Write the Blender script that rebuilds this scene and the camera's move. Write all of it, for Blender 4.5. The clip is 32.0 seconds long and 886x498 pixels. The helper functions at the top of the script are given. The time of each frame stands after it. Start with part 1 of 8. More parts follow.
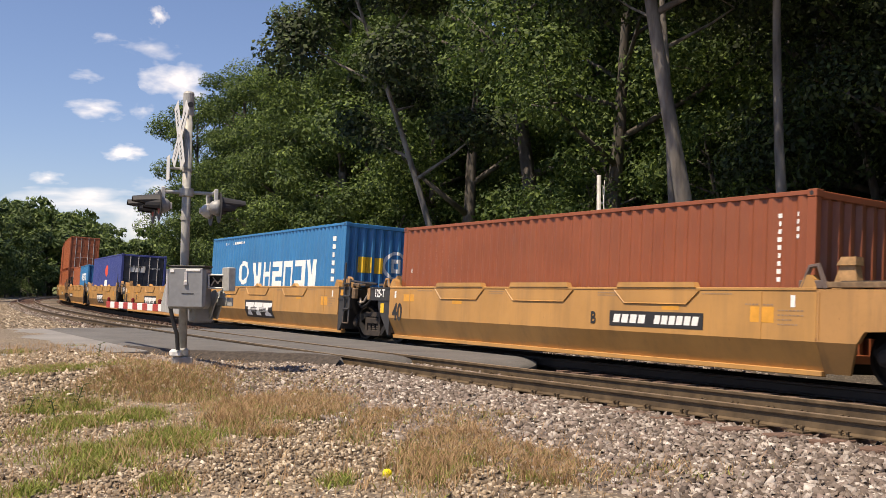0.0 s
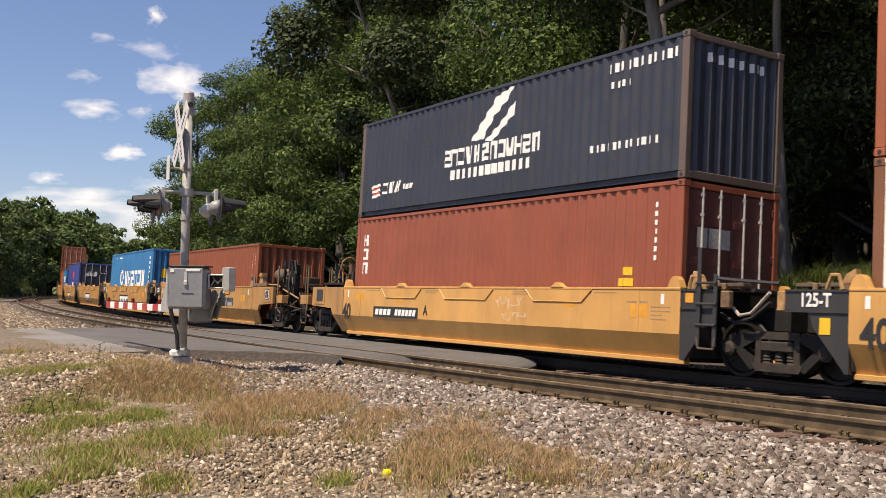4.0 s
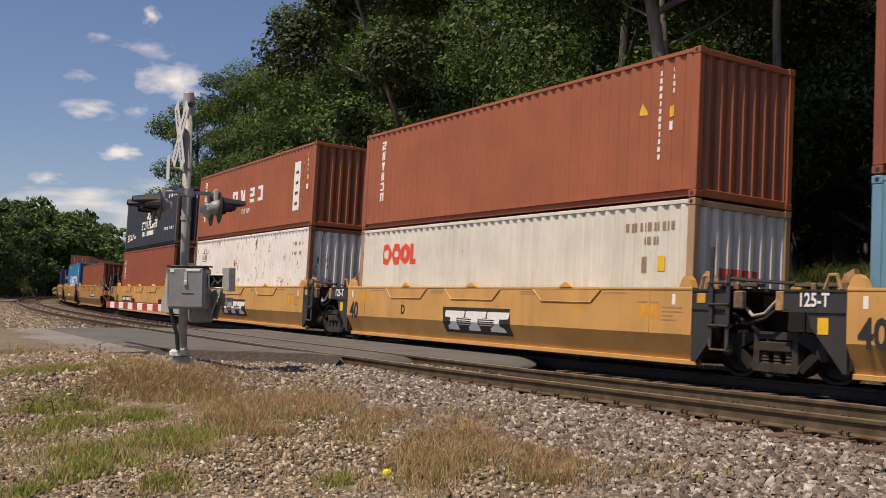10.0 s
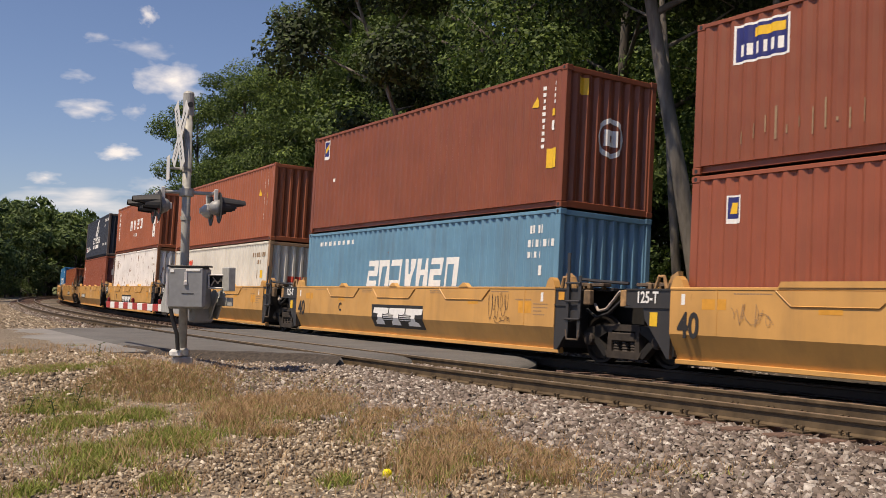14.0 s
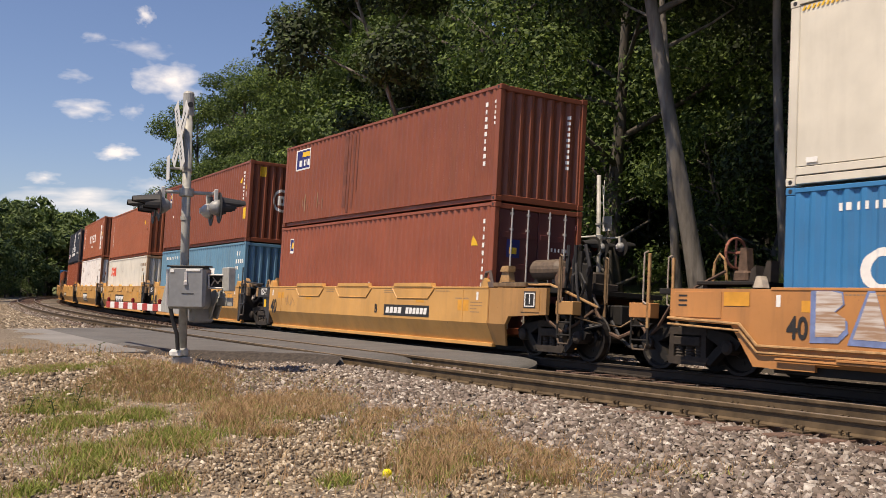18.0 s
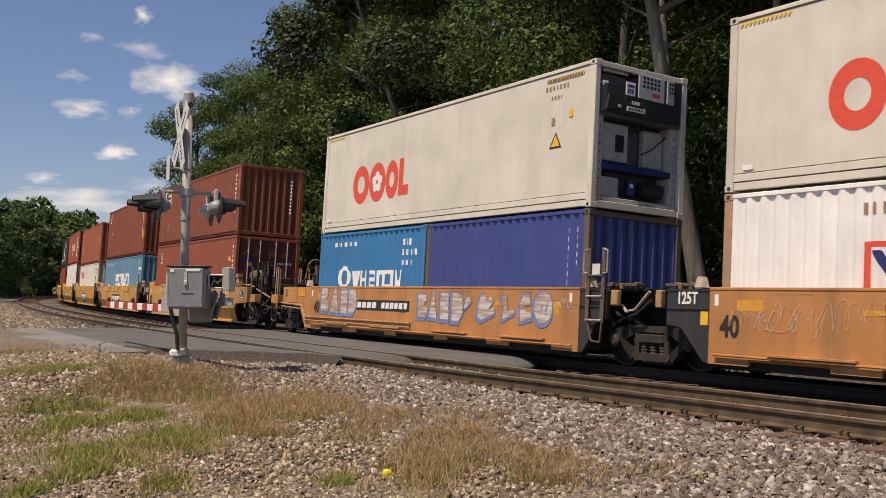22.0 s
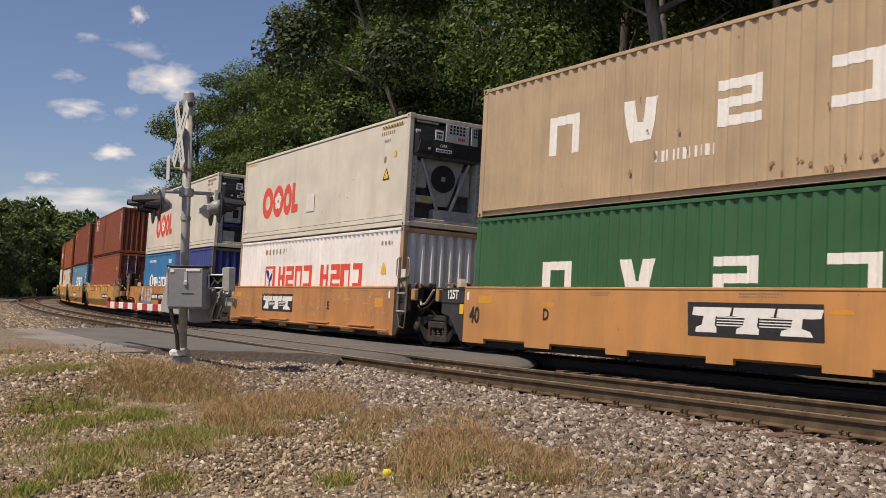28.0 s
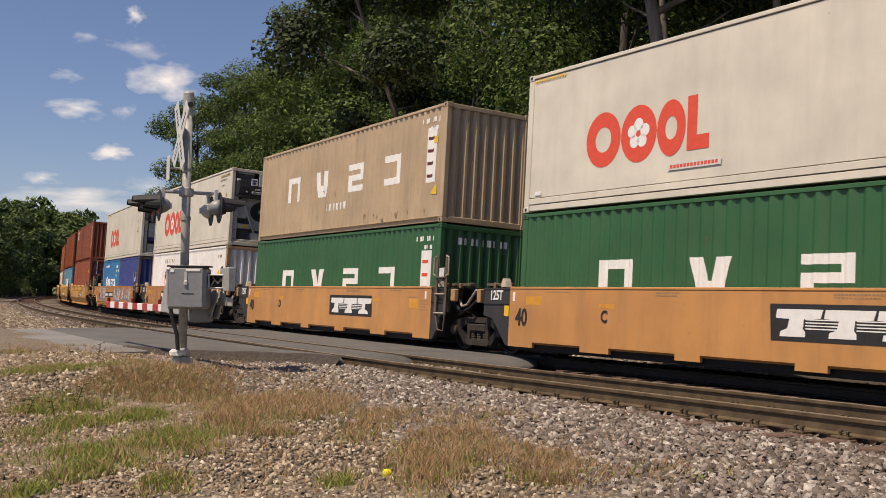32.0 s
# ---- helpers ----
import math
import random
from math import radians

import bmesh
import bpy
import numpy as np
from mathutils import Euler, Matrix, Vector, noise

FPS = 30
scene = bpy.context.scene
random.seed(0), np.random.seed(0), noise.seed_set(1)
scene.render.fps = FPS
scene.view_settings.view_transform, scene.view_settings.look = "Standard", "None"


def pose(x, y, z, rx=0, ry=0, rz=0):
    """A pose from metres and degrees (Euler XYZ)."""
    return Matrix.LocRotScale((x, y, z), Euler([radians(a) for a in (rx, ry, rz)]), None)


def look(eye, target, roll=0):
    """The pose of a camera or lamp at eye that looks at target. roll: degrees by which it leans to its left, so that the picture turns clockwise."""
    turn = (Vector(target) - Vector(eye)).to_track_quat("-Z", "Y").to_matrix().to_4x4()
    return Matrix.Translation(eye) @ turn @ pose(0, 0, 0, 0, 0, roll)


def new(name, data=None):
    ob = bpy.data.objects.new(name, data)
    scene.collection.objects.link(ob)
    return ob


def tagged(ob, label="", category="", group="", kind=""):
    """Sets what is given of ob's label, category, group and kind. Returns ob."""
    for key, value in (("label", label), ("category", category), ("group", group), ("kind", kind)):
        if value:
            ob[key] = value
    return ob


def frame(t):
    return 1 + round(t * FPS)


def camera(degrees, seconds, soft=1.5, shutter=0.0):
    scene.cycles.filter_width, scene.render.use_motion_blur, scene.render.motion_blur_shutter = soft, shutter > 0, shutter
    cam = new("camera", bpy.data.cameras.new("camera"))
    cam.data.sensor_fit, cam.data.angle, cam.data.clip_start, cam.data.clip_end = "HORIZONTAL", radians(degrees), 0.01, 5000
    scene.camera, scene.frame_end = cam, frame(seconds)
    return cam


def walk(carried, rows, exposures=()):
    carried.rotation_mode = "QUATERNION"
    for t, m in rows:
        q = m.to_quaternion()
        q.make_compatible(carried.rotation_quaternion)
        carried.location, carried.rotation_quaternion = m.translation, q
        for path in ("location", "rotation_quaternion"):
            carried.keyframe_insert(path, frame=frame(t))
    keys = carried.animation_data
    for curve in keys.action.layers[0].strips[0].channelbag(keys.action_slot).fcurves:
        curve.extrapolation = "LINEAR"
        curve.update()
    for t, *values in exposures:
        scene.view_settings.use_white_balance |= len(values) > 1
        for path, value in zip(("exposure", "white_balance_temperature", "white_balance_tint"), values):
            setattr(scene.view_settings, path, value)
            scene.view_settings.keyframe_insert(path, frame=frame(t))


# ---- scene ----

# ---------------------------------------------------------------- track line
# Arc length s runs with the train's travel; lat is metres to the left of it, towards the camera.
KNOTS = (-30, -10, 10, 30, 50, 70, 90, 110, 140)
CURVE = (-0.00124, -0.00215, -0.00271, -0.00187, -0.00126, -0.00145, -0.00262, -0.00434, -0.00602)
STEP = 0.5
LINE_S = np.arange(-150, 330 + STEP / 2, STEP)
LINE_K = np.interp(LINE_S, KNOTS, CURVE)
ZERO = int(np.argmin(abs(LINE_S)))


def summed(values):
    total = np.concatenate([[0], np.cumsum((values[1:] + values[:-1]) / 2 * STEP)])
    return total - total[ZERO]


LINE_H = summed(LINE_K) + 2.1002
LINE_X = summed(np.cos(LINE_H)) - 4.6786
LINE_Y = summed(np.sin(LINE_H)) + 33.2737
CANT, SPACING, NEAR_Z, NEAR_CANT = 0.0467, 4.30, 0.112, 0.0233


def on_line(s):
    return float(np.interp(s, LINE_S, LINE_X)), float(np.interp(s, LINE_S, LINE_Y)), float(np.interp(s, LINE_S, LINE_H))


def at(s, lat, z=0.0):
    x, y, h = on_line(s)
    return Vector((x - math.sin(h) * lat, y + math.cos(h) * lat, z))


def line_coords(x, y):
    """s and lat of many points."""
    x, y = np.asarray(x, float).ravel(), np.asarray(y, float).ravel()
    s, lat = np.empty_like(x), np.empty_like(x)
    for i in range(0, len(x), 4000):
        d = (x[i:i + 4000, None] - LINE_X[None, ::2]) ** 2 + (y[i:i + 4000, None] - LINE_Y[None, ::2]) ** 2
        j = d.argmin(1) * 2
        dx, dy = x[i:i + 4000] - LINE_X[j], y[i:i + 4000] - LINE_Y[j]
        s[i:i + 4000] = LINE_S[j] + dx * np.cos(LINE_H[j]) + dy * np.sin(LINE_H[j])
        lat[i:i + 4000] = -dx * np.sin(LINE_H[j]) + dy * np.cos(LINE_H[j])
    return s, lat


def travelled(t):
    q = (t - 16) / 16
    return 16 * q * (4.48335 + q * (-0.56543 + q * (-0.15164 + q * (-0.1447 + q * (0.35019 + q * (0.08882 - q * 0.19691))))))


HALF = 7.75


def car_pose(offset, t, u=0.0, z=0.0, turn=0.0):
    """The pose of a car whose middle is offset metres ahead of the train's mark, riding on two trucks."""
    s = travelled(t) + offset
    a, b = at(s - HALF, 0), at(s + HALF, 0)
    along = (b - a).normalized()
    side = Vector((-along.y, along.x, 0))
    left = side * math.cos(CANT) + Vector((0, 0, math.sin(CANT)))
    up = along.cross(left)
    m = Matrix((along, left, up)).transposed().to_4x4()
    m.translation = (a + b) / 2
    return m @ pose(u, 0, z, 0, 0, turn)


# ---------------------------------------------------------------- camera
cam = camera(47.93, 32.0, soft=0.8, shutter=0.15)
EYE = Vector((0, 0, 1.311))
TILT = 0.04486
EXPOSURES = ((0, 0.42), (3.2, 0.44), (5.5, 0.06), (9, -0.13), (13, 0.0), (16.5, 0.13), (19, 0.22), (21, 0.07), (22, -0.07), (23, -0.14), (25, -0.16), (28, -0.1), (32, -0.06))
STAND = look(EYE, EYE + Vector((0, math.cos(TILT), math.sin(TILT))), 0.824)
walk(cam, [(0, STAND), (32, STAND)], exposures=[(t, ev, 7300, 15) for t, ev in EXPOSURES])

# ---------------------------------------------------------------- daylight
SUN_AZ, SUN_EL = 218, 63          # degrees from +x, anticlockwise; above the horizon
world = bpy.data.worlds.new("world")
scene.world = world
world.use_nodes = True
wn = world.node_tree.nodes
sky = wn.new("ShaderNodeTexSky")
sky.sky_type, sky.sun_disc = "NISHITA", False
sky.sun_elevation, sky.sun_rotation = radians(SUN_EL), radians(90 - SUN_AZ)
sky.air_density, sky.dust_density, sky.ozone_density = 1.0, 0.45, 8.5
haze = wn.new("ShaderNodeMix")
haze.data_type, haze.blend_type = "RGBA", "MULTIPLY"
haze.inputs[0].default_value = 1.0
haze.inputs[7].default_value = (1.13, 1.02, 1.04, 1)
world.node_tree.links.new(sky.outputs[0], haze.inputs[6])
world.node_tree.links.new(haze.outputs[2], wn["Background"].inputs[0])
wn["Background"].inputs[1].default_value = 0.10
sun = new("sun", bpy.data.lights.new("sun", "SUN"))
sun.data.energy, sun.data.angle, sun.data.color = 5.0, radians(0.53), (1.0, 0.90, 0.74)
way = Vector((math.cos(radians(SUN_AZ)) * math.cos(radians(SUN_EL)), math.sin(radians(SUN_AZ)) * math.cos(radians(SUN_EL)), math.sin(radians(SUN_EL))))
sun.matrix_world = look(way * 60, (0, 0, 0))


# ---------------------------------------------------------------- materials
class Mat:
    """A small builder of node materials."""

    def __init__(self, name, rough=0.6, metal=0.0):
        self.m = bpy.data.materials.new(name)
        self.m.use_nodes = True
        self.t = self.m.node_tree
        self.b = self.t.nodes["Principled BSDF"]
        self.b.inputs["Roughness"].default_value, self.b.inputs["Metallic"].default_value = rough, metal

    def node(self, kind, **inputs):
        n = self.t.nodes.new(kind)
        for k, v in inputs.items():
            self.put(n.inputs[k.replace("_", " ")], v)
        return n

    def put(self, socket, v):
        if isinstance(v, bpy.types.NodeSocket):
            self.t.links.new(v, socket)
        else:
            socket.default_value = v

    def coord(self, scale=(1, 1, 1), kind="Object"):
        c = self.t.nodes.new("ShaderNodeTexCoord")
        m = self.t.nodes.new("ShaderNodeMapping")
        self.t.links.new(c.outputs[kind], m.inputs[0])
        m.inputs["Scale"].default_value = scale
        return m.outputs[0]

    def noise(self, scale, detail=4.0, rough=0.55, stretch=(1, 1, 1), kind="Object"):
        n = self.node("ShaderNodeTexNoise", Scale=scale, Detail=detail, Roughness=rough)
        self.t.links.new(self.coord(stretch, kind), n.inputs["Vector"])
        return n.outputs["Fac"]

    def ramp(self, fac, *stops):
        n = self.t.nodes.new("ShaderNodeValToRGB")
        self.t.links.new(fac, n.inputs[0])
        e = n.color_ramp.elements
        while len(e) < len(stops):
            e.new(0.5)
        for el, (p, c) in zip(e, stops):
            el.position, el.color = p, (*((c, c, c) if isinstance(c, (int, float)) else c), 1)
        return n.outputs[0]

    def mix(self, fac, a, b, how="MIX"):
        n = self.t.nodes.new("ShaderNodeMix")
        n.data_type, n.blend_type = "RGBA", how
        self.put(n.inputs[0], fac)
        for sock, v in ((n.inputs[6], a), (n.inputs[7], b)):
            self.put(sock, (*v, 1) if isinstance(v, tuple) and len(v) == 3 else v)
        return n.outputs[2]

    def math(self, how, a, b=0.5):
        n = self.t.nodes.new("ShaderNodeMath")
        n.operation = how
        self.put(n.inputs[0], a)
        self.put(n.inputs[1], b)
        return n.outputs[0]

    def random_piece(self):
        return self.t.nodes.new("ShaderNodeNewGeometry").outputs["Random Per Island"]

    def random_object(self):
        return self.t.nodes.new("ShaderNodeObjectInfo").outputs["Random"]

    def attribute(self, name):
        n = self.t.nodes.new("ShaderNodeAttribute")
        n.attribute_name = name
        return n.outputs["Fac"]

    def done(self, color, rough=None, bump=None, strength=0.3, distance=0.01):
        self.put(self.b.inputs["Base Color"], (*color, 1) if isinstance(color, tuple) else color)
        if rough is not None:
            self.put(self.b.inputs["Roughness"], rough)
        if bump is not None:
            n = self.node("ShaderNodeBump", Strength=strength, Distance=distance, Height=bump)
            self.t.links.new(n.outputs[0], self.b.inputs["Normal"])
        return self.m


def tone(c, k):
    return tuple(min(1, v * k) for v in c)


def paint(name, color, dirt=0.35, rust=0.0, rough=0.45, grime=(0.09, 0.07, 0.05)):
    """Old paint on steel: faded patches, dirt that runs down, spots of rust."""
    m = Mat(name, rough)
    c = m.mix(m.ramp(m.noise(0.8, 5), (0.3, 0.0), (0.7, 1.0)), tone(color, 0.86), tone(color, 1.12))
    streak = m.ramp(m.noise(2.2, 6, 0.65, (1, 1, 0.12)), (0.48, 0.0), (0.78, dirt))
    c = m.mix(streak, c, grime)
    c = m.mix(m.ramp(m.noise(14, 4), (0.55, 0.0), (0.8, dirt * 0.5)), c, tone(color, 0.7))
    if rust:
        spot = m.math("MULTIPLY", m.ramp(m.noise(9, 4, 0.6, (1, 1, 0.32)), (0.71 - 0.045 * rust, 0.0), (0.735 - 0.04 * rust, 1.0)), m.ramp(m.noise(0.7, 2), (0.42, 0.0), (0.6, 1.0)))
        c = m.mix(spot, c, (0.21, 0.085, 0.035))
    return m.done(c, m.ramp(m.noise(3, 3), (0.3, rough - 0.08), (0.7, rough + 0.15)), m.noise(9, 3), 0.12, 0.01)


def plain(name, color, rough=0.5, metal=0.0, vary=0.2, scale=6.0, bump=0.1):
    m = Mat(name, rough, metal)
    c = m.mix(m.ramp(m.noise(scale, 5), (0.3, 0.0), (0.7, 1.0)), tone(color, 1 - vary), tone(color, 1 + vary))
    return m.done(c, None, m.noise(scale * 4, 3), bump, 0.01)


RED = paint("container_red_brown", (0.285, 0.078, 0.040), 0.18, 0.2)
RED_B = paint("container_oxide_red", (0.345, 0.104, 0.047), 0.16, 0.1)
RED_D = paint("container_dull_brown", (0.26, 0.074, 0.030), 0.2, 0.15)
RED_C = paint("container_maroon", (0.235, 0.066, 0.032), 0.2, 0.2)
MAROON = paint("container_door_maroon", (0.12, 0.03, 0.03), 0.2, 0.1)
BLUE = paint("container_blue", (0.03, 0.19, 0.42), 0.2, 0.1)
SKYBLUE = paint("container_faded_blue", (0.125, 0.275, 0.40), 0.35, 0.25)
ROYAL = paint("container_royal_blue", (0.045, 0.066, 0.25), 0.15, 0.05)
NAVY = paint("container_navy_grey", (0.032, 0.038, 0.055), 0.15, 0.05)
WHITE = paint("container_white", (0.84, 0.82, 0.80), 0.14, 0.05)
RUSTY_WHITE = paint("container_rusty_white", (0.80, 0.77, 0.74), 0.10, 3.1)
CREAM = paint("container_cream", (0.70, 0.675, 0.60), 0.26, 0.2)
REEFER_POST = paint("rust_streaked_pale_post", (0.60, 0.555, 0.47), 0.4, 1.7)
REEFER = paint("container_pale_grey", (0.655, 0.62, 0.53), 0.14, 0.08)
TAN = paint("container_tan", (0.465, 0.35, 0.225), 0.3, 0.5)
GREEN = paint("container_green", (0.030, 0.118, 0.044), 0.16, 0.08)
WELL = paint("well_car_yellow", (0.60, 0.325, 0.10), 0.26, 0.15)
WELL_DIM = paint("well_car_dull_yellow", (0.47, 0.25, 0.078), 0.4, 0.3)
WELL_END = paint("well_car_grimy_yellow", (0.42, 0.225, 0.08), 0.75, 0.6)
WELL_OLD = paint("well_car_orange", (0.55, 0.265, 0.09), 0.3, 0.3)
WELL_WORN = paint("well_car_worn_orange", (0.50, 0.225, 0.075), 0.5, 0.55)
DARK_GREY = paint("car_end_dark_grey", (0.036, 0.035, 0.036), 0.4, 0.3)
# UNDER and WHEEL are near black: the shade below the cars is in their colour.
UNDER = plain("shade_dark_gear", (0.009, 0.0075, 0.006), 0.75, 0.0, 0.4, 8, 0.3)
TRUCK = plain("dusty_cast_steel", (0.034, 0.026, 0.020), 0.8, 0.0, 0.4, 7, 0.3)
WHEEL = plain("wheel_steel", (0.012, 0.0095, 0.008), 0.6, 0.2, 0.3, 6, 0.2)
RAILPIPE = plain("worn_yellow_pipe", (0.38, 0.225, 0.10), 0.5, 0.0, 0.35, 9)
GUIDE = plain("pale_worn_guide", (0.50, 0.43, 0.34), 0.6, 0.0, 0.2, 9)
BROWN_POST = paint("worn_brown_post", (0.13, 0.095, 0.08), 0.3, 0.6)
RUSTY_POST = paint("rusty_cream_post", (0.40, 0.26, 0.155), 0.5, 2.6)
RUST_POST = paint("rusted_brown_post", (0.20, 0.085, 0.04), 0.4, 2.0)
PALE_BAR = plain("pale_painted_bar", (0.40, 0.34, 0.28), 0.5, 0.0, 0.25, 9)
GRIMY_PIPE = plain("grimy_brown_pipe", (0.17, 0.11, 0.06), 0.6, 0.0, 0.4, 9)
RED_IRON = plain("rust_red_iron", (0.26, 0.10, 0.065), 0.7, 0.0, 0.3, 9)
RUST = plain("rusty_iron", (0.10, 0.06, 0.04), 0.8, 0.0, 0.4, 8, 0.3)
LADDER = plain("weathered_grey_bar", (0.115, 0.083, 0.058), 0.6, 0.0, 0.3, 9)
MARK_WHITE = plain("white_paint", (0.80, 0.80, 0.78), 0.5, 0.0, 0.06, 9)
MARK_RED = plain("red_paint", (0.72, 0.085, 0.045), 0.5, 0.0, 0.08, 9)
MARK_BLACK = plain("black_paint", (0.025, 0.024, 0.024), 0.55, 0.0, 0.2, 9)
MARK_GREY = plain("stencil_grey", (0.30, 0.20, 0.12), 0.6, 0.0, 0.2, 9)
MARK_YELLOW = plain("yellow_sticker", (0.78, 0.48, 0.03), 0.5, 0.0, 0.1, 9)
MARK_ORANGE = plain("orange_patch", (0.66, 0.31, 0.04), 0.5, 0.0, 0.15, 5)
MARK_BLUE = plain("blue_spray_paint", (0.16, 0.22, 0.42), 0.6, 0.0, 0.2, 7)
MARK_SILVER = plain("silver_spray_paint", (0.45, 0.42, 0.40), 0.5, 0.0, 0.25, 12)
MARK_NAVY = plain("navy_sticker", (0.02, 0.025, 0.15), 0.5, 0.0, 0.1, 9)
BAR = plain("galvanised_locking_bar", (0.55, 0.53, 0.52), 0.45, 0.3, 0.15, 9)
REEFER_DARK = plain("cooling_unit_black", (0.03, 0.03, 0.034), 0.5, 0.0, 0.2, 9)
REEFER_ALU = plain("cooling_unit_aluminium", (0.50, 0.49, 0.46), 0.5, 0.05, 0.2, 5)
# The shade inside the cooling unit's open bay is put into this dark colour.
REEFER_BAY = plain("shade_toned_machinery", (0.10, 0.10, 0.105), 0.6, 0.0, 0.35, 5)
GALV = plain("galvanised_steel", (0.36, 0.365, 0.35), 0.6, 0.1, 0.18, 10)
ALU_BOX = plain("grey_painted_case", (0.25, 0.26, 0.27), 0.5, 0.1, 0.1, 10)
BLACK = plain("matt_black", (0.022, 0.022, 0.024), 0.6, 0.0, 0.2, 10)
LENS = plain("red_signal_lens", (0.16, 0.01, 0.012), 0.2, 0.0, 0.1, 10, 0.0)
SIGN = plain("white_sign_sheet", (0.62, 0.62, 0.60), 0.45, 0.0, 0.06, 6)
CONCRETE = plain("old_concrete", (0.33, 0.31, 0.29), 0.85, 0.0, 0.2, 9, 0.4)
YELLOW_CAP = plain("yellow_plastic", (0.82, 0.70, 0.015), 0.4, 0.0, 0.08, 20)


# ---------------------------------------------------------------- mesh builders
class Mesh:
    """Collects faces for one mesh."""

    def __init__(self):
        self.v, self.f = [], []

    def add(self, verts, faces):
        n = len(self.v)
        self.v += [tuple(v) for v in verts]
        self.f += [tuple(i + n for i in f) for f in faces]
        return self

    def box(self, x0, x1, y0, y1, z0, z1, c=0.0):
        if c <= 0:
            v = [(x, y, z) for x in (x0, x1) for y in (y0, y1) for z in (z0, z1)]
            return self.add(v, [(0, 1, 3, 2), (4, 6, 7, 5), (0, 4, 5, 1), (2, 3, 7, 6), (0, 2, 6, 4), (1, 5, 7, 3)])
        c = min(c, (x1 - x0) / 2.2, (y1 - y0) / 2.2, (z1 - z0) / 2.2)
        lo, hi = (x0, y0, z0), (x1, y1, z1)
        v, key = [], {}
        for i in (0, 1):
            for j in (0, 1):
                for k in (0, 1):
                    for axis in range(3):
                        q = []
                        for a, side in enumerate((i, j, k)):
                            e = hi[a] if side else lo[a]
                            q.append(e if a == axis else e + (-c if side else c))
                        key[i, j, k, axis] = len(v)
                        v.append(q)
        f = []
        for axis in range(3):
            a, b = (axis + 1) % 3, (axis + 2) % 3
            for side in (0, 1):
                loop = []
                for p, q in ((0, 0), (1, 0), (1, 1), (0, 1)):
                    t = [0, 0, 0]
                    t[axis], t[a], t[b] = side, p, q
                    loop.append(key[(*t, axis)])
                f.append(loop if side else loop[::-1])
            for p in (0, 1):
                for q in (0, 1):
                    t0, t1 = [0, 0, 0], [0, 0, 0]
                    t0[a] = t1[a] = p
                    t0[b] = t1[b] = q
                    t1[axis] = 1
                    loop = [key[(*t0, a)], key[(*t1, a)], key[(*t1, b)], key[(*t0, b)]]
                    f.append(loop if (p + q) % 2 else loop[::-1])
        for i in (0, 1):
            for j in (0, 1):
                for k in (0, 1):
                    loop = [key[i, j, k, 0], key[i, j, k, 1], key[i, j, k, 2]]
                    f.append(loop if (i + j + k) % 2 else loop[::-1])
        return self.add(v, f)

    def prism(self, loop, axis, a, b, shift=None):
        """A polygon in the plane across axis, drawn out from a to b."""
        def put(p, t):
            return {0: (t, p[0], p[1]), 1: (p[0], t, p[1]), 2: (p[0], p[1], t)}[axis]
        n = len(loop)
        v = [put(p, a) for p in loop] + [put(p, b) for p in loop]
        f = [tuple(range(n))[::-1], tuple(range(n, 2 * n))] + [(i, (i + 1) % n, n + (i + 1) % n, n + i) for i in range(n)]
        return self.add(v, f)

    def tube(self, p, q, r, n=8, r2=None, caps=True):
        p, q = Vector(p), Vector(q)
        d = (q - p).normalized()
        a = d.orthogonal().normalized()
        b = d.cross(a)
        r2 = r if r2 is None else r2
        v = []
        for c, rad in ((p, r), (q, r2)):
            v += [c + a * rad * math.cos(2 * math.pi * i / n) + b * rad * math.sin(2 * math.pi * i / n) for i in range(n)]
        f = [(i, (i + 1) % n, n + (i + 1) % n, n + i) for i in range(n)]
        if caps:
            f += [tuple(range(n))[::-1], tuple(range(n, 2 * n))]
        return self.add(v, f)

    def rod(self, points, r, n=6):
        """A bent bar, swept along its points in one piece."""
        pts = [Vector(p) for p in points]
        v, f = [], []
        up = None
        for i, p in enumerate(pts):
            d = ((p - pts[i - 1]).normalized() if i else Vector()) + ((pts[i + 1] - p).normalized() if i + 1 < len(pts) else Vector())
            d = d.normalized() if d.length > 1e-6 else (p - pts[i - 1]).normalized()
            up = Vector((0.13, 0.97, 0.21)) if up is None else up
            a = d.cross(up)
            if a.length < 0.2:
                a = d.cross(Vector((0.9, 0.1, 0.3)))
            a.normalize()
            b = d.cross(a)
            up = a.cross(d)
            v += [p + a * (r * math.cos(2 * math.pi * k / n)) + b * (r * math.sin(2 * math.pi * k / n)) for k in range(n)]
        for i in range(len(pts) - 1):
            f += [(i * n + k, i * n + (k + 1) % n, (i + 1) * n + (k + 1) % n, (i + 1) * n + k) for k in range(n)]
        f += [tuple(range(n))[::-1], tuple(range((len(pts) - 1) * n, len(pts) * n))]
        return self.add(v, f)

    def lathe(self, profile, centre, axis="Y", n=16):
        """profile: (along, radius) pairs, turned about an axis."""
        v, f = [], []
        for a, r in profile:
            for i in range(n):
                c, s = math.cos(2 * math.pi * i / n) * r, math.sin(2 * math.pi * i / n) * r
                q = {"X": (a, c, s), "Y": (c, a, s), "Z": (c, s, a)}[axis]
                v.append(tuple(q[k] + centre[k] for k in range(3)))
        m = len(profile)
        for j in range(m - 1):
            f += [(j * n + i, j * n + (i + 1) % n, (j + 1) * n + (i + 1) % n, (j + 1) * n + i) for i in range(n)]
        f += [tuple(range(n))[::-1], tuple(range((m - 1) * n, m * n))]
        return self.add(v, f)

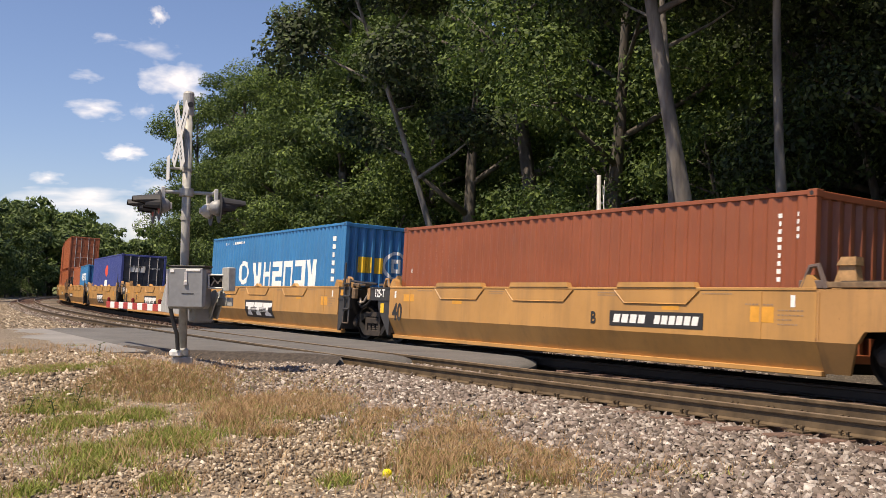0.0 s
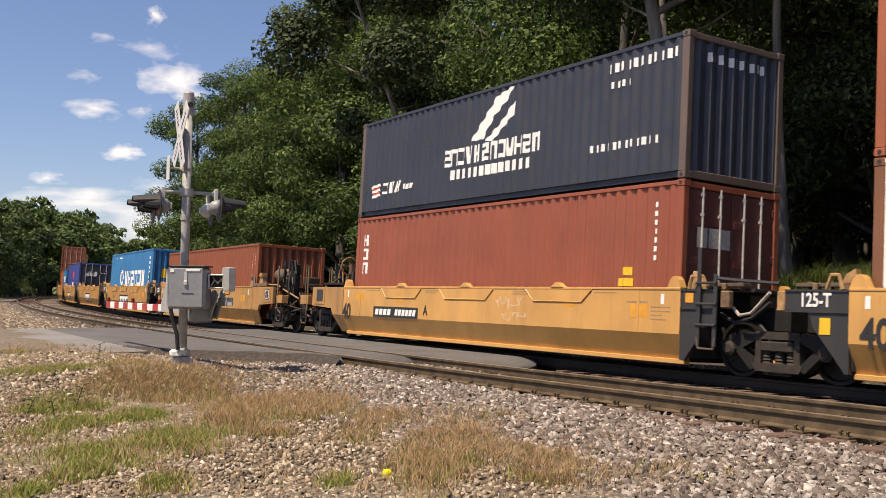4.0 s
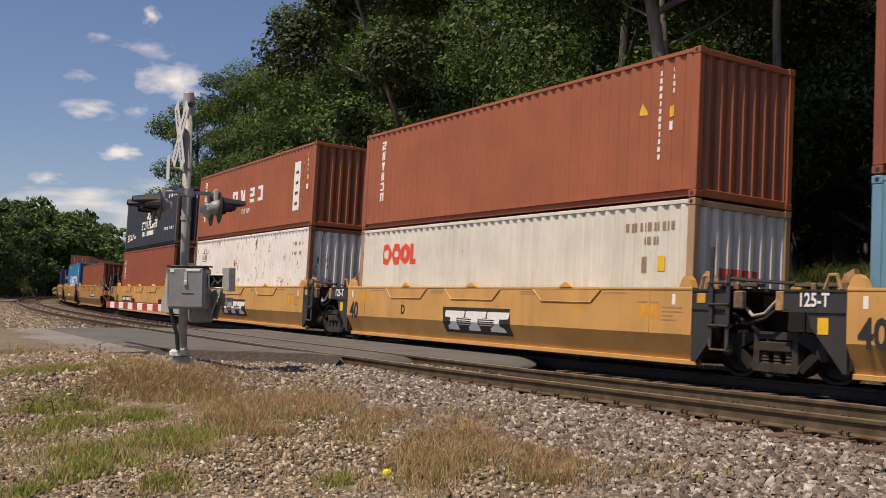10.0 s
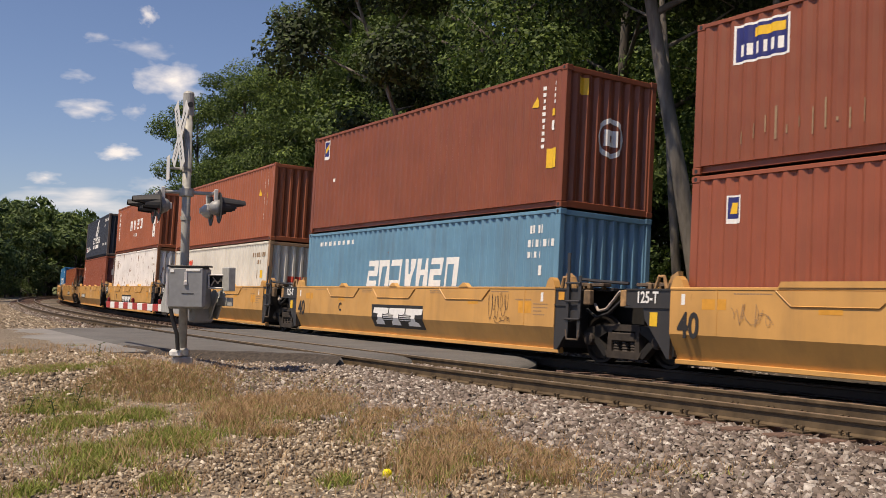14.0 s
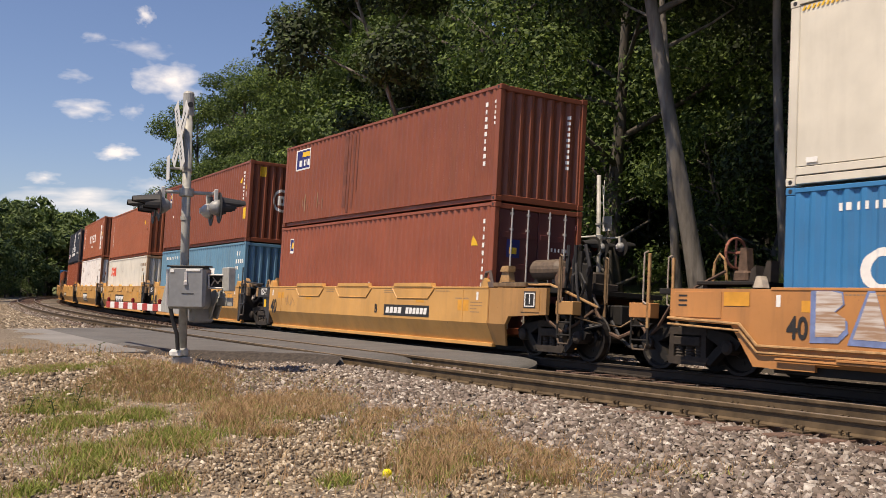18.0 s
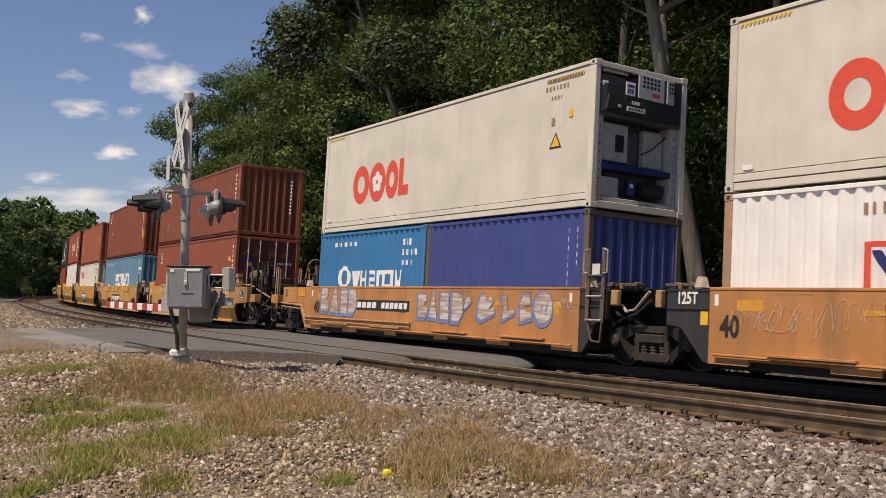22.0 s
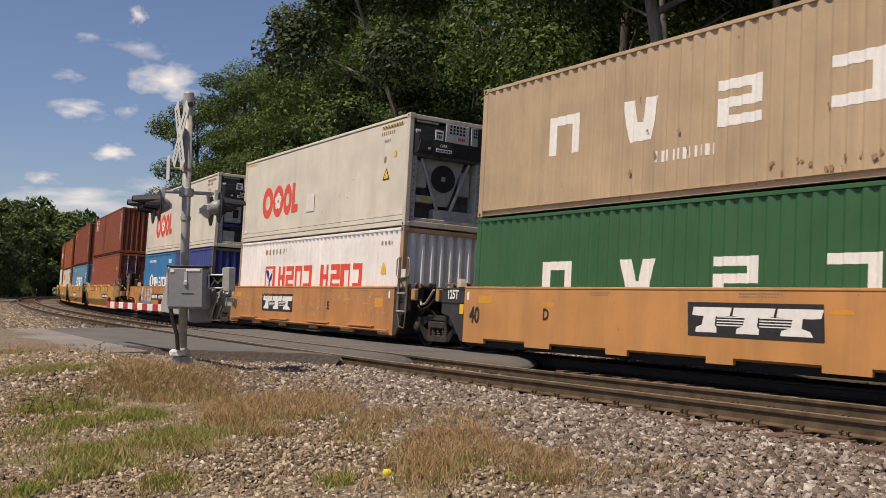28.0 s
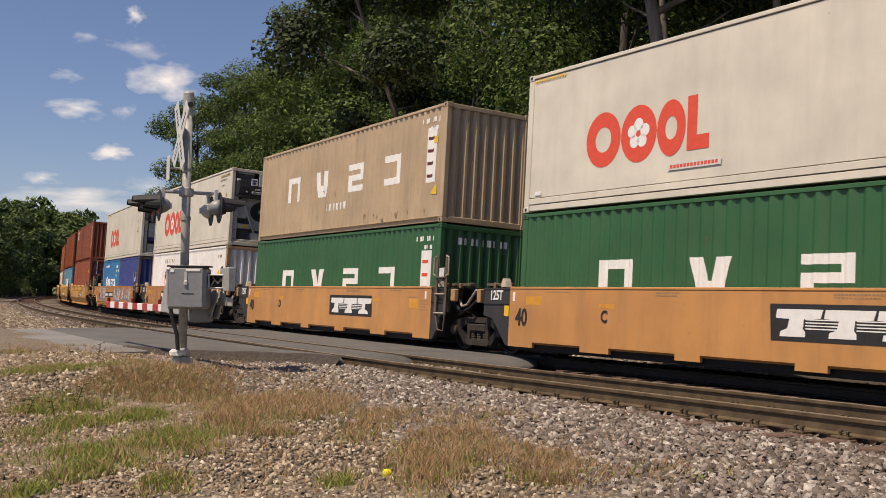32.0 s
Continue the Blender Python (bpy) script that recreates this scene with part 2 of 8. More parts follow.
    def data(self, name, material=None, smooth=False):
        d = bpy.data.meshes.new(name)
        d.from_pydata(self.v, [], self.f)
        bm = bmesh.new()
        bm.from_mesh(d)
        bmesh.ops.recalc_face_normals(bm, faces=bm.faces)
        bm.to_mesh(d)
        bm.free()
        if material:
            d.materials.append(material)
        if smooth:
            d.polygons.foreach_set("use_smooth", [True] * len(d.polygons))
        return d


def part(name, mesh, material, parent, label="", smooth=False, m=None):
    """One mesh object under a thing or under a part."""
    data = mesh.data(name, material, smooth) if isinstance(mesh, Mesh) else mesh
    ob = new(name, data)
    ob.parent = parent
    if m is not None:
        ob.matrix_basis = m
    if label:
        tagged(ob, label)
    return ob


def thing(name, label, category, group="", kind="", m=None):
    ob = new(name)
    ob.empty_display_size = 0.2
    if m is not None:
        ob.matrix_basis = m
    return tagged(ob, label, category, group, kind)


def solid(name, mesh, material, label, category="", group="", kind="", m=None, smooth=False):
    ob = new(name, mesh.data(name, material, smooth))
    if m is not None:
        ob.matrix_basis = m
    return tagged(ob, label, category, group, kind)


LETTERS = {}


def letters(text, height, material, align="CENTER"):
    """Flat letters as a mesh: x to the right, y up."""
    key = text, height, material.name
    if key not in LETTERS:
        c = bpy.data.curves.new("letters", "FONT")
        c.body, c.size, c.align_x, c.align_y, c.extrude, c.resolution_u = text, height * 1.4, align, "CENTER", 0.002, 3
        c.offset = 0.034 * height
        ob = bpy.data.objects.new("letters", c)
        d = bpy.data.meshes.new_from_object(ob)
        d.materials.clear()
        d.materials.append(material)
        bpy.data.objects.remove(ob)
        LETTERS[key] = d
    return LETTERS[key]


def lettering(name, text, u, z, height, material, parent, y, squeeze=0.85):
    """Letters on a side that faces +y, read from +x to -x."""
    m = Matrix(((-squeeze, 0, 0, u), (0, 0, 1, y), (0, 1, 0, z), (0, 0, 0, 1)))
    return part(name, letters(text, height, material), material, parent, m=m)


# plain shapes on a side, in (a, z): a runs to the right as one looks at it
def bar(a0, a1, z0, z1, lean=0.0):
    return [[(a0, z0), (a1, z0), (a1 + lean, z1), (a0 + lean, z1)]]


def slotted(a0, a1, z0, z1, w=0.3, lean=0.0):
    """A block with a slot through its middle."""
    da, dz = (a1 - a0) * w, (z1 - z0) * w * 0.8
    return bar(a0, a1, z0, z1, lean) + bar(a0 + da, a1 - da, z0 + dz, z1 - dz, lean * 0.5)


def notched(a0, a1, z0, z1, kind, lean=0.0):
    """A plain block with cuts in its edges, so that a row of them has the weight of bold lettering."""
    w, h = a1 - a0, z1 - z0
    shapes = (((0, 0), (0.26, 0), (0.26, 0.76), (0.74, 0.76), (0.74, 0), (1, 0), (1, 1), (0, 1)),
              ((0.2, 0), (0.8, 0), (1, 1), (0.66, 1), (0.56, 0.45), (0.44, 0.45), (0.34, 1), (0, 1)),
              ((0, 0), (1, 0), (1, 0.22), (0.26, 0.22), (0.26, 0.39), (1, 0.39), (1, 1), (0, 1), (0, 0.78), (0.74, 0.78), (0.74, 0.61), (0, 0.61)),
              ((0, 0), (1, 0), (1, 1), (0, 1), (0, 0.77), (0.74, 0.77), (0.74, 0.23), (0, 0.23)),
              ((0.05, 0), (0.30, 0), (0.30, 0.40), (0.70, 0.40), (0.70, 0), (0.95, 0), (0.95, 1), (0.70, 1), (0.70, 0.60), (0.30, 0.60), (0.30, 1), (0.05, 1)))
    return [[(a0 + x * w + lean * y, z0 + y * h) for x, y in shapes[kind % 5]]]


def ring(a, z, ra, rz, inner=0.5, n=24):
    out = []
    for k in (1.0, inner):
        if k > 0:
            out.append([(a + ra * k * math.cos(2 * math.pi * i / n), z + rz * k * math.sin(2 * math.pi * i / n)) for i in range(n)])
    return out


def row(a0, a1, z0, z1, n, gap=0.25, lean=0.0):
    """n small blocks side by side: lettering that is not spelt out."""
    w = (a1 - a0) / n
    return [loop for i in range(n) for loop in bar(a0 + i * w, a0 + (i + 1 - gap) * w, z0, z1, lean)]


def column(a0, a1, z0, z1, n, gap=0.3):
    h = (z1 - z0) / n
    return [loop for i in range(n) for loop in bar(a0, a1, z0 + i * h, z0 + (i + 1 - gap) * h)]


def upright(a0, a1, z0, z1, n):
    """Cut blocks one above the other, with the weight of bold upright lettering."""
    h = (z1 - z0) / n
    return [loop for i in range(n) for loop in notched(a0, a1, z0 + i * h, z0 + (i + 0.8) * h, (0, 3, 4, 1, 4, 2)[i % 6])]


def flat(a):
    return 0.0


def laid(loops, profile, breaks, lift=0.004, z_min=-9.0, z_max=99.0):
    """Shapes cut into strips that follow a corrugated side. Even-odd, so that a loop inside another is a hole.
    Coordinates of the mesh: x = -a, y = depth, z."""
    snap, last = {}, None
    for x in sorted({p[0] for loop in loops for p in loop}):
        last = x if last is None or x - last > 6e-4 else last
        snap[x] = last
    loops = [[(snap[p[0]], p[1]) for p in loop] for loop in loops]
    xs = sorted(set(snap.values()))
    lo, hi = xs[0], xs[-1]
    cuts = sorted(set(xs) | {b for b in breaks if lo < b < hi})
    mesh = Mesh()
    index = {}

    def corner(x, y, z):
        near = index.setdefault(round(x, 4), [])
        for i in near:
            if abs(mesh.v[i][2] - z) < 0.0015:
                return i
        near.append(len(mesh.v))
        mesh.v.append((x, y, z))
        return near[-1]

    def crossings(a):
        out = []
        for loop in loops:
            for (a0, z0), (a1, z1) in zip(loop, loop[1:] + loop[:1]):
                if (a0 <= a) != (a1 <= a):
                    out.append(min(z_max, max(z_min, z0 + (z1 - z0) * (a - a0) / (a1 - a0))))
        return sorted(out)

    for a0, a1 in zip(cuts, cuts[1:]):
        if a1 - a0 < 1e-4:
            continue
        e = (a1 - a0) * 1e-3
        l, r = crossings(a0 + e), crossings(a1 - e)
        if len(l) != len(r) or len(l) % 2:
            l = r = crossings((a0 + a1) / 2)
        y0, y1 = profile(a0) + lift, profile(a1) + lift
        for i in range(0, len(l) - 1, 2):
            if l[i + 1] - l[i] < 1e-4 and r[i + 1] - r[i] < 1e-4:
                continue
            quad = [corner(-a0, y0, l[i]), corner(-a1, y1, r[i]), corner(-a1, y1, r[i + 1]), corner(-a0, y0, l[i + 1])]
            quad = [q for k, q in enumerate(quad) if q not in quad[:k]]
            if len(quad) > 2:
                mesh.f.append(tuple(quad))
    return mesh


# ---------------------------------------------------------------- containers
W = 1.219
PITCH_RIB, RIB_DEPTH = 0.2784, 0.039


def rib(a):
    """Depth of the corrugated side at a: outer flats at 0, inner flats recessed."""
    q = (a / PITCH_RIB) % 1.0
    if q < 0.25:
        return 0.0
    if q < 0.50:
        return -RIB_DEPTH * (q - 0.25) / 0.25
    if q < 0.75:
        return -RIB_DEPTH
    return -RIB_DEPTH * (1.0 - q) / 0.25


RIB_BREAKS = [round(PITCH_RIB * (i + k), 5) for i in range(-24, 25) for k in (0, 0.25, 0.5, 0.75)]

MARK_BREAKS = sorted(-b for b in RIB_BREAKS)


def ribbed(half, z0, z1, depth=1.0, pitch=1.0):
    """A corrugated sheet: x from -half to half, ribs upright, facing +y."""
    cuts = [-half] + [b * pitch for b in RIB_BREAKS if -half < b * pitch < half] + [half]
    m = Mesh()
    v = []
    for c in cuts:
        y = rib(c / pitch) * depth
        v += [(c, y, z0), (c, y, z1)]
    return m.add(v, [(2 * i, 2 * i + 2, 2 * i + 3, 2 * i + 1) for i in range(len(cuts) - 1)])


def glyphs(name, loops):
    """Loops that belong together, one list for each shape; small marks stay together."""
    if name == "id_marking":
        return [loops]
    out = []
    for loop in loops:
        a0, a1 = min(p[0] for p in loop), max(p[0] for p in loop)
        z0, z1 = min(p[1] for p in loop), max(p[1] for p in loop)
        for group in out:
            first = group[0]
            if min(p[0] for p in first) <= a0 + 0.02 and a1 <= max(p[0] for p in first) + 0.02 and min(p[1] for p in first) <= z0 and z1 <= max(p[1] for p in first):
                group.append(loop)
                break
        else:
            out.append([loop])
    return out


def strokes(loops):
    """Small blocks thinned to plain narrow bars, so that they have the weight of fine lettering."""
    out = []
    for i, loop in enumerate(loops):
        (a0, z0), (a1, _), (_, z1) = loop[:3]
        w, h, k = a1 - a0, z1 - z0, (0.62, 0.40, 0.55, 0.70)[i * 7 % 4]
        m = (a0 + a1) / 2
        out.append([(m - w * k / 2, z0 + h * 0.08), (m + w * k / 2, z0 + h * 0.08), (m + w * k / 2, z1 - h * 0.08), (m - w * k / 2, z1 - h * 0.08)])
    return out


def container(label, length, height, skin, rear="ribs", sides="ribs", marks=(), end_marks=(), frame=None, door=None, group="shipping containers on the train"):
    """A freight container. Origin in the middle of its underside, its front towards +x."""
    c = thing("shipping_container", label, "shipping container", group)
    rail, frame = skin, frame or skin
    h = length / 2
    smooth = sides == "smooth"
    x_in, y_in = h - 0.16, W - (0.024 if smooth else 0.010)
    for side in (1, -1):
        m = pose(0, y_in, 0) if side > 0 else pose(0, -y_in, 0, 0, 0, 180)
        if smooth:
            p = Mesh().box(-x_in, x_in, -0.04, 0.0, 0.30, height - 0.10, 0.004)
            part("side_panel", p, skin, c, m=m)
            part("kick_rail", Mesh().box(-x_in, x_in, -0.04, 0.012, 0.165, 0.285, 0.006), skin, c, m=m)
        else:
            part("side_panel", ribbed(x_in + 0.01, 0.14, height - 0.06), skin, c, m=m)
        y0, y1 = (W - 0.07, W) if side > 0 else (-W, -W + 0.07)
        part("top_rail", Mesh().box(-x_in, x_in, y0, y1, height - 0.085, height - 0.012, 0.008), rail, c)
        if smooth:
            part("bottom_rail", Mesh().box(-x_in, x_in, y0 - 0.022 * side, y1 - 0.022 * side, 0.028, 0.15, 0.008), rail, c)
        else:
            channel = ((0.006, 0.152), (0.006, 0.140), (0.066, 0.136), (0.066, 0.038), (0.014, 0.034), (0.014, 0.024), (0.09, 0.024), (0.09, 0.152))
            part("bottom_rail", Mesh().prism([((W - d) * side, z) for d, z in channel], 0, -x_in, x_in), rail, c)
        for end in (1, -1):
            x0, x1 = (h - 0.165, h) if end > 0 else (-h, -h + 0.165)
            part("corner_post", Mesh().box(x0, x1, y0 - (0.06 if side > 0 else 0), y1 + (0 if side > 0 else 0.06), 0.118, height - 0.118, 0.012), frame, c)
            for z in (0, height - 0.118):
                cast = Mesh().box(x0 - (0.006 if end < 0 else 0), x1 + (0.006 if end > 0 else 0), (y0 - 0.09) if side > 0 else y0 - 0.006, y1 + 0.006 if side > 0 else y1 + 0.09, z, z + 0.118, 0.01)
                ca = part("corner_casting", cast, frame, c)
                xm, ys = (x0 + x1) / 2, (y1 + 0.006 if side > 0 else y0 - 0.006)
                part("lock_hole", Mesh().lathe([(-0.004, 0.036), (0.003, 0.036)], (xm, ys, z + 0.058), "Y", 10), BLACK, ca)
    part("roof", Mesh().box(-x_in, x_in, -W + 0.07, W - 0.07, height - 0.05, height - 0.015), skin, c)
    part("floor", Mesh().box(-x_in, x_in, -W + 0.07, W - 0.07, 0.05, 0.12), frame, c)
    for x0, x1 in ((h - 0.12, h - 0.01), (-h + 0.01, -h + 0.12)):
        part("end_sill", Mesh().box(x0, x1, -W + 0.16, W - 0.16, 0.01, 0.15, 0.01), frame, c)
        part("end_header", Mesh().box(x0, x1, -W + 0.16, W - 0.16, height - 0.13, height - 0.02, 0.01), frame, c)
    part("front_wall", ribbed(W - 0.12, 0.14, height - 0.12, 1.9, 1.0), skin, c, m=pose(h - 0.03, 0, 0, 0, 0, -90))
    back = pose(-h + 0.03, 0, 0, 0, 0, 90)
    if rear == "ribs":
        part("rear_wall", ribbed(W - 0.12, 0.14, height - 0.12, 1.9, 1.0), skin, c, m=back)
    elif rear == "doors":
        dm = door or skin
        for k in (1, -1):
            d = part("door", Mesh().box(min(0.012 * k, 1.06 * k), max(0.012 * k, 1.06 * k), -0.06, -0.005, 0.16, height - 0.14, 0.008), dm, c, m=back)
            for x in (0.30 * k, 0.74 * k):
                b = part("locking_bar", Mesh().tube((x, 0.02, 0.12), (x, 0.02, height - 0.10), 0.019, 8), BAR, d)
                for z in (0.30, 0.9, height - 0.6, height - 0.25):
                    part("bar_guide", Mesh().box(x - 0.04, x + 0.04, -0.004, 0.03, z, z + 0.05), BAR, b)
                part("handle", Mesh().box(x - 0.32 * k if k > 0 else x, x if k > 0 else x - 0.32 * k, 0.0, 0.035, 1.05, 1.08), BAR, b)
            for z in (0.35, 0.95, 1.6, height - 0.45):
                part("hinge", Mesh().box(min(1.04 * k, 1.12 * k), max(1.04 * k, 1.12 * k), -0.02, 0.018, z, z + 0.12, 0.006), dm, d)
            for z in (height * 0.24, height * 0.5, height * 0.74):
                part("door_rib", Mesh().box(min(0.06 * k, 1.0 * k), max(0.06 * k, 1.0 * k), -0.008, 0.012, z, z + 0.12, 0.004), dm, d)
    else:
        cooler(c, back, height, rear)
    depth = (lambda a: 0.0) if smooth else (lambda a: rib(-a))
    breaks = [] if smooth else MARK_BREAKS
    for order, (name, loops, material) in enumerate(marks):
        loops = strokes(loops) if name == "id_marking" and material in (MARK_WHITE, MARK_GREY) else loops
        for piece in glyphs(name, loops):
            o = part(name, laid(piece, depth, breaks, 0.004 + 0.0012 * order), material, c, m=pose(0, y_in, 0))
            if name == "id_marking":
                tagged(o, kind="stuff")
    for order, (name, loops, material) in enumerate(end_marks):
        loops = strokes(loops) if name == "id_marking" else loops
        lift = 0.012 if rear == "doors" else 0.05
        for piece in glyphs(name, loops):
            if rear == "ribs":
                mm = laid(piece, lambda a: rib(-a) * 1.9, MARK_BREAKS, 0.005 + 0.0015 * order)
            else:
                mm = laid(piece, flat, [], lift + 0.0015 * order)
            o = part(name, mm, material, c, m=back)
            if name == "id_marking":
                tagged(o, kind="stuff")
    return c


def cooler(c, back, h, style):
    """The machinery end of a refrigerated container: a black bulging cover above, an open bay below."""
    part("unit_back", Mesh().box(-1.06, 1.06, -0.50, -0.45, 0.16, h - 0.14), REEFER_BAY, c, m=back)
    bulge = [(-1.14, -0.42), (-1.14, -0.02), (-0.95, 0.06), (-0.4, 0.10), (0.4, 0.10), (0.95, 0.06), (1.14, -0.02), (1.14, -0.42)]
    top = part("condenser_cover", Mesh().prism(bulge, 2, h - 1.0, h - 0.46).prism([(x, y) for x, y in bulge if x < 0.3] + [(0.28, -0.42)], 2, h - 0.46, h - 0.16), REEFER_DARK, c, m=back)
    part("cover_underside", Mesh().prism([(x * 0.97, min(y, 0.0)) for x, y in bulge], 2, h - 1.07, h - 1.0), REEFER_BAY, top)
    part("condenser_coil", Mesh().box(0.3, 1.0, -0.40, -0.16, h - 0.46, h - 0.2, 0.02), REEFER_BAY, top)
    part("top_bar", Mesh().box(0.34, 0.98, -0.10, -0.02, h - 0.20, h - 0.15, 0.01), BAR, top)
    for x0, x1, turn in ((-0.52, 0.22, 4), (-1.02, -0.56, 14)):
        n = 5 if x1 - x0 > 0.5 else 4
        hole = [q for k in range(3) for q in row(-0.34 * (x1 - x0) + 0.0, 0.36 * (x1 - x0), -0.02 + 0.085 * k, 0.04 + 0.085 * k, n, 0.34)]
        panel = part("grille_panel", Mesh().box(-(x1 - x0) / 2, (x1 - x0) / 2, 0.0, 0.02, -0.24, 0.24, 0.008), SIGN, top, m=pose((x0 + x1) / 2, 0.105 if turn < 9 else 0.055, h - 0.40, 0, 0, turn))
        tagged(part("grille_holes", laid(hole, flat, [], 0.023), BLACK, panel), kind="stuff")
        if turn < 9:
            tagged(part("red_marking", laid(row(0.02, 0.24, -0.17, -0.09, 4, 0.15), flat, [], 0.023), MARK_RED, panel), kind="stuff")
    sq = part("sticker", Mesh().box(0.26, 0.50, 0.085, 0.104, h - 0.62, h - 0.36, 0.004), MARK_WHITE, top)
    part("sticker_mark", laid(bar(-0.47, -0.29, h - 0.46, h - 0.41) + row(-0.46, -0.30, h - 0.58, h - 0.49, 3, 0.3), flat, [], 0.107), MARK_NAVY, sq)
    lettering("wording", "CARB", 0.24, h - 0.76, 0.07, MARK_WHITE, top, 0.106)
    plate = part("number_plate", Mesh().box(-0.02, 0.46, 0.09, 0.104, h - 0.93, h - 0.84, 0.004), MARK_WHITE, top)
    tagged(part("label_marking", laid(row(-0.43, -0.01, h - 0.91, h - 0.86, 9, 0.3), flat, [], 0.106), MARK_BLACK, plate), kind="stuff")
    part("latch_recess", Mesh().prism([(0.62, h - 0.92), (0.98, h - 0.96), (0.92, h - 0.66), (0.60, h - 0.68)], 1, 0.05, 0.12), BLACK, top)
    part("sticker", Mesh().box(0.9, 1.03, -0.02, 0.035, h - 0.50, h - 0.40, 0.004), MARK_WHITE, top)
    part("latch", Mesh().box(0.62, 0.70, 0.07, 0.125, h - 0.90, h - 0.84, 0.006), BAR, top)
    for x0, x1 in ((-1.06, -0.90), (0.90, 1.06)):
        post = part("unit_post", Mesh().box(x0, x1, -0.45, -0.06, 0.16, h - 1.06, 0.01), REEFER_ALU, c, m=back)
        tagged(part("rivet", Mesh().add(*studs([((x0 + x1) / 2, -0.056, 0.25 + 0.17 * k) for k in range(9)])), BLACK, post), kind="stuff")
    if style == "cooler_fan":
        fan = part("fan_plate", Mesh().prism([(-0.62, h - 1.08), (0.62, h - 1.08), (0.18, 0.62), (-0.18, 0.62)], 1, -0.30, -0.26), REEFER_ALU, c, m=back)
        part("fan_housing", Mesh().lathe([(-0.26, 0.36), (-0.235, 0.36), (-0.23, 0.33), (-0.25, 0.31), (-0.255, 0.10), (-0.24, 0.09), (-0.24, 0.01)], (0, 0, 1.34), "Y", 24), REEFER_DARK, fan)
        part("fan_label", Mesh().box(-0.06, 0.06, -0.242, -0.232, 1.28, 1.40), BAR, fan)
        for k in (1, -1):
            part("brace", Mesh().tube((0.72 * k, -0.16, h - 1.1), (0.20 * k, -0.16, 0.5), 0.045, 6), REEFER_ALU, c, m=back)
        part("side_box", Mesh().box(0.50, 0.88, -0.40, -0.22, 1.05, h - 1.15, 0.02), REEFER_ALU, c, m=back)
        part("side_box", Mesh().box(0.34, 0.88, -0.36, -0.12, 0.66, 0.84, 0.02), REEFER_ALU, c, m=back)
        part("sticker", Mesh().box(0.50, 0.70, -0.12, -0.112, 0.70, 0.80), MARK_YELLOW, c, m=back)
        part("filter_panel", Mesh().box(-0.86, -0.52, -0.42, -0.30, 0.95, 1.6, 0.02), REEFER_ALU, c, m=back)
        part("lower_cover", Mesh().box(-0.9, 0.30, -0.40, -0.14, 0.22, 0.52, 0.02), REEFER_ALU, c, m=back)
    else:
        box = part("control_box", Mesh().box(0.16, 0.84, -0.42, -0.16, 0.98, h - 1.16, 0.02), REEFER_ALU, c, m=back)
        part("display", Mesh().box(0.28, 0.50, -0.16, -0.15, 1.18, 1.52), BLACK, box)
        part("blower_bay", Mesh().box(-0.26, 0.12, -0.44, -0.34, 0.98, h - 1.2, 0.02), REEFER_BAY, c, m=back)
        part("blower_panel", Mesh().box(-0.86, -0.36, -0.44, -0.26, 0.98, h - 1.16, 0.02), REEFER_ALU, c, m=back)
        part("cable", Mesh().rod([(-0.2, -0.2, 1.2), (-0.5, -0.18, 1.35), (-0.88, -0.2, 1.65)], 0.015), BLACK, c, m=back)
        part("compressor", Mesh().lathe([(-0.34, 0.02), (-0.34, 0.15), (0.22, 0.15), (0.22, 0.02)], (-0.45, -0.24, 0.50), "X", 14), REEFER_DARK, c, m=back)
        part("motor", Mesh().lathe([(0.34, 0.02), (0.36, 0.11), (0.66, 0.11), (0.68, 0.02)], (-0.02, -0.24, 0), "Z", 14), MARK_NAVY, c, m=back)
        part("shelf", Mesh().box(-0.92, 0.90, -0.42, -0.04, 0.80, 0.92, 0.02), MARK_NAVY, c, m=back)
        part("lower_cover", Mesh().box(0.38, 0.86, -0.42, -0.14, 0.26, 0.66, 0.02), REEFER_ALU, c, m=back)
        part("sticker", Mesh().box(0.02, 0.10, -0.13, -0.12, 0.50, 0.58), MARK_WHITE, c, m=back)
    part("cable_bin", Mesh().box(-0.9, 0.9, -0.2, -0.01, 0.17, 0.24, 0.01), REEFER_ALU, c, m=back)


def studs(places, r=0.016):
    v, f = [], []
    for x, y, z in places:
        n = len(v)
        v += [(x - r, y, z - r), (x + r, y, z - r), (x + r, y, z + r), (x - r, y, z + r), (x, y + 0.012, z)]
        f += [(n, n + 1, n + 4), (n + 1, n + 2, n + 4), (n + 2, n + 3, n + 4), (n + 3, n, n + 4)]
    return v, f


# ---------------------------------------------------------------- well cars
SIDE_Y, TOP_Z, FOLD_Z, BOTTOM_Z = 1.42, 1.40, 0.63, 0.18
BOGIES = []


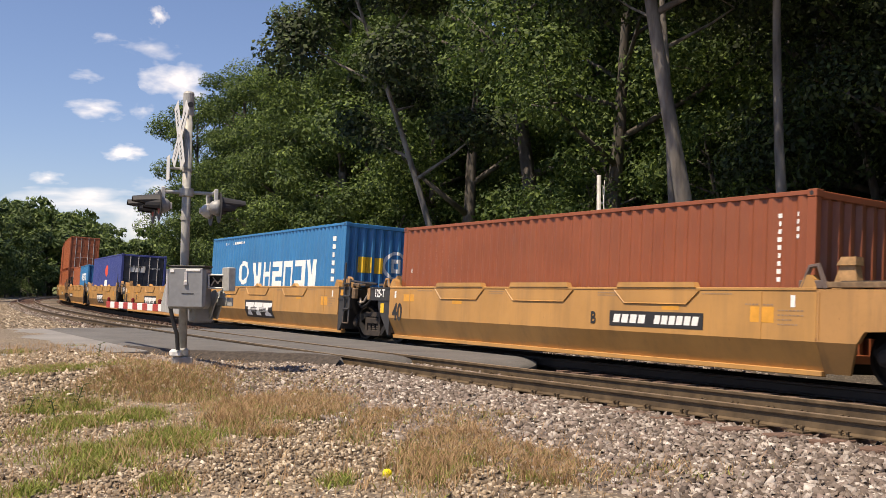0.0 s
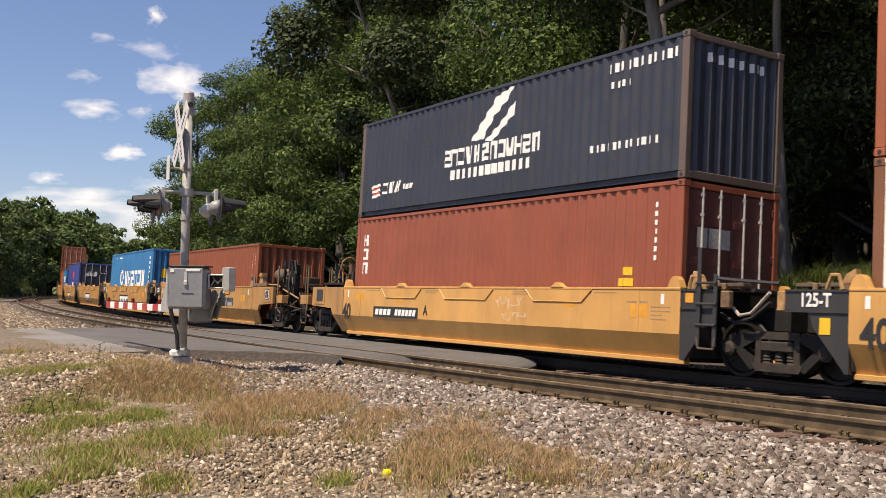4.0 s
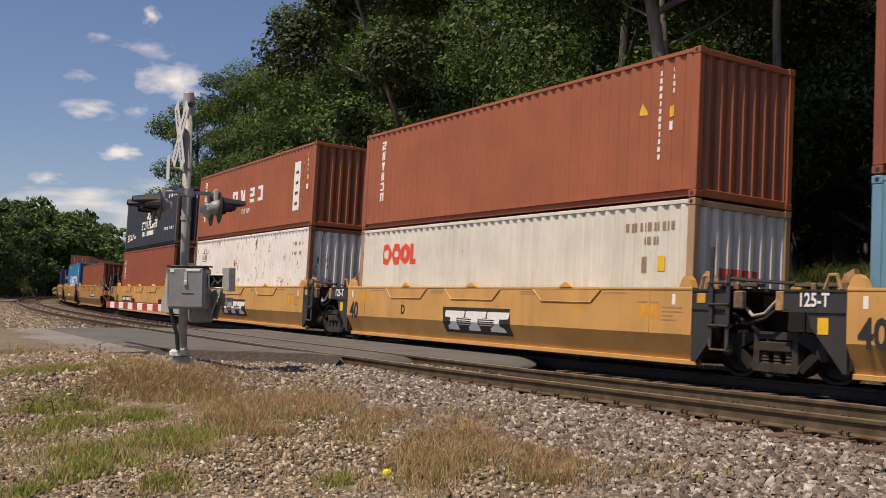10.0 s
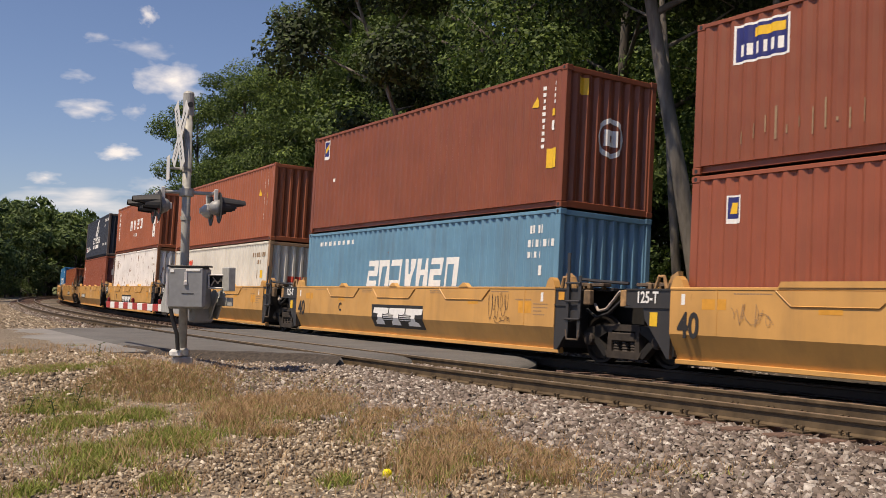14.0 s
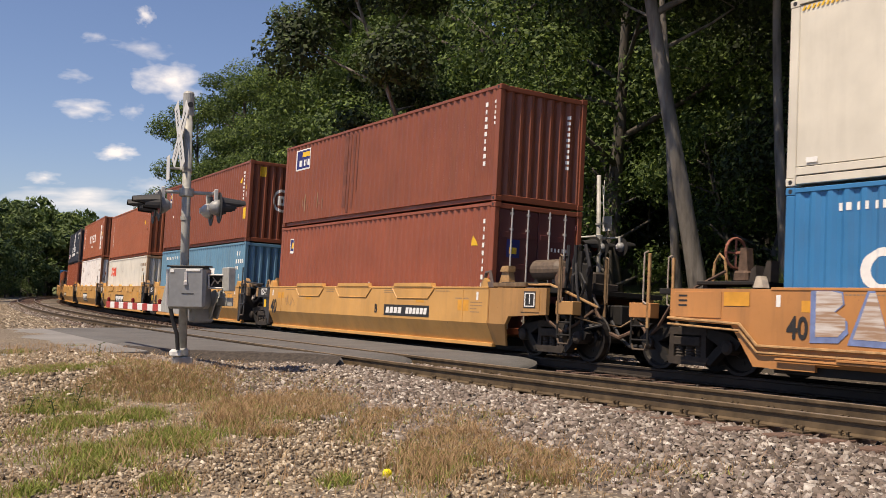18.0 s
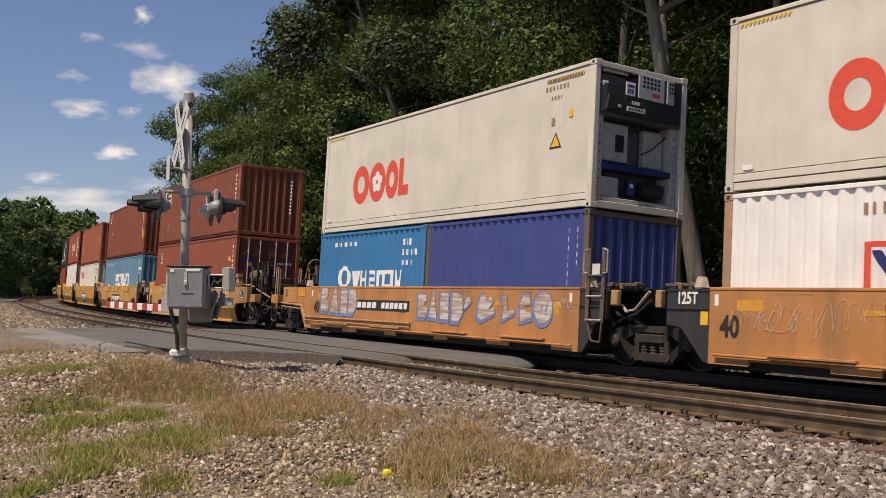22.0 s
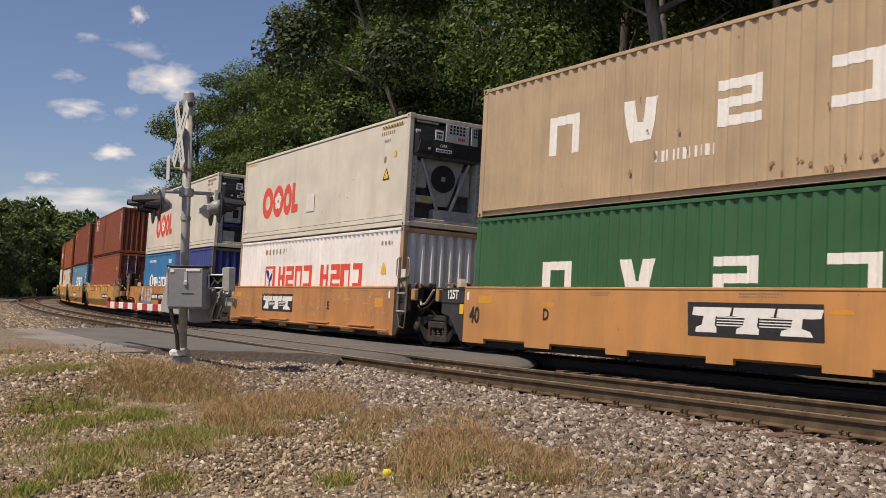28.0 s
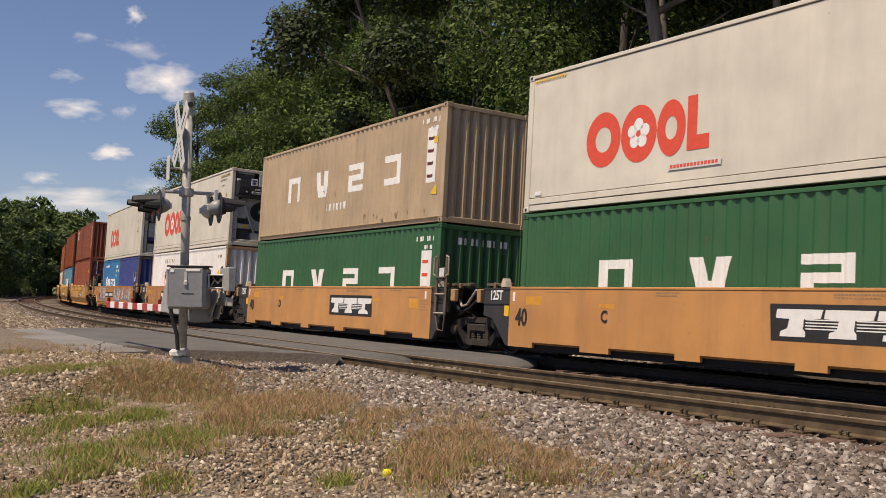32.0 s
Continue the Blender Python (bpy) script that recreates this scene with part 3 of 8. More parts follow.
def bogie(car, u):
    """A two-axle truck: side frames, bolster, springs, and its turning wheelsets."""
    b = part("bogie", Mesh().box(-0.22, 0.22, -1.0, 1.0, 0.42, 0.72, 0.03), UNDER, car, m=pose(u, 0, 0))
    for k in (1, -1):
        y0, y1 = (0.92, 1.08) if k > 0 else (-1.08, -0.92)
        # arms use the shade-dark tone, the spring pocket between them a lighter one
        for e in (1, -1):
            part("side_frame_arm", Mesh().prism([(0.42 * e, 0.74), (0.42 * e, 0.60), (0.66 * e, 0.48), (0.36 * e, 0.2), (0.5 * e, 0.14), (0.80 * e, 0.42), (1.05 * e, 0.42), (1.12 * e, 0.54), (0.9 * e, 0.68)], 1, y0, y1), UNDER, b)
        part("spring_pocket", Mesh().prism([(-0.44, 0.63), (0.44, 0.63), (0.40, 0.75), (-0.40, 0.75)], 1, y0 - 0.01, y1 + 0.01).prism([(-0.40, 0.13), (0.40, 0.13), (0.48, 0.26), (-0.48, 0.26)], 1, y0 - 0.01, y1 + 0.01)
             .prism([(0.30, 0.26), (0.42, 0.22), (0.40, 0.66), (0.31, 0.66)], 1, y0 - 0.005, y1 + 0.005).prism([(-0.30, 0.26), (-0.42, 0.22), (-0.40, 0.66), (-0.31, 0.66)], 1, y0 - 0.005, y1 + 0.005), TRUCK, b)
        part("bolster_end", Mesh().box(-0.30, 0.30, y0 + 0.02, y1 + 0.03 if k > 0 else y1, 0.44, 0.60, 0.02), TRUCK, b)
        for x in (-0.22, 0.0, 0.22):
            part("spring", Mesh().lathe([(0.26, 0.085), (0.29, 0.07), (0.31, 0.085), (0.34, 0.07), (0.36, 0.085), (0.39, 0.07), (0.41, 0.085), (0.44, 0.07)], (x, (y0 + y1) / 2, 0), "Z", 10), TRUCK, b)
        for x in (-0.89, 0.89):
            part("bearing", Mesh().lathe([(y0 - 0.02 if k > 0 else -y0 * -1 - 0.10, 0.12), (y1 + 0.06 if k > 0 else y1 + 0.02, 0.12), (y1 + 0.09 if k > 0 else y1 + 0.03, 0.07)], (x, 0, 0.455), "Y", 12), TRUCK, b)
    for x in (-0.89, 0.89):
        w = Mesh().tube((0, -1.0, 0), (0, 1.0, 0), 0.085, 10)
        ws = part("wheelset", w, WHEEL, b, m=pose(x, 0, 0.455))
        for k in (1, -1):
            prof = [(0.80 * k, 0.09), (0.80 * k, 0.14), (0.76 * k, 0.17), (0.76 * k, 0.37), (0.81 * k, 0.40), (0.81 * k, 0.452), (0.70 * k, 0.457), (0.685 * k, 0.48), (0.67 * k, 0.48), (0.67 * k, 0.40), (0.72 * k, 0.37), (0.72 * k, 0.17), (0.68 * k, 0.14), (0.68 * k, 0.09)]
            # the third level ends here: both wheels belong to the turning set
            w2 = Mesh().lathe(prof, (0, 0, 0), "Y", 24)
            ws.data.materials.clear()
            merged = Mesh().add(w.v, w.f).add(w2.v, w2.f)
            w = merged
        hole = Mesh().add(w.v, w.f)
        for i in range(4):
            an = math.pi / 2 * i
            hole.box(0.24 * math.cos(an) - 0.03, 0.24 * math.cos(an) + 0.03, 0.758, 0.775, 0.24 * math.sin(an) - 0.03, 0.24 * math.sin(an) + 0.03)
        ws.data = hole.data("wheelset", WHEEL)
        BOGIES.append((ws, x))
    return b


def ladder(parent, u0, u1, z0, z1, y, n, material, name="ladder"):
    o = part(name, Mesh().rod([(u0, y, z0), (u0, y, z1)], 0.02, 6), material, parent)
    part("stile", Mesh().rod([(u1, y, z0), (u1, y, z1)], 0.02, 6), material, o)
    for i in range(n):
        z = z0 + (z1 - z0) * (i + 0.3) / n
        part("rung", Mesh().rod([(u0, y, z), (u1, y, z)], 0.017, 6), material, o)
    return o


def side_shapes(parent, name, loops, material, folded, lift=0.006):
    if name in ("stencil", "touch_up_patch", "reflector"):
        lift = min(lift, 0.002 if name == "touch_up_patch" else 0.003)
    o = painted(parent, name, loops, material, folded, lift)
    return tagged(o, kind="stuff") if name in ("stencil", "number_marking", "reflector", "touch_up_patch") else o


def painted(parent, name, loops, material, folded, lift):
    """Painted shapes on the near side of a well car, over its fold if it has one."""
    if not folded:
        return part(name, laid(loops, flat, [], SIDE_Y + lift), material, parent)
    up = laid(loops, flat, [], SIDE_Y + lift, z_min=FOLD_Z)
    down = laid(loops, flat, [], lift, z_max=FOLD_Z)
    low = [(x, SIDE_Y + y - (FOLD_Z - z) * 0.22 / (FOLD_Z - BOTTOM_Z), z) for x, y, z in down.v]
    return part(name, Mesh().add(up.v, up.f).add(low, down.f), material, parent)


def emblem(parent, u0, u1, z0, z1, folded):
    """A black panel with three white blocks cut by thin slits."""
    p = side_shapes(parent, "emblem_panel", [[(-u0 + 0.03, z0), (-u1, z0), (-u1 - 0.03, z1), (-u0, z1)]], MARK_BLACK, folded)
    w = (u0 - u1 - 0.24) / 3
    hz = z1 - z0
    for i in range(3):
        a = -u0 + 0.10 + i * w + 0.04 * i
        # a plain beam: wide head, narrow waist cut by slits, splayed foot
        p0, p1 = (0.30, 0.64) if i < 2 else (0.36, 0.60)
        shape = ((0.16 + 0.0 * i, 0.12), (0.72 + (0.16 if i == 2 else 0), 0.12), (0.70 + (0.10 if i == 2 else 0), 0.26), (p1, 0.34), (p1 - 0.01, 0.60), (0.80, 0.60), (0.98, 0.62), (1.0, 0.86), (0.0, 0.86), (0.0, 0.62), (0.18, 0.60), (p0 + 0.01, 0.60), (p0, 0.34), (0.16, 0.26))
        loops = [[(a + x * w + 0.10 * (q - 0.5), z0 + hz * q) for x, q in shape]]
        side_shapes(p, "emblem_block", loops, MARK_WHITE, folded, 0.009)
        if i:
            stripes = []
            for f in (0.33, 0.41, 0.49, 0.57):
                stripes += bar(a - w * 0.38, a + w * (p0 + 0.02), z0 + hz * f, z0 + hz * (f + 0.032))
            side_shapes(p, "emblem_stripe", stripes, MARK_WHITE, folded, 0.008)


def well_car(label, style, front, rear, letter, emblem_at=None, number_at=None, body=None, hatch_lips=False):
    """An articulated well car for containers. Its front looks to +x; front and rear are 'joint' or 'coupler'."""
    car = thing("well_car", label, "railway car", "well cars of the train")
    folded = style == "folded"
    body = body or WELL
    half = 6.3 if folded else 6.15
    if folded:
        prof = [(SIDE_Y, TOP_Z), (SIDE_Y, FOLD_Z), (SIDE_Y - 0.22, BOTTOM_Z), (SIDE_Y - 0.28, BOTTOM_Z), (SIDE_Y - 0.06, FOLD_Z), (SIDE_Y - 0.06, TOP_Z)]
    else:
        prof = [(SIDE_Y, TOP_Z), (SIDE_Y, 0.30), (SIDE_Y - 0.06, 0.26), (SIDE_Y - 0.10, 0.26), (SIDE_Y - 0.06, 0.36), (SIDE_Y - 0.06, TOP_Z)]
    for k in (1, -1):
        part("side_wall", Mesh().prism([(y * k, z) for y, z in prof], 0, -half, half), body, car)
        y0, y1 = sorted((k * (SIDE_Y - 0.10), k * (SIDE_Y + 0.012)))
        part("top_chord", Mesh().box(-half, half, y0, y1, TOP_Z - 0.035, TOP_Z + 0.012, 0.008), body, car)
        if folded:
            y0, y1 = sorted((k * (SIDE_Y - 0.27), k * (SIDE_Y - 0.15)))
            part("bottom_chord", Mesh().box(-half, half, y0, y1, BOTTOM_Z - 0.05, BOTTOM_Z + 0.035, 0.01), body, car)
            for u in (-5.3, 5.3):
                y0, y1 = sorted((k * SIDE_Y, k * (SIDE_Y + 0.008)))
                part("seam", Mesh().box(u - 0.02, u + 0.02, y0, y1, FOLD_Z, TOP_Z - 0.04), body, car)
        else:
            y0, y1 = sorted((k * (SIDE_Y - 0.06), k * SIDE_Y))
            for u in (-5.75, -3.5, -1.2, 1.2, 3.5, 5.75):
                w = 0.40 if abs(u) > 2 else 0.28
                part("side_foot", Mesh().box(u - w, u + w, y0, y1, 0.19, 0.30), body, car)
            y0, y1 = sorted((k * (SIDE_Y - 0.24), k * (SIDE_Y - 0.11)))
            part("bottom_chord", Mesh().box(-half, half, y0, y1, 0.13, 0.34, 0.012), UNDER, car)
        # corner guides for the lowered boxes
        for u in ((-half + 0.15, half - 0.15) if folded else (-half - 0.24, half + 0.24)):
            y0, y1 = sorted((k * (SIDE_Y - 0.14), k * (SIDE_Y + 0.005)))
            rise, wide = (0.20, 0.15) if folded else (0.19, 0.10)
            part("corner_guide", Mesh().prism([(u - wide, TOP_Z + 0.01), (u + wide, TOP_Z + 0.01), (u + wide * 0.6, TOP_Z + rise * 0.7), (u + 0.03, TOP_Z + rise), (u - 0.03, TOP_Z + rise), (u - wide * 0.6, TOP_Z + rise * 0.7)], 1, y0, y1), body if folded else GUIDE, car)
    for u in (-5.9, -2.9, 0, 2.9, 5.9):
        part("cross_beam", Mesh().box(u - 0.14, u + 0.14, -1.2, 1.2, 0.16, 0.345, 0.01), UNDER, car)
    # hatches along the top of the side
    if folded:
        for u0, u1 in ((4.15, 2.15), (1.35, -0.85), (-2.0, -4.05)):
            h = part("hatch", Mesh().prism([(u0 - 0.28, 1.13), (u1 + 0.28, 1.13), (u1, 1.36), (u0, 1.36)], 1, SIDE_Y - 0.005, SIDE_Y + 0.014), body, car)
            part("hatch_edge", Mesh().rod([(u0, SIDE_Y + 0.012, 1.36), (u0 - 0.28, SIDE_Y + 0.012, 1.13), (u1 + 0.28, SIDE_Y + 0.012, 1.13), (u1, SIDE_Y + 0.012, 1.36)], 0.012, 4), body, h)
            w, um = 0.95 if hatch_lips else 0.19, (u0 + u1) / 2
            slope = 0.05 if hatch_lips else 0.15
            part("hatch_lip", Mesh().prism([(um - w, TOP_Z + 0.01), (um + w, TOP_Z + 0.01), (um + w - slope, TOP_Z + 0.10), (um - w + slope, TOP_Z + 0.10)], 1, SIDE_Y - 0.09, SIDE_Y + 0.03), body, h)
            side_shapes(car, "stencil", row(-um - 0.3, -um + 0.3, 1.20, 1.235, 9) + row(-um - 0.3, -um + 0.3, 1.265, 1.30, 9), MARK_GREY, False, 0.02)
    # ends
    for end, k in ((front, 1), (rear, -1)):
        if end == "joint":
            if k > 0:
                loop = [(half, 0.20), (half + 0.12, 0.20), (half + 0.62, 0.74), (half + 0.95, 0.80), (half + 0.95, 1.385), (half, 1.385)]
                if folded:
                    loop = [(half, 0.20), (half + 0.06, 0.20), (half + 0.24, 0.42), (half + 0.60, 0.84), (half + 0.66, 1.06), (half + 1.08, 1.09), (half + 1.08, 1.385), (half, 1.385)]
            else:
                loop = [(-half, 0.20), (-half - 0.10, 0.20), (-half - 0.34, 0.50), (-half - 0.42, 0.74), (-half - 0.74, 0.84), (-half - 0.74, 1.35), (-half - 0.70, 1.385), (-half, 1.385)]
            for s in (1, -1):
                y0, y1 = sorted((s * (SIDE_Y - 0.09), s * (SIDE_Y - 0.02)))
                e = part("end_plate", Mesh().prism(loop, 1, y0, y1), DARK_GREY, car)
                x0, x1 = sorted((loop[0][0], loop[-2][0]))
                yy = s * (SIDE_Y - 0.02)
                part("plate_rib", Mesh().box(x0, x1, min(yy, yy + 0.025 * s), max(yy, yy + 0.025 * s), 1.05, 1.075), DARK_GREY, e)
                part("plate_flange", Mesh().box(x0, x1, min(yy, yy + 0.02 * s), max(yy, yy + 0.02 * s), 1.355, 1.385), DARK_GREY, e)
            part("end_bulkhead", Mesh().box(min(k * (half - 0.02), k * (half + 0.08)), max(k * (half - 0.02), k * (half + 0.08)), -SIDE_Y + 0.1, SIDE_Y - 0.1, 0.25, 1.36), DARK_GREY, car)
            part("inner_sheet", Mesh().prism([(a * 1.0, max(z, 0.34)) for a, z in loop], 1, 0.56, 0.62), UNDER, car)
            part("centre_sill", Mesh().box(min(k * half, k * 7.72), max(k * half, k * 7.72), -0.42, 0.42, 0.74, 1.14, 0.03), UNDER, car)
            part("walkway", Mesh().box(min(k * (half + 0.1), k * 7.45), max(k * (half + 0.1), k * 7.45), -0.95, 0.95, 1.36, 1.42, 0.006), DARK_GREY, car)
            part("walkway_edge", Mesh().box(min(k * 6.6, k * 7.4), max(k * 6.6, k * 7.4), 0.95, 1.15, 1.44, 1.50, 0.006), LADDER, car)
            # small fittings that stand along the edge of the walkway
            for a, w, h, y in ((6.42, 0.10, 0.10, 1.20), (6.62, 0.05, 0.13, 1.05), (6.80, 0.05, 0.12, 1.1), (6.98, 0.09, 0.09, 1.15), (7.22, 0.05, 0.14, 1.0)):
                part("walkway_bracket", Mesh().box(min(k * a, k * (a + w)), max(k * a, k * (a + w)), y - 0.05, y + 0.05, 1.385, 1.44 + h * 0.6, 0.012), GRIMY_PIPE, car)
            g = half + 0.16
            if folded:
                part("container_stop", Mesh().prism([(k * (g - 0.16), 1.39), (k * (g + 0.16), 1.39), (k * (g + 0.05), 1.62), (k * (g - 0.10), 1.70)], 1, SIDE_Y - 0.34, SIDE_Y - 0.22), RAILPIPE, car)
                part("stop_brace", Mesh().rod([(k * (g - 0.02), SIDE_Y - 0.05, 1.39), (k * (g + 0.04), SIDE_Y - 0.05, 1.60), (k * (g + 0.16), SIDE_Y - 0.05, 1.60), (k * (g + 0.24), SIDE_Y - 0.05, 1.39)], 0.032, 6), RAILPIPE, car)
            if k > 0:
                lettering("stencil", "125-T" if folded else "125T", half + 0.56 if folded else half + 0.50, 1.225, 0.20, MARK_WHITE, car, SIDE_Y - 0.012, 0.78)
                part("placard", laid(bar(-half - 0.48, -half - 0.30, 0.74, 0.98) if folded else bar(-half - 0.2, -half - 0.04, 0.80, 1.02), flat, [], 0.0), MARK_YELLOW, car, m=pose(0, SIDE_Y - 0.012, 0))
                part("lug", Mesh().box(half + 1.08, half + 1.22, SIDE_Y - 0.12, SIDE_Y, 1.06, 1.36, 0.015), RAILPIPE, car)
                bogie(car, 7.75)
            else:
                y = SIDE_Y + 0.03
                steel = DARK_GREY if folded else LADDER
                if folded:
                    la = part("ladder", Mesh().box(-6.78, -6.70, y - 0.012, y + 0.012, 0.46, 2.06, 0.004), steel, car)
                    part("stile", Mesh().box(-7.13, -7.05, y - 0.012, y + 0.012, 0.46, 1.62, 0.004), steel, la)
                    for z in (0.80, 1.14, 1.48):
                        part("rung", Mesh().rod([(-6.70, y + 0.02, z), (-7.13, y + 0.02, z)], 0.022, 8), steel, la)
                    part("stirrup", Mesh().rod([(-6.72, y, 0.60), (-6.76, y, 0.42), (-7.08, y, 0.42), (-7.11, y, 0.60)], 0.022), LADDER, la)
                    part("hand_rail", Mesh().rod([(-7.08, y - 0.02, 1.56), (-7.4, y - 0.1, 1.53), (-8.1, y - 0.3, 1.49)], 0.03), steel, la)
                    part("sticker", laid(bar(6.40, 6.58, 1.16, 1.32), flat, [], 0.0), MARK_ORANGE, car, m=pose(0, SIDE_Y - 0.012, 0))
                else:
                    la = part("ladder", Mesh().box(-6.46, -6.36, y - 0.012, y + 0.012, 0.76, 2.14, 0.004), steel, car)
                    part("stile", Mesh().box(-6.88, -6.78, y - 0.012, y + 0.012, 0.76, 2.14, 0.004), steel, la)
                    for z in (0.80, 1.24, 1.62):
                        part("rung", Mesh().rod([(-6.40, y + 0.02, z), (-6.84, y + 0.02, z)], 0.02, 8), PALE_BAR if z < 1.5 else steel, la)
                    for a, b in ((-6.40, -6.30), (-6.85, -6.95)):
                        part("grab_iron", Mesh().rod([(a, y + 0.02, 1.66), (b, y + 0.02, 1.68), (b, y + 0.02, 2.08), (a, y + 0.02, 2.11)], 0.018), PALE_BAR, la)
                    part("placard", Mesh().box(-6.73, -6.51, y - 0.01, y + 0.004, 1.63, 1.84, 0.004), SIGN, la)
                    part("stirrup", Mesh().rod([(-6.42, y, 0.78), (-6.56, y, 0.42), (-6.80, y, 0.40), (-6.84, y, 0.78)], 0.02), steel, la)
                part("bracket", Mesh().box(-half - 1.06, -half - 0.88, SIDE_Y - 0.1, SIDE_Y + 0.02, 1.08, 1.36, 0.02), GRIMY_PIPE if folded else RAILPIPE, car)
                part("hose", Mesh().rod([(-half - 0.95, 1.2, 1.1), (-half - 1.15, 1.28, 0.98), (-half - 1.4, 1.3, 1.02), (-half - 1.6, 1.3, 1.2), (-half - 1.75, 1.3, 1.34)], 0.028), PALE_BAR, car)
                part("air_hose", Mesh().rod([(-half - 0.6, 1.1, 1.0), (-half - 0.95, 1.16, 0.86), (-half - 1.3, 1.16, 0.95), (-half - 1.6, 1.1, 1.2)], 0.03), BLACK, car)
        else:
            x1 = half + 2.05
            loop = [(half, 0.20), (half + 0.30, 0.20), (half + 0.75, 0.82), (x1, 0.86), (x1, 1.39), (half, 1.39)]
            for s in (1, -1):
                y0, y1 = sorted((s * (SIDE_Y - 0.09), s * (SIDE_Y - 0.005)))
                if folded:
                    upper = [(half, FOLD_Z), (half + 0.66, FOLD_Z), (half + 0.78, 0.80), (x1, 0.86), (x1, 1.39), (half, 1.39)]
                    e = part("end_side", Mesh().prism([(a * k, z) for a, z in upper], 1, y0, y1), WELL_END, car)
                    ys = (SIDE_Y - 0.005) * s
                    yb = (SIDE_Y - 0.225) * s
                    skirt = [(k * half, ys, FOLD_Z), (k * (half + 0.66), ys, FOLD_Z), (k * (half + 0.42), yb, BOTTOM_Z), (k * half, yb, BOTTOM_Z)]
                    part("end_skirt", Mesh().add(skirt + [(a, b - 0.05 * s, z) for a, b, z in skirt], [(0, 1, 2, 3), (7, 6, 5, 4), (0, 4, 5, 1), (1, 5, 6, 2), (2, 6, 7, 3), (3, 7, 4, 0)]), WELL_END, e)
                    part("end_seam", Mesh().box(min(k * (half + 0.02), k * (half + 0.05)), max(k * (half + 0.02), k * (half + 0.05)), min(ys, ys + 0.012 * s), max(ys, ys + 0.012 * s), FOLD_Z, 1.36), WELL_END, e)
                    part("side_cover", Mesh().box(min(k * (half + 1.22), k * (half + 1.84)), max(k * (half + 1.22), k * (half + 1.84)), min(ys, ys + 0.014 * s), max(ys, ys + 0.014 * s), 0.90, 1.37, 0.004), WELL_END, e)
                else:
                    e = part("end_side", Mesh().prism([(a * k, z) for a, z in loop], 1, y0, y1), body, car)
                pipe = [(half - (0 if folded else 6), 0.52), (half + 0.2, 0.52), (half + 0.55, 0.84), (x1, 0.90)]
                if not folded:
                    part("air_pipe", Mesh().rod([(a * k, s * (SIDE_Y + 0.04), z) for a, z in pipe], 0.026).rod([(a * k, s * (SIDE_Y + 0.04), z - 0.10) for a, z in pipe], 0.02), RAILPIPE, e)
            part("end_deck", Mesh().box(min(k * half, k * (x1 + 0.35)), max(k * half, k * (x1 + 0.35)), -SIDE_Y + 0.09, SIDE_Y - 0.09, 1.30, 1.40, 0.008), UNDER, car)
            part("deck_edge", Mesh().box(min(k * (half + 0.3), k * (half + 1.6)), max(k * (half + 0.3), k * (half + 1.6)), 0.7, 1.3, 1.46, 1.52, 0.008).box(min(k * (half + 0.4), k * (half + 0.5)), max(k * (half + 0.4), k * (half + 0.5)), 0.8, 1.25, 1.39, 1.47).box(min(k * (half + 1.4), k * (half + 1.5)), max(k * (half + 1.4), k * (half + 1.5)), 0.8, 1.25, 1.39, 1.47), UNDER, car)
            part("centre_sill", Mesh().box(min(k * half, k * 9.35), max(k * half, k * 9.35), -0.36, 0.36, 0.72, 1.12, 0.03), UNDER, car)
            part("end_beam", Mesh().box(min(k * 8.75, k * 8.95), max(k * 8.75, k * 8.95), -1.38, 1.38, 0.80, 1.12, 0.03), UNDER, car)
            cp = part("coupler", Mesh().prism([(k * 9.3, -0.1), (k * 9.62, -0.1), (k * 9.70, -0.22), (k * 9.92, -0.20), (k * 9.98, 0.0), (k * 9.90, 0.2), (k * 9.66, 0.16), (k * 9.3, 0.1)], 2, 0.72, 1.0), UNDER, car)
            part("uncoupling_lever", Mesh().rod([(k * 9.1, 1.3, 0.85), (k * 9.25, 0.9, 0.75), (k * 9.4, 0.4, 0.70), (k * 9.5, 0.0, 0.95)], 0.016), GRIMY_PIPE, cp)
            part("air_hose", Mesh().rod([(k * 9.2, 0.45, 0.8), (k * 9.5, 0.5, 0.5), (k * 9.75, 0.45, 0.34), (k * 9.9, 0.4, 0.36)], 0.035), BLACK, cp)
            # steps, grab rails and brake gear at the end
            y = SIDE_Y - 0.02
            st = ladder(car, k * 8.72, k * 9.12, 0.42, 1.15, y, 3, UNDER, "step_ladder")
            part("step_plate", Mesh().box(min(k * 8.66, k * 9.18), max(k * 8.66, k * 9.18), y - 0.2, y + 0.02, 0.88, 1.14, 0.01), WELL_END if folded else body, st)
            part("stirrup", Mesh().rod([(k * 8.74, y, 0.42), (k * 8.78, y, 0.33), (k * 9.06, y, 0.33), (k * 9.1, y, 0.42)], 0.02), LADDER, st)
            for a, dy in ((8.70, 0.0), (9.0, 0.9)):
                part("grab_post", Mesh().box(min(k * a, k * (a + 0.06)), max(k * a, k * (a + 0.06)), y - dy - 0.02, y - dy + 0.02, 0.70, 2.0, 0.006), GRIMY_PIPE if folded else RAILPIPE, st)
                part("grab_rail", Mesh().rod([(k * (a + 0.07), y - dy + 0.01, 1.12), (k * (a + 0.13), y - dy + 0.03, 1.16), (k * (a + 0.13), y - dy + 0.03, 2.0), (k * (a + 0.05), y - dy + 0.02, 2.04)], 0.017), GRIMY_PIPE if folded else PALE_BAR, st)
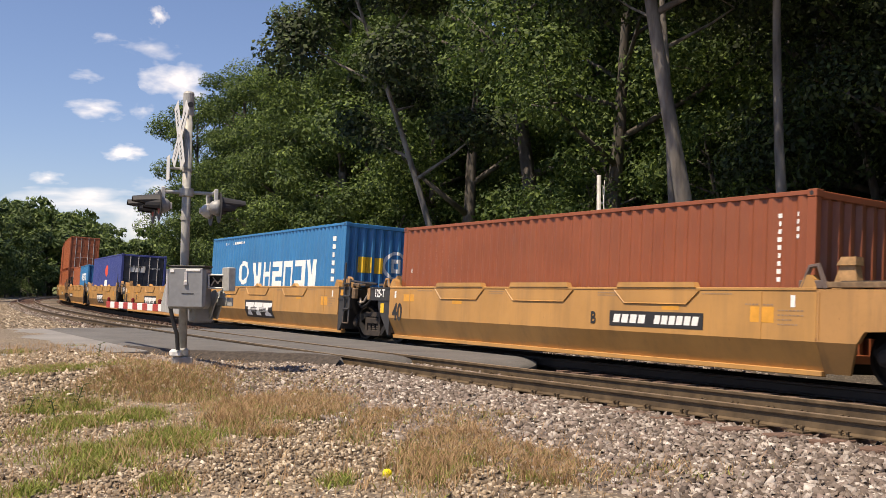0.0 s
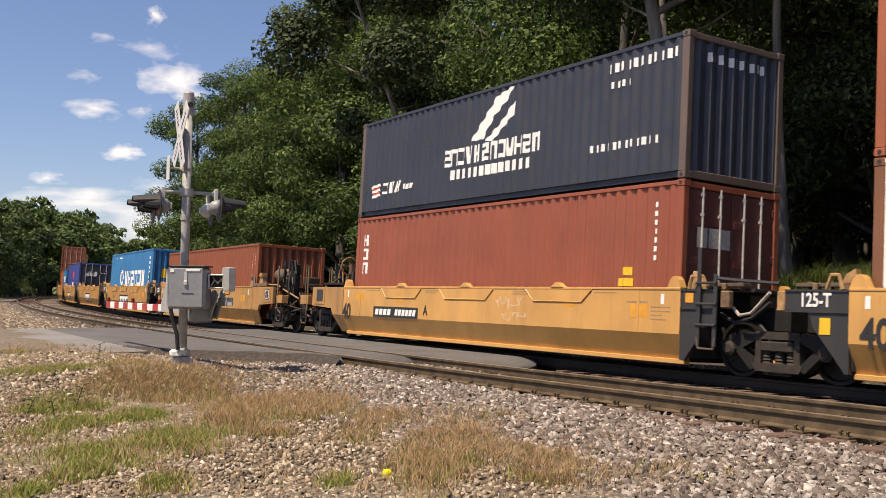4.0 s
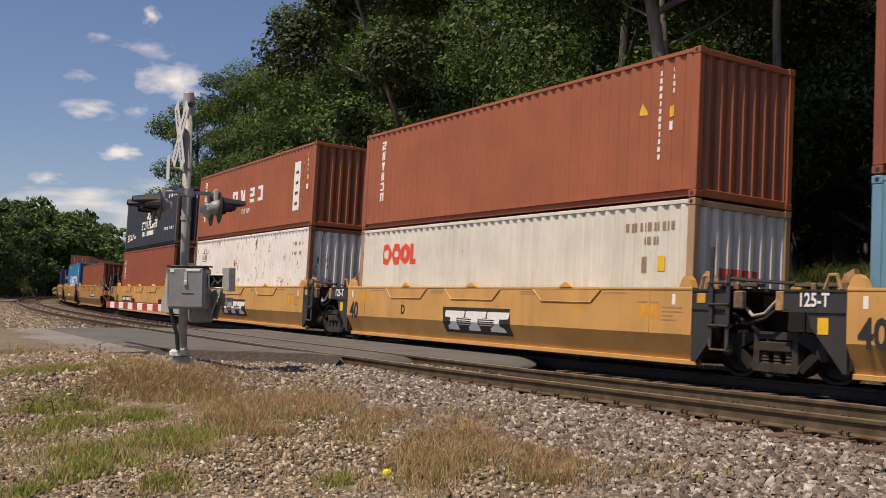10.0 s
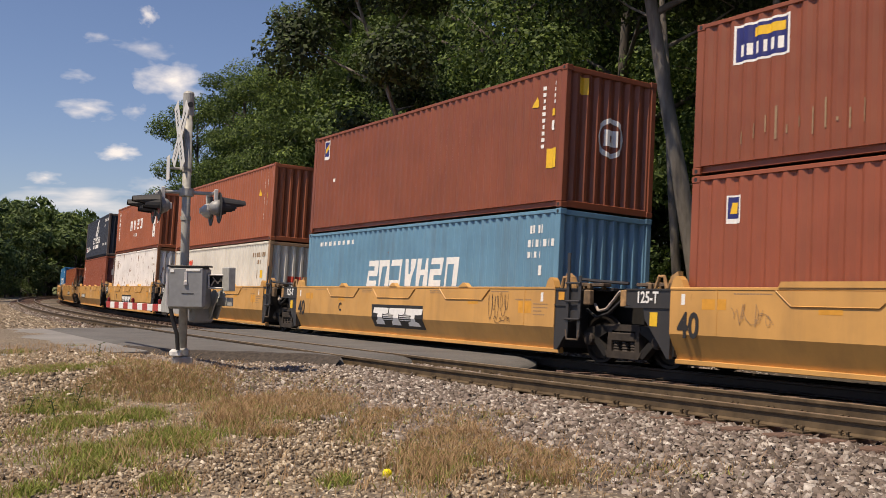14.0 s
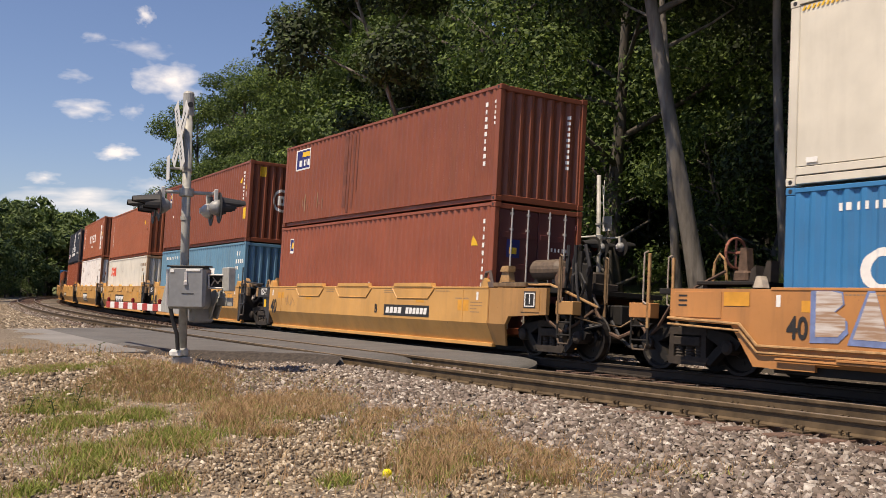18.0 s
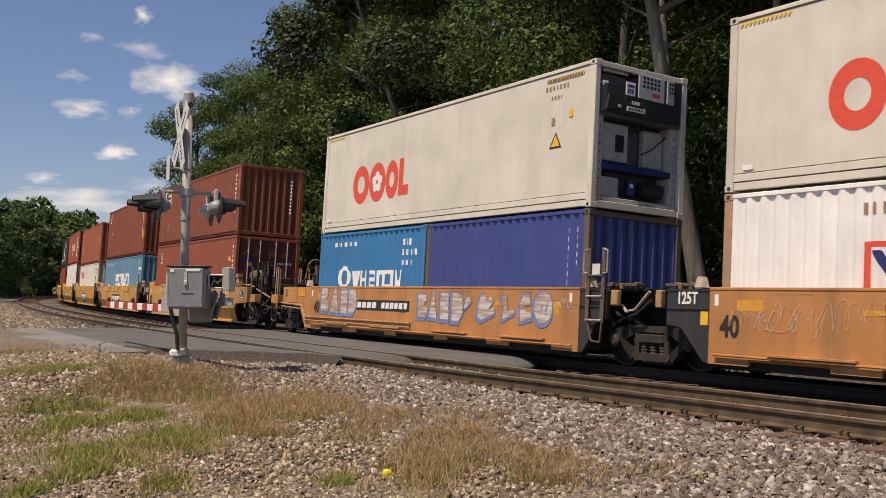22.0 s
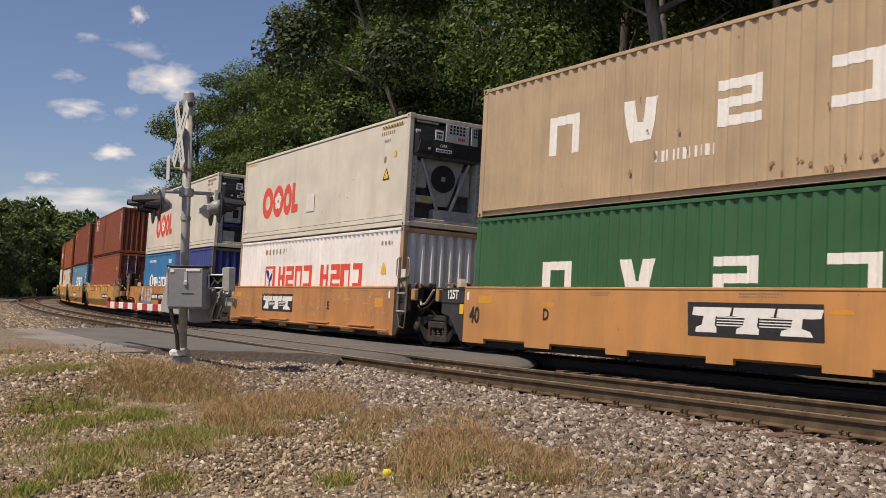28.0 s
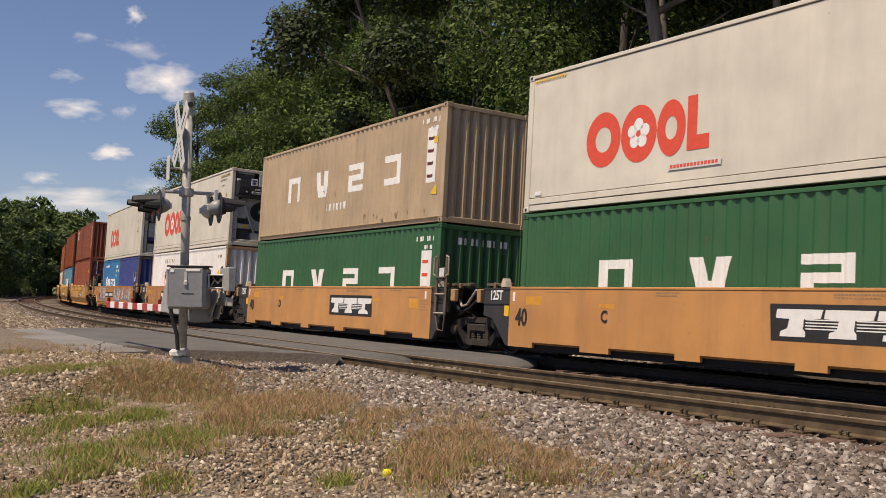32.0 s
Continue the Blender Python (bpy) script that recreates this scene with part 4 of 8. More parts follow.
            a0, a1 = (-half - 1.72, -half - 1.32) if k > 0 else (half + 1.32, half + 1.72)
            if folded:
                board = part("placard", laid(bar(a0, a1, 0.98, 1.32), flat, [], 0.0), MARK_BLACK if k < 0 else DARK_GREY, car, m=pose(0, SIDE_Y + 0.013, 0))
                if k < 0:
                    part("placard_frame", laid(slotted(a0 + 0.03, a1 - 0.03, 1.01, 1.29, 0.09), flat, [], 0.003), MARK_WHITE, board)
                    part("placard_line", laid(bar((a0 + a1) / 2 - 0.012, (a0 + a1) / 2 + 0.012, 1.06, 1.26), flat, [], 0.003), MARK_WHITE, board)
            else:
                part("side_hatch", Mesh().box(half + 0.95, half + 1.95, SIDE_Y - 0.006, SIDE_Y + 0.008, 0.92, 1.34, 0.004), body, car)
                tagged(part("stencil", laid(row(-half - 1.85, -half - 1.6, 1.10, 1.13, 1) + row(-half - 1.85, -half - 1.6, 1.18, 1.21, 1) + row(-half - 1.85, -half - 1.6, 1.26, 1.29, 1), flat, [], SIDE_Y + 0.012), MARK_BLACK, car), kind="stuff")
                part("touch_up_patch", laid(bar(-half - 0.9, -half - 0.4, 1.12, 1.34), flat, [], SIDE_Y + 0.004), MARK_ORANGE, car)
            if k < 0:
                part("air_reservoir", Mesh().lathe([(-8.12, 0.02), (-8.08, 0.14), (-7.98, 0.21), (-7.2, 0.21), (-7.10, 0.14), (-7.06, 0.02)], (0, 0.80, 1.80), "X", 18).box(-7.9, -7.8, 0.62, 0.88, 1.4, 1.6).box(-7.3, -7.2, 0.62, 0.88, 1.4, 1.6), LADDER, car)
                for j in range(5):
                    sway = (0.05, -0.12, 0.1, -0.04, 0.16)[j]
                    part("air_line", Mesh().rod([(-8.55 - 0.09 * j, 0.85, 1.9 + 0.05 * j), (-8.70 - 0.08 * j, 1.0 - 0.03 * j, 1.98 - 0.1 * j + sway), (-8.95 + sway, 1.12 - 0.08 * j, 1.5), (-9.0 - sway, 1.15 - 0.1 * j, 1.05), (-9.1 + 0.06 * j, 1.1 - 0.1 * j, 0.62 + 0.05 * j), (-9.3 - sway, 0.9, 0.7)], 0.026), BLACK, car)
                for j in range(9):
                    r = random.Random(300 + j)
                    x0, y0 = -8.62 - r.uniform(0, 0.34), r.uniform(0.75, 1.15)
                    pts = [(x0 + r.uniform(-0.12, 0.12), y0 + r.uniform(-0.1, 0.1), 2.32 - r.uniform(0, 0.3) - 0.33 * q) for q in range(6)]
                    part("loose_hose", Mesh().rod(pts, r.uniform(0.022, 0.04)), BLACK if j % 3 else UNDER, car)
                part("hose_rack", Mesh().box(-8.86, -8.62, 0.72, 1.02, 1.4, 2.16, 0.03).box(-9.02, -8.86, 0.8, 0.98, 1.1, 1.9, 0.03), UNDER, car)
                part("corner_tower", Mesh().prism([(-6.42, 1.40), (-6.86, 1.40), (-6.80, 1.74), (-6.56, 1.74)], 1, SIDE_Y - 0.30, SIDE_Y - 0.16).prism([(-6.52, 1.74), (-6.84, 1.74), (-6.84, 1.86), (-6.60, 1.86)], 1, SIDE_Y - 0.30, SIDE_Y - 0.12), RAILPIPE, car)
                part("corner_fork", Mesh().rod([(-6.02, SIDE_Y - 0.03, 1.40), (-6.16, SIDE_Y - 0.03, 1.72), (-6.30, SIDE_Y - 0.03, 1.74), (-6.44, SIDE_Y - 0.03, 1.40)], 0.04, 6).box(-6.40, -5.98, SIDE_Y - 0.12, SIDE_Y, 1.40, 1.52, 0.01), BROWN_POST, car)
                part("deck_rail", Mesh().box(-7.6, -6.4, SIDE_Y - 0.10, SIDE_Y - 0.02, 1.41, 1.50, 0.01), GRIMY_PIPE, car)
                part("brake_cylinder", Mesh().prism([(-8.45, 1.40), (-8.1, 1.40), (-8.05, 1.62), (-8.2, 1.85), (-8.4, 1.80)], 1, 0.5, 1.0), RUST, car)
                part("slack_chain", Mesh().rod([(-7.6, 1.1, 1.42), (-7.9, 1.25, 1.2), (-8.3, 1.3, 0.75), (-8.6, 1.2, 0.55), (-8.9, 1.1, 0.7), (-9.2, 0.9, 1.0)], 0.03), RUST, car)
                part("brake_pipe", Mesh().rod([(-6.6, 1.25, 1.46), (-7.4, 1.28, 1.47), (-8.3, 1.28, 1.46), (-8.8, 1.2, 1.3), (-9.3, 0.9, 1.05)], 0.028), RAILPIPE, car)
                part("brake_hose", Mesh().rod([(-8.9, 0.7, 1.3), (-9.1, 0.75, 0.95), (-9.35, 0.7, 0.6), (-9.6, 0.6, 0.5), (-9.85, 0.5, 0.62)], 0.04), RUST, car)
                part("brake_valve", Mesh().box(-8.5, -8.15, -0.1, 0.35, 1.4, 1.78, 0.04).box(-8.62, -8.5, -0.2, 0.45, 1.4, 1.55, 0.02), TRUCK, car)
            else:
                br = part("brake_stand", Mesh().box(7.05, 7.35, 0.55, 0.9, 1.52, 1.72, 0.04).prism([(7.1, 1.7), (7.3, 1.7), (7.26, 2.1), (7.14, 2.1)], 1, 0.66, 0.82), RUST, car)
                part("hand_hoop", Mesh().rod([(7.75, 0.9, 1.52), (7.72, 0.9, 1.85), (7.62, 0.9, 2.0), (7.5, 0.9, 1.9), (7.46, 0.9, 1.55)], 0.024), RAILPIPE, car)
                part("slack_chain", Mesh().rod([(7.4, 1.0, 1.7), (7.9, 1.1, 1.45), (8.4, 1.2, 1.1), (8.7, 1.2, 0.7), (9.1, 1.0, 0.55), (9.5, 0.8, 0.8)], 0.028), RUST, car)
                part("brake_wheel", Mesh().rod([(7.42, 0.74 + 0.25 * math.cos(i * math.pi / 8), 2.02 + 0.25 * math.sin(i * math.pi / 8)) for i in range(17)], 0.024).rod([(7.42, 0.49, 2.02), (7.42, 0.99, 2.02)], 0.018).rod([(7.42, 0.74, 1.77), (7.42, 0.74, 2.27)], 0.018).rod([(7.2, 0.74, 2.02), (7.44, 0.74, 2.02)], 0.03), RED_IRON, br)
                part("support_strut", Mesh().prism([(6.42, 1.52), (6.6, 1.52), (6.5, 1.85), (6.42, 1.85)], 1, 0.9, 1.1).prism([(6.68, 1.52), (6.84, 1.52), (6.80, 1.72), (6.72, 1.78)], 1, 0.9, 1.1), TRUCK, car)
            bogie(car, k * 8.1)
    # painted marks
    if emblem_at is not None:
        emblem(car, emblem_at, emblem_at - 2.65, 0.38 if folded else 0.62, 0.95 if folded else 1.17, folded)
    if number_at is not None:
        u0, z0 = number_at
        n = 2.25 if folded else 2.9
        p = side_shapes(car, "number_panel", bar(-u0, -u0 + n, z0, z0 + 0.27), MARK_BLACK, folded)
        side_shapes(p, "number_marking", row(-u0 + 0.1, -u0 + n * 0.42, z0 + 0.06, z0 + 0.21, 4, 0.22, 0.03) + row(-u0 + n * 0.5, -u0 + n - 0.08, z0 + 0.06, z0 + 0.21, 6, 0.22, 0.03), MARK_WHITE, folded, 0.010)
    lettering("unit_letter", letter, (-2.2 if letter == "E" and not folded else 3.25) if number_at is None else (number_at[0] + (0.45 if rear == "coupler" else -2.6)), 0.84 if folded else 0.86, 0.22, MARK_BLACK, car, SIDE_Y + 0.008)
    if front == "coupler" and not folded:
        lettering("size_mark", "40", 5.66, 0.80, 0.33, MARK_BLACK, car, SIDE_Y + 0.008, 0.8)
    else:
        lettering("size_mark", "40", half - (0.24 if front == "coupler" else 0.42), 0.78 if not folded else (0.72 if front == "coupler" else 0.76), 0.42 if folded else 0.34, MARK_BLACK, car, SIDE_Y + 0.008, 0.8)
    side_shapes(car, "stencil", row(1.55, 2.4, 1.30, 1.325, 14) + row(1.55, 2.3, 1.255, 1.275, 12) + row(5.0, 5.55, 1.14, 1.165, 8) + row(5.62, 6.1, 1.06, 1.08, 7) + row(5.62, 6.1, 0.99, 1.01, 7) + row(5.62, 5.9, 0.92, 0.94, 4) + row(5.62, 6.0, 0.85, 0.87, 6), MARK_GREY, folded)
    side_shapes(car, "stencil", row(-4.95, -4.2, 1.30, 1.32, 12) + row(-1.95, -1.4, 1.30, 1.325, 9) + row(-1.95, -1.45, 1.255, 1.275, 8) + row(4.1, 4.75, 1.30, 1.32, 10), MARK_GREY, folded)
    side_shapes(car, "touch_up_patch", bar(-5.6, -5.1, 1.05, 1.22) + bar(5.1, 5.55, 0.88, 1.12) + bar(-3.4, -3.0, 1.02, 1.10) + bar(3.2, 3.6, 1.03, 1.10), MARK_ORANGE, folded)
    side_shapes(car, "reflector", bar(5.85, 5.93, 1.12, 1.3) + bar(-6.05, -5.97, 1.12, 1.3), MARK_WHITE, folded)
    return car


# ---------------------------------------------------------------- ground
def leafy(name, dark, light, dry=None, through_light=0.4, rough=0.75):
    m = Mat(name, rough)
    c = m.mix(m.ramp(m.random_piece(), (0.0, 0.0), (0.6, 0.28), (0.85, 0.6), (1.0, 1.0)), dark, light)
    if dry:
        c = m.mix(m.ramp(m.noise(0.5, 3), (0.42, 0.0), (0.62, 1.0)), c, dry)
    c = m.mix(m.math("MULTIPLY", m.random_object(), 0.45), c, tone(dark, 0.8))
    m.done(c)
    t = m.t.nodes.new("ShaderNodeBsdfTranslucent")
    m.t.links.new(c, t.inputs[0])
    x = m.t.nodes.new("ShaderNodeMixShader")
    x.inputs[0].default_value = through_light
    m.t.links.new(m.b.outputs[0], x.inputs[1])
    m.t.links.new(t.outputs[0], x.inputs[2])
    m.t.links.new(x.outputs[0], m.t.nodes["Material Output"].inputs[0])
    return m.m


# Shade of the deep woods is put into LEAF; LEAF_B is its brighter copy.
LEAF = leafy("shade_dark_leaf", (0.007, 0.016, 0.0045), (0.098, 0.148, 0.034), None, 0.22)
LEAF_B = leafy("bright_leaf", (0.026, 0.058, 0.014), (0.25, 0.35, 0.08), None, 0.35)
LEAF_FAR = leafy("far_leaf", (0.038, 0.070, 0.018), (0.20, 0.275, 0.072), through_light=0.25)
DRY_GRASS = leafy("dry_grass_blade", (0.30, 0.185, 0.095), (0.56, 0.40, 0.22), through_light=0.25)
GREEN_GRASS = leafy("green_grass_blade", (0.13, 0.165, 0.026), (0.38, 0.42, 0.09), through_light=0.25)
bk = Mat("bark", 0.9)
BARK = bk.done(bk.mix(bk.ramp(bk.noise(3, 6, 0.6, (1, 1, 0.2)), (0.35, 0.0), (0.7, 1.0)), (0.045, 0.039, 0.033), (0.13, 0.117, 0.105)), None, bk.noise(12, 5, 0.6, (1, 1, 0.15)), 0.7, 0.03)
bk = Mat("pale_bark", 0.9)
PALE_BARK = bk.done(bk.mix(bk.ramp(bk.noise(3, 6, 0.6, (1, 1, 0.2)), (0.35, 0.0), (0.7, 1.0)), (0.085, 0.075, 0.064), (0.26, 0.24, 0.215)), None, bk.noise(12, 5, 0.6, (1, 1, 0.15)), 0.7, 0.03)
st = Mat("ballast_stone", 0.85)
stone_tint = st.ramp(st.random_piece(), (0.0, (0.035, 0.024, 0.018)), (0.3, (0.125, 0.095, 0.078)), (0.5, (0.185, 0.155, 0.134)), (0.62, (0.215, 0.158, 0.134)), (0.8, (0.32, 0.287, 0.257)), (0.93, (0.46, 0.41, 0.365)), (1.0, (0.62, 0.58, 0.53)))
STONE = st.done(st.mix(st.ramp(st.noise(28, 4), (0.35, 0.0), (0.7, 0.6)), stone_tint, (0.16, 0.13, 0.106)), None, st.noise(60, 4), 0.4, 0.004)
ps = Mat("pale_gravel_stone", 0.85)
pale_tint = ps.ramp(ps.random_piece(), (0.0, (0.045, 0.033, 0.024)), (0.4, (0.20, 0.155, 0.105)), (0.72, (0.34, 0.275, 0.195)), (0.9, (0.52, 0.445, 0.34)), (1.0, (0.68, 0.61, 0.50)))
PALE_STONE = ps.done(ps.mix(ps.ramp(ps.noise(30, 4), (0.35, 0.0), (0.7, 0.5)), pale_tint, (0.27, 0.2, 0.14)), None, ps.noise(60, 4), 0.4, 0.004)
# Oil-stained stone, darkened further so its colour holds the shade under the train.
od = Mat("oily_shaded_ballast_stone", 0.8)
OILY_SHADED = od.done(od.ramp(od.random_piece(), (0.0, (0.007, 0.006, 0.005)), (0.6, (0.018, 0.015, 0.013)), (1.0, (0.045, 0.038, 0.032))), None, od.noise(50, 4), 0.4, 0.004)
gm = Mat("gravelly_soil", 0.95)
cell = gm.t.nodes.new("ShaderNodeTexVoronoi")
cell.inputs["Scale"].default_value = 22
gm.t.links.new(gm.coord(), cell.inputs["Vector"])
grey = gm.ramp(cell.outputs["Color"], (0.0, (0.12, 0.095, 0.07)), (0.5, (0.25, 0.205, 0.15)), (1.0, (0.45, 0.39, 0.30)))
grey = gm.mix(gm.ramp(cell.outputs["Distance"], (0.25, 0.0), (0.6, 0.8)), grey, (0.09, 0.07, 0.055))
soil = gm.mix(gm.ramp(gm.noise(3, 5), (0.35, 0.0), (0.65, 1.0)), (0.20, 0.15, 0.09), (0.34, 0.27, 0.17))
green = gm.mix(gm.ramp(gm.noise(1.2, 5), (0.35, 0.0), (0.65, 1.0)), (0.06, 0.085, 0.02), (0.15, 0.16, 0.05))
col = gm.mix(gm.attribute("soil"), grey, soil)
col = gm.mix(gm.attribute("green"), col, green)
# near-black tone that stands for shade under and beyond the train
col = gm.mix(gm.attribute("painted_shade"), col, (0.018, 0.015, 0.012))
GROUND = gm.done(col, None, cell.outputs["Distance"], 0.8, 0.03)
am = Mat("worn_asphalt", 0.9)
ac = am.mix(am.ramp(am.noise(0.7, 5), (0.3, 0.0), (0.7, 1.0)), (0.145, 0.142, 0.138), (0.22, 0.215, 0.208))
ac = am.mix(am.ramp(am.noise(55, 3), (0.45, 0.0), (0.7, 0.5)), ac, (0.30, 0.28, 0.26))
OLD_ASPHALT = am.done(ac, None, am.noise(70, 3), 0.4, 0.005)
am = Mat("dark_asphalt", 0.88)
ac = am.mix(am.ramp(am.noise(0.9, 5), (0.3, 0.0), (0.7, 1.0)), (0.072, 0.071, 0.069), (0.118, 0.115, 0.111))
ac = am.mix(am.ramp(am.noise(60, 3), (0.5, 0.0), (0.72, 0.45)), ac, (0.21, 0.20, 0.19))
NEW_ASPHALT = am.done(ac, None, am.noise(75, 3), 0.4, 0.005)
rm = Mat("rusty_rail", 0.7, 0.2)
RAIL = rm.done(rm.mix(rm.ramp(rm.noise(5, 5), (0.3, 0.0), (0.7, 1.0)), (0.062, 0.042, 0.023), (0.145, 0.102, 0.058)), None, rm.noise(30, 3), 0.25, 0.004)
RAIL_TOP = plain("worn_rail_head", (0.24, 0.19, 0.14), 0.45, 0.35, 0.15, 5)
# Darker copy of the rail steel, with the shade below the cars in its colour.
SHADE_RAIL = plain("shade_dark_rail", (0.030, 0.022, 0.016), 0.7, 0.1, 0.3, 5)
tm = Mat("creosoted_oak", 0.9)
TIE = tm.done(tm.mix(tm.ramp(tm.noise(5, 6, 0.6, (0.3, 3, 3)), (0.35, 0.0), (0.7, 1.0)), (0.065, 0.038, 0.028), (0.20, 0.12, 0.085)), None, tm.noise(9, 5, 0.6, (0.3, 4, 4)), 0.6, 0.01)

PROFILE = ((-200, 12.0), (-60, 6.0), (-25, 2.6), (-12, 1.25), (-8.5, 0.55), (-6.5, -0.30), (-4.8, -0.45), (-2.6, -0.28), (-1.3, -0.22), (0, -0.20), (1.25, -0.23), (1.7, -0.36), (2.3, -0.34), (2.9, -0.12), (SPACING, -0.09), (5.7, -0.085), (6.6, -0.13), (8.5, -0.19), (10.5, -0.22), (14, -0.25), (30, -0.30), (60, -0.25), (150, 0.4), (400, 4.0))


def ground_z(s, lat):
    s, lat = np.asarray(s, float), np.asarray(lat, float)
    z = np.interp(lat, [p[0] for p in PROFILE], [p[1] for p in PROFILE])
    near_road = np.clip((s + 17.0) / 1.3, 0, 1) * np.clip((4.0 - s) / 3.0, 0, 1)
    bank = np.interp(lat, (-60, -25, -12, -8.5, -7, -5.2), (0.9, 1.0, 1.1, 1.0, 0.95, 0)) * np.clip((-10.6 - s) / 1.6, 0, 1) + np.interp(lat, (-200, -62, -44), (26, 3, 0)) * np.clip((70 - s) / 30, 0, 1)
    lift = np.interp(lat, (-9, -7, -2.4, 0, 2.4, 5.2, 6.8, 8.2, 9.5, 13, 17), (0, 0.25, 0.02, 0.0, 0.02, 0.03, 0.04, 0.22, 0.32, 0.2, 0.0))
    return z + near_road * lift + bank


def spread(lo, hi, fine_lo, fine_hi, step, grow=1.16):
    """Grid lines that are fine in a middle stretch and widen away from it."""
    mid = list(np.arange(fine_lo, fine_hi + step / 2, step))
    a, d, left = fine_lo, step, []
    while a > lo:
        d *= grow
        a -= d
        left.append(max(a, lo))
    a, d, right = fine_hi, step, []
    while a < hi:
        d *= grow
        a += d
        right.append(min(a, hi))
    return np.array(left[::-1] + mid + right)


# where grass has taken hold in the gravel: middle and half widths along x and y
GREEN_SPOTS = ((-5.8, 15.0, 0.55, 0.7), (-4.7, 12.7, 0.45, 0.6), (-4.2, 11.3, 0.36, 0.8), (-3.7, 11.9, 0.38, 0.65), (-3.2, 9.3, 0.40, 0.55), (-2.7, 10.3, 0.30, 0.55), (-3.1, 7.6, 0.18, 0.45), (-3.0, 8.3, 0.24, 0.45), (-2.2, 8.0, 0.15, 0.2), (-0.8, 8.1, 0.12, 0.25))
DRY_SPOTS = ((-3.5, 14.6, 0.95, 1.0), (-4.4, 14.2, 0.5, 0.7), (-2.2, 13.5, 0.65, 1.2), (-1.5, 12.4, 0.5, 1.0), (-2.4, 11.8, 0.3, 0.7), (-0.8, 11.3, 0.5, 1.1), (-0.1, 8.7, 0.35, 1.0), (0.1, 10.2, 0.45, 0.9), (0.4, 9.4, 0.45, 0.7), (0.9, 8.5, 0.4, 0.6), (-1.7, 10.6, 0.25, 0.25))


def spots(x, y, places):
    return np.max([np.exp(-((x - cx) / rx) ** 2 - ((y - cy) / ry) ** 2) for cx, cy, rx, ry in places], axis=0)


def share_green(x, y):
    g, d = spots(x, y, GREEN_SPOTS), spots(x, y, DRY_SPOTS)
    return np.clip((g * 1.2 + 0.05) / (g * 1.2 + d + 0.12), 0.28, 1)


def grass_amount(x, y, s, lat):
    """Where grass grows on the near side: a broken strip between ballast and bare gravel."""
    n = np.array([noise.noise(Vector((a * 0.55, b * 0.55, 3.1))) + 0.5 * noise.noise(Vector((a * 1.7, b * 1.7, 8.2))) for a, b in zip(x, y)])
    return np.clip(np.maximum(spots(x, y, GREEN_SPOTS), spots(x, y, DRY_SPOTS)) * 1.5 + n * 1.0 - 0.17, 0, 1)


def make_ground():
    xs, ys = spread(-900, 900, -16, 12, 0.3), spread(-500, 1500, 4, 34, 0.3)
    gx, gy = np.meshgrid(xs, ys)
    s, lat = line_coords(gx, gy)
    z = ground_z(s, lat)
    x, y = gx.ravel(), gy.ravel()
    near = (abs(x) < 20) & (y > 2) & (y < 45)
    bump = np.zeros_like(x)
    idx = np.where(near)[0]
    bump[idx] = [0.05 * noise.noise(Vector((x[i] * 0.5, y[i] * 0.5, 0))) + 0.02 * noise.noise(Vector((x[i] * 2, y[i] * 2, 5))) for i in idx]
    z = z + bump * np.clip((abs(lat - 2.4) - 4.2) / 1.5, 0, 1)
    nx, ny = len(xs), len(ys)
    i, j = np.meshgrid(np.arange(nx - 1), np.arange(ny - 1))
    q = (j * nx + i).ravel()
    faces = np.stack([q, q + 1, q + nx + 1, q + nx], 1)
    d = bpy.data.meshes.new("ground")
    d.from_pydata(np.stack([x, y, z], 1).tolist(), [], faces.tolist())
    d.polygons.foreach_set("use_smooth", [True] * len(d.polygons))
    soil_v, green_v = np.zeros_like(x), np.zeros_like(x)
    g = np.zeros_like(x)
    g[idx] = grass_amount(x[idx], y[idx], s[idx], lat[idx])
    soil_v = np.maximum(g * 0.9, np.where(lat < -5.5, 1.0, 0.0))
    soil_v = np.maximum(soil_v, np.clip((lat - 13) / 4, 0, 0.6))
    green_v = np.clip((-6.2 - lat) / 1.5, 0, 1)
    green_v = np.maximum(green_v, np.clip((lat - 13) / 3, 0, 1) * np.clip((s - 45) / 20, 0, 1))
    green_v = np.maximum(green_v, np.clip((np.hypot(x, y) - 260) / 60, 0, 1))
    # the train's shade is painted into the ground along its track
    shade_v = np.clip((2.3 - abs(lat - 0.4)) / 0.6, 0, 1) * 0.9
    # shade seen beneath the cars is also painted into the ditch beyond the train
    shade_v = np.maximum(shade_v, np.clip((lat + 7.6) / 0.8, 0, 1) * np.clip((-3.0 - lat) / 0.5, 0, 1) * 0.75)
    for nm, vals in (("soil", soil_v), ("green", green_v), ("painted_shade", shade_v)):
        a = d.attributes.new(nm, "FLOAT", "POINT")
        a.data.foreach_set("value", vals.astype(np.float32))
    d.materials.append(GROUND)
    return tagged(new("ground", d), "gravelly ground with patchy soil beside the tracks", "ground", kind="structure")


make_ground()


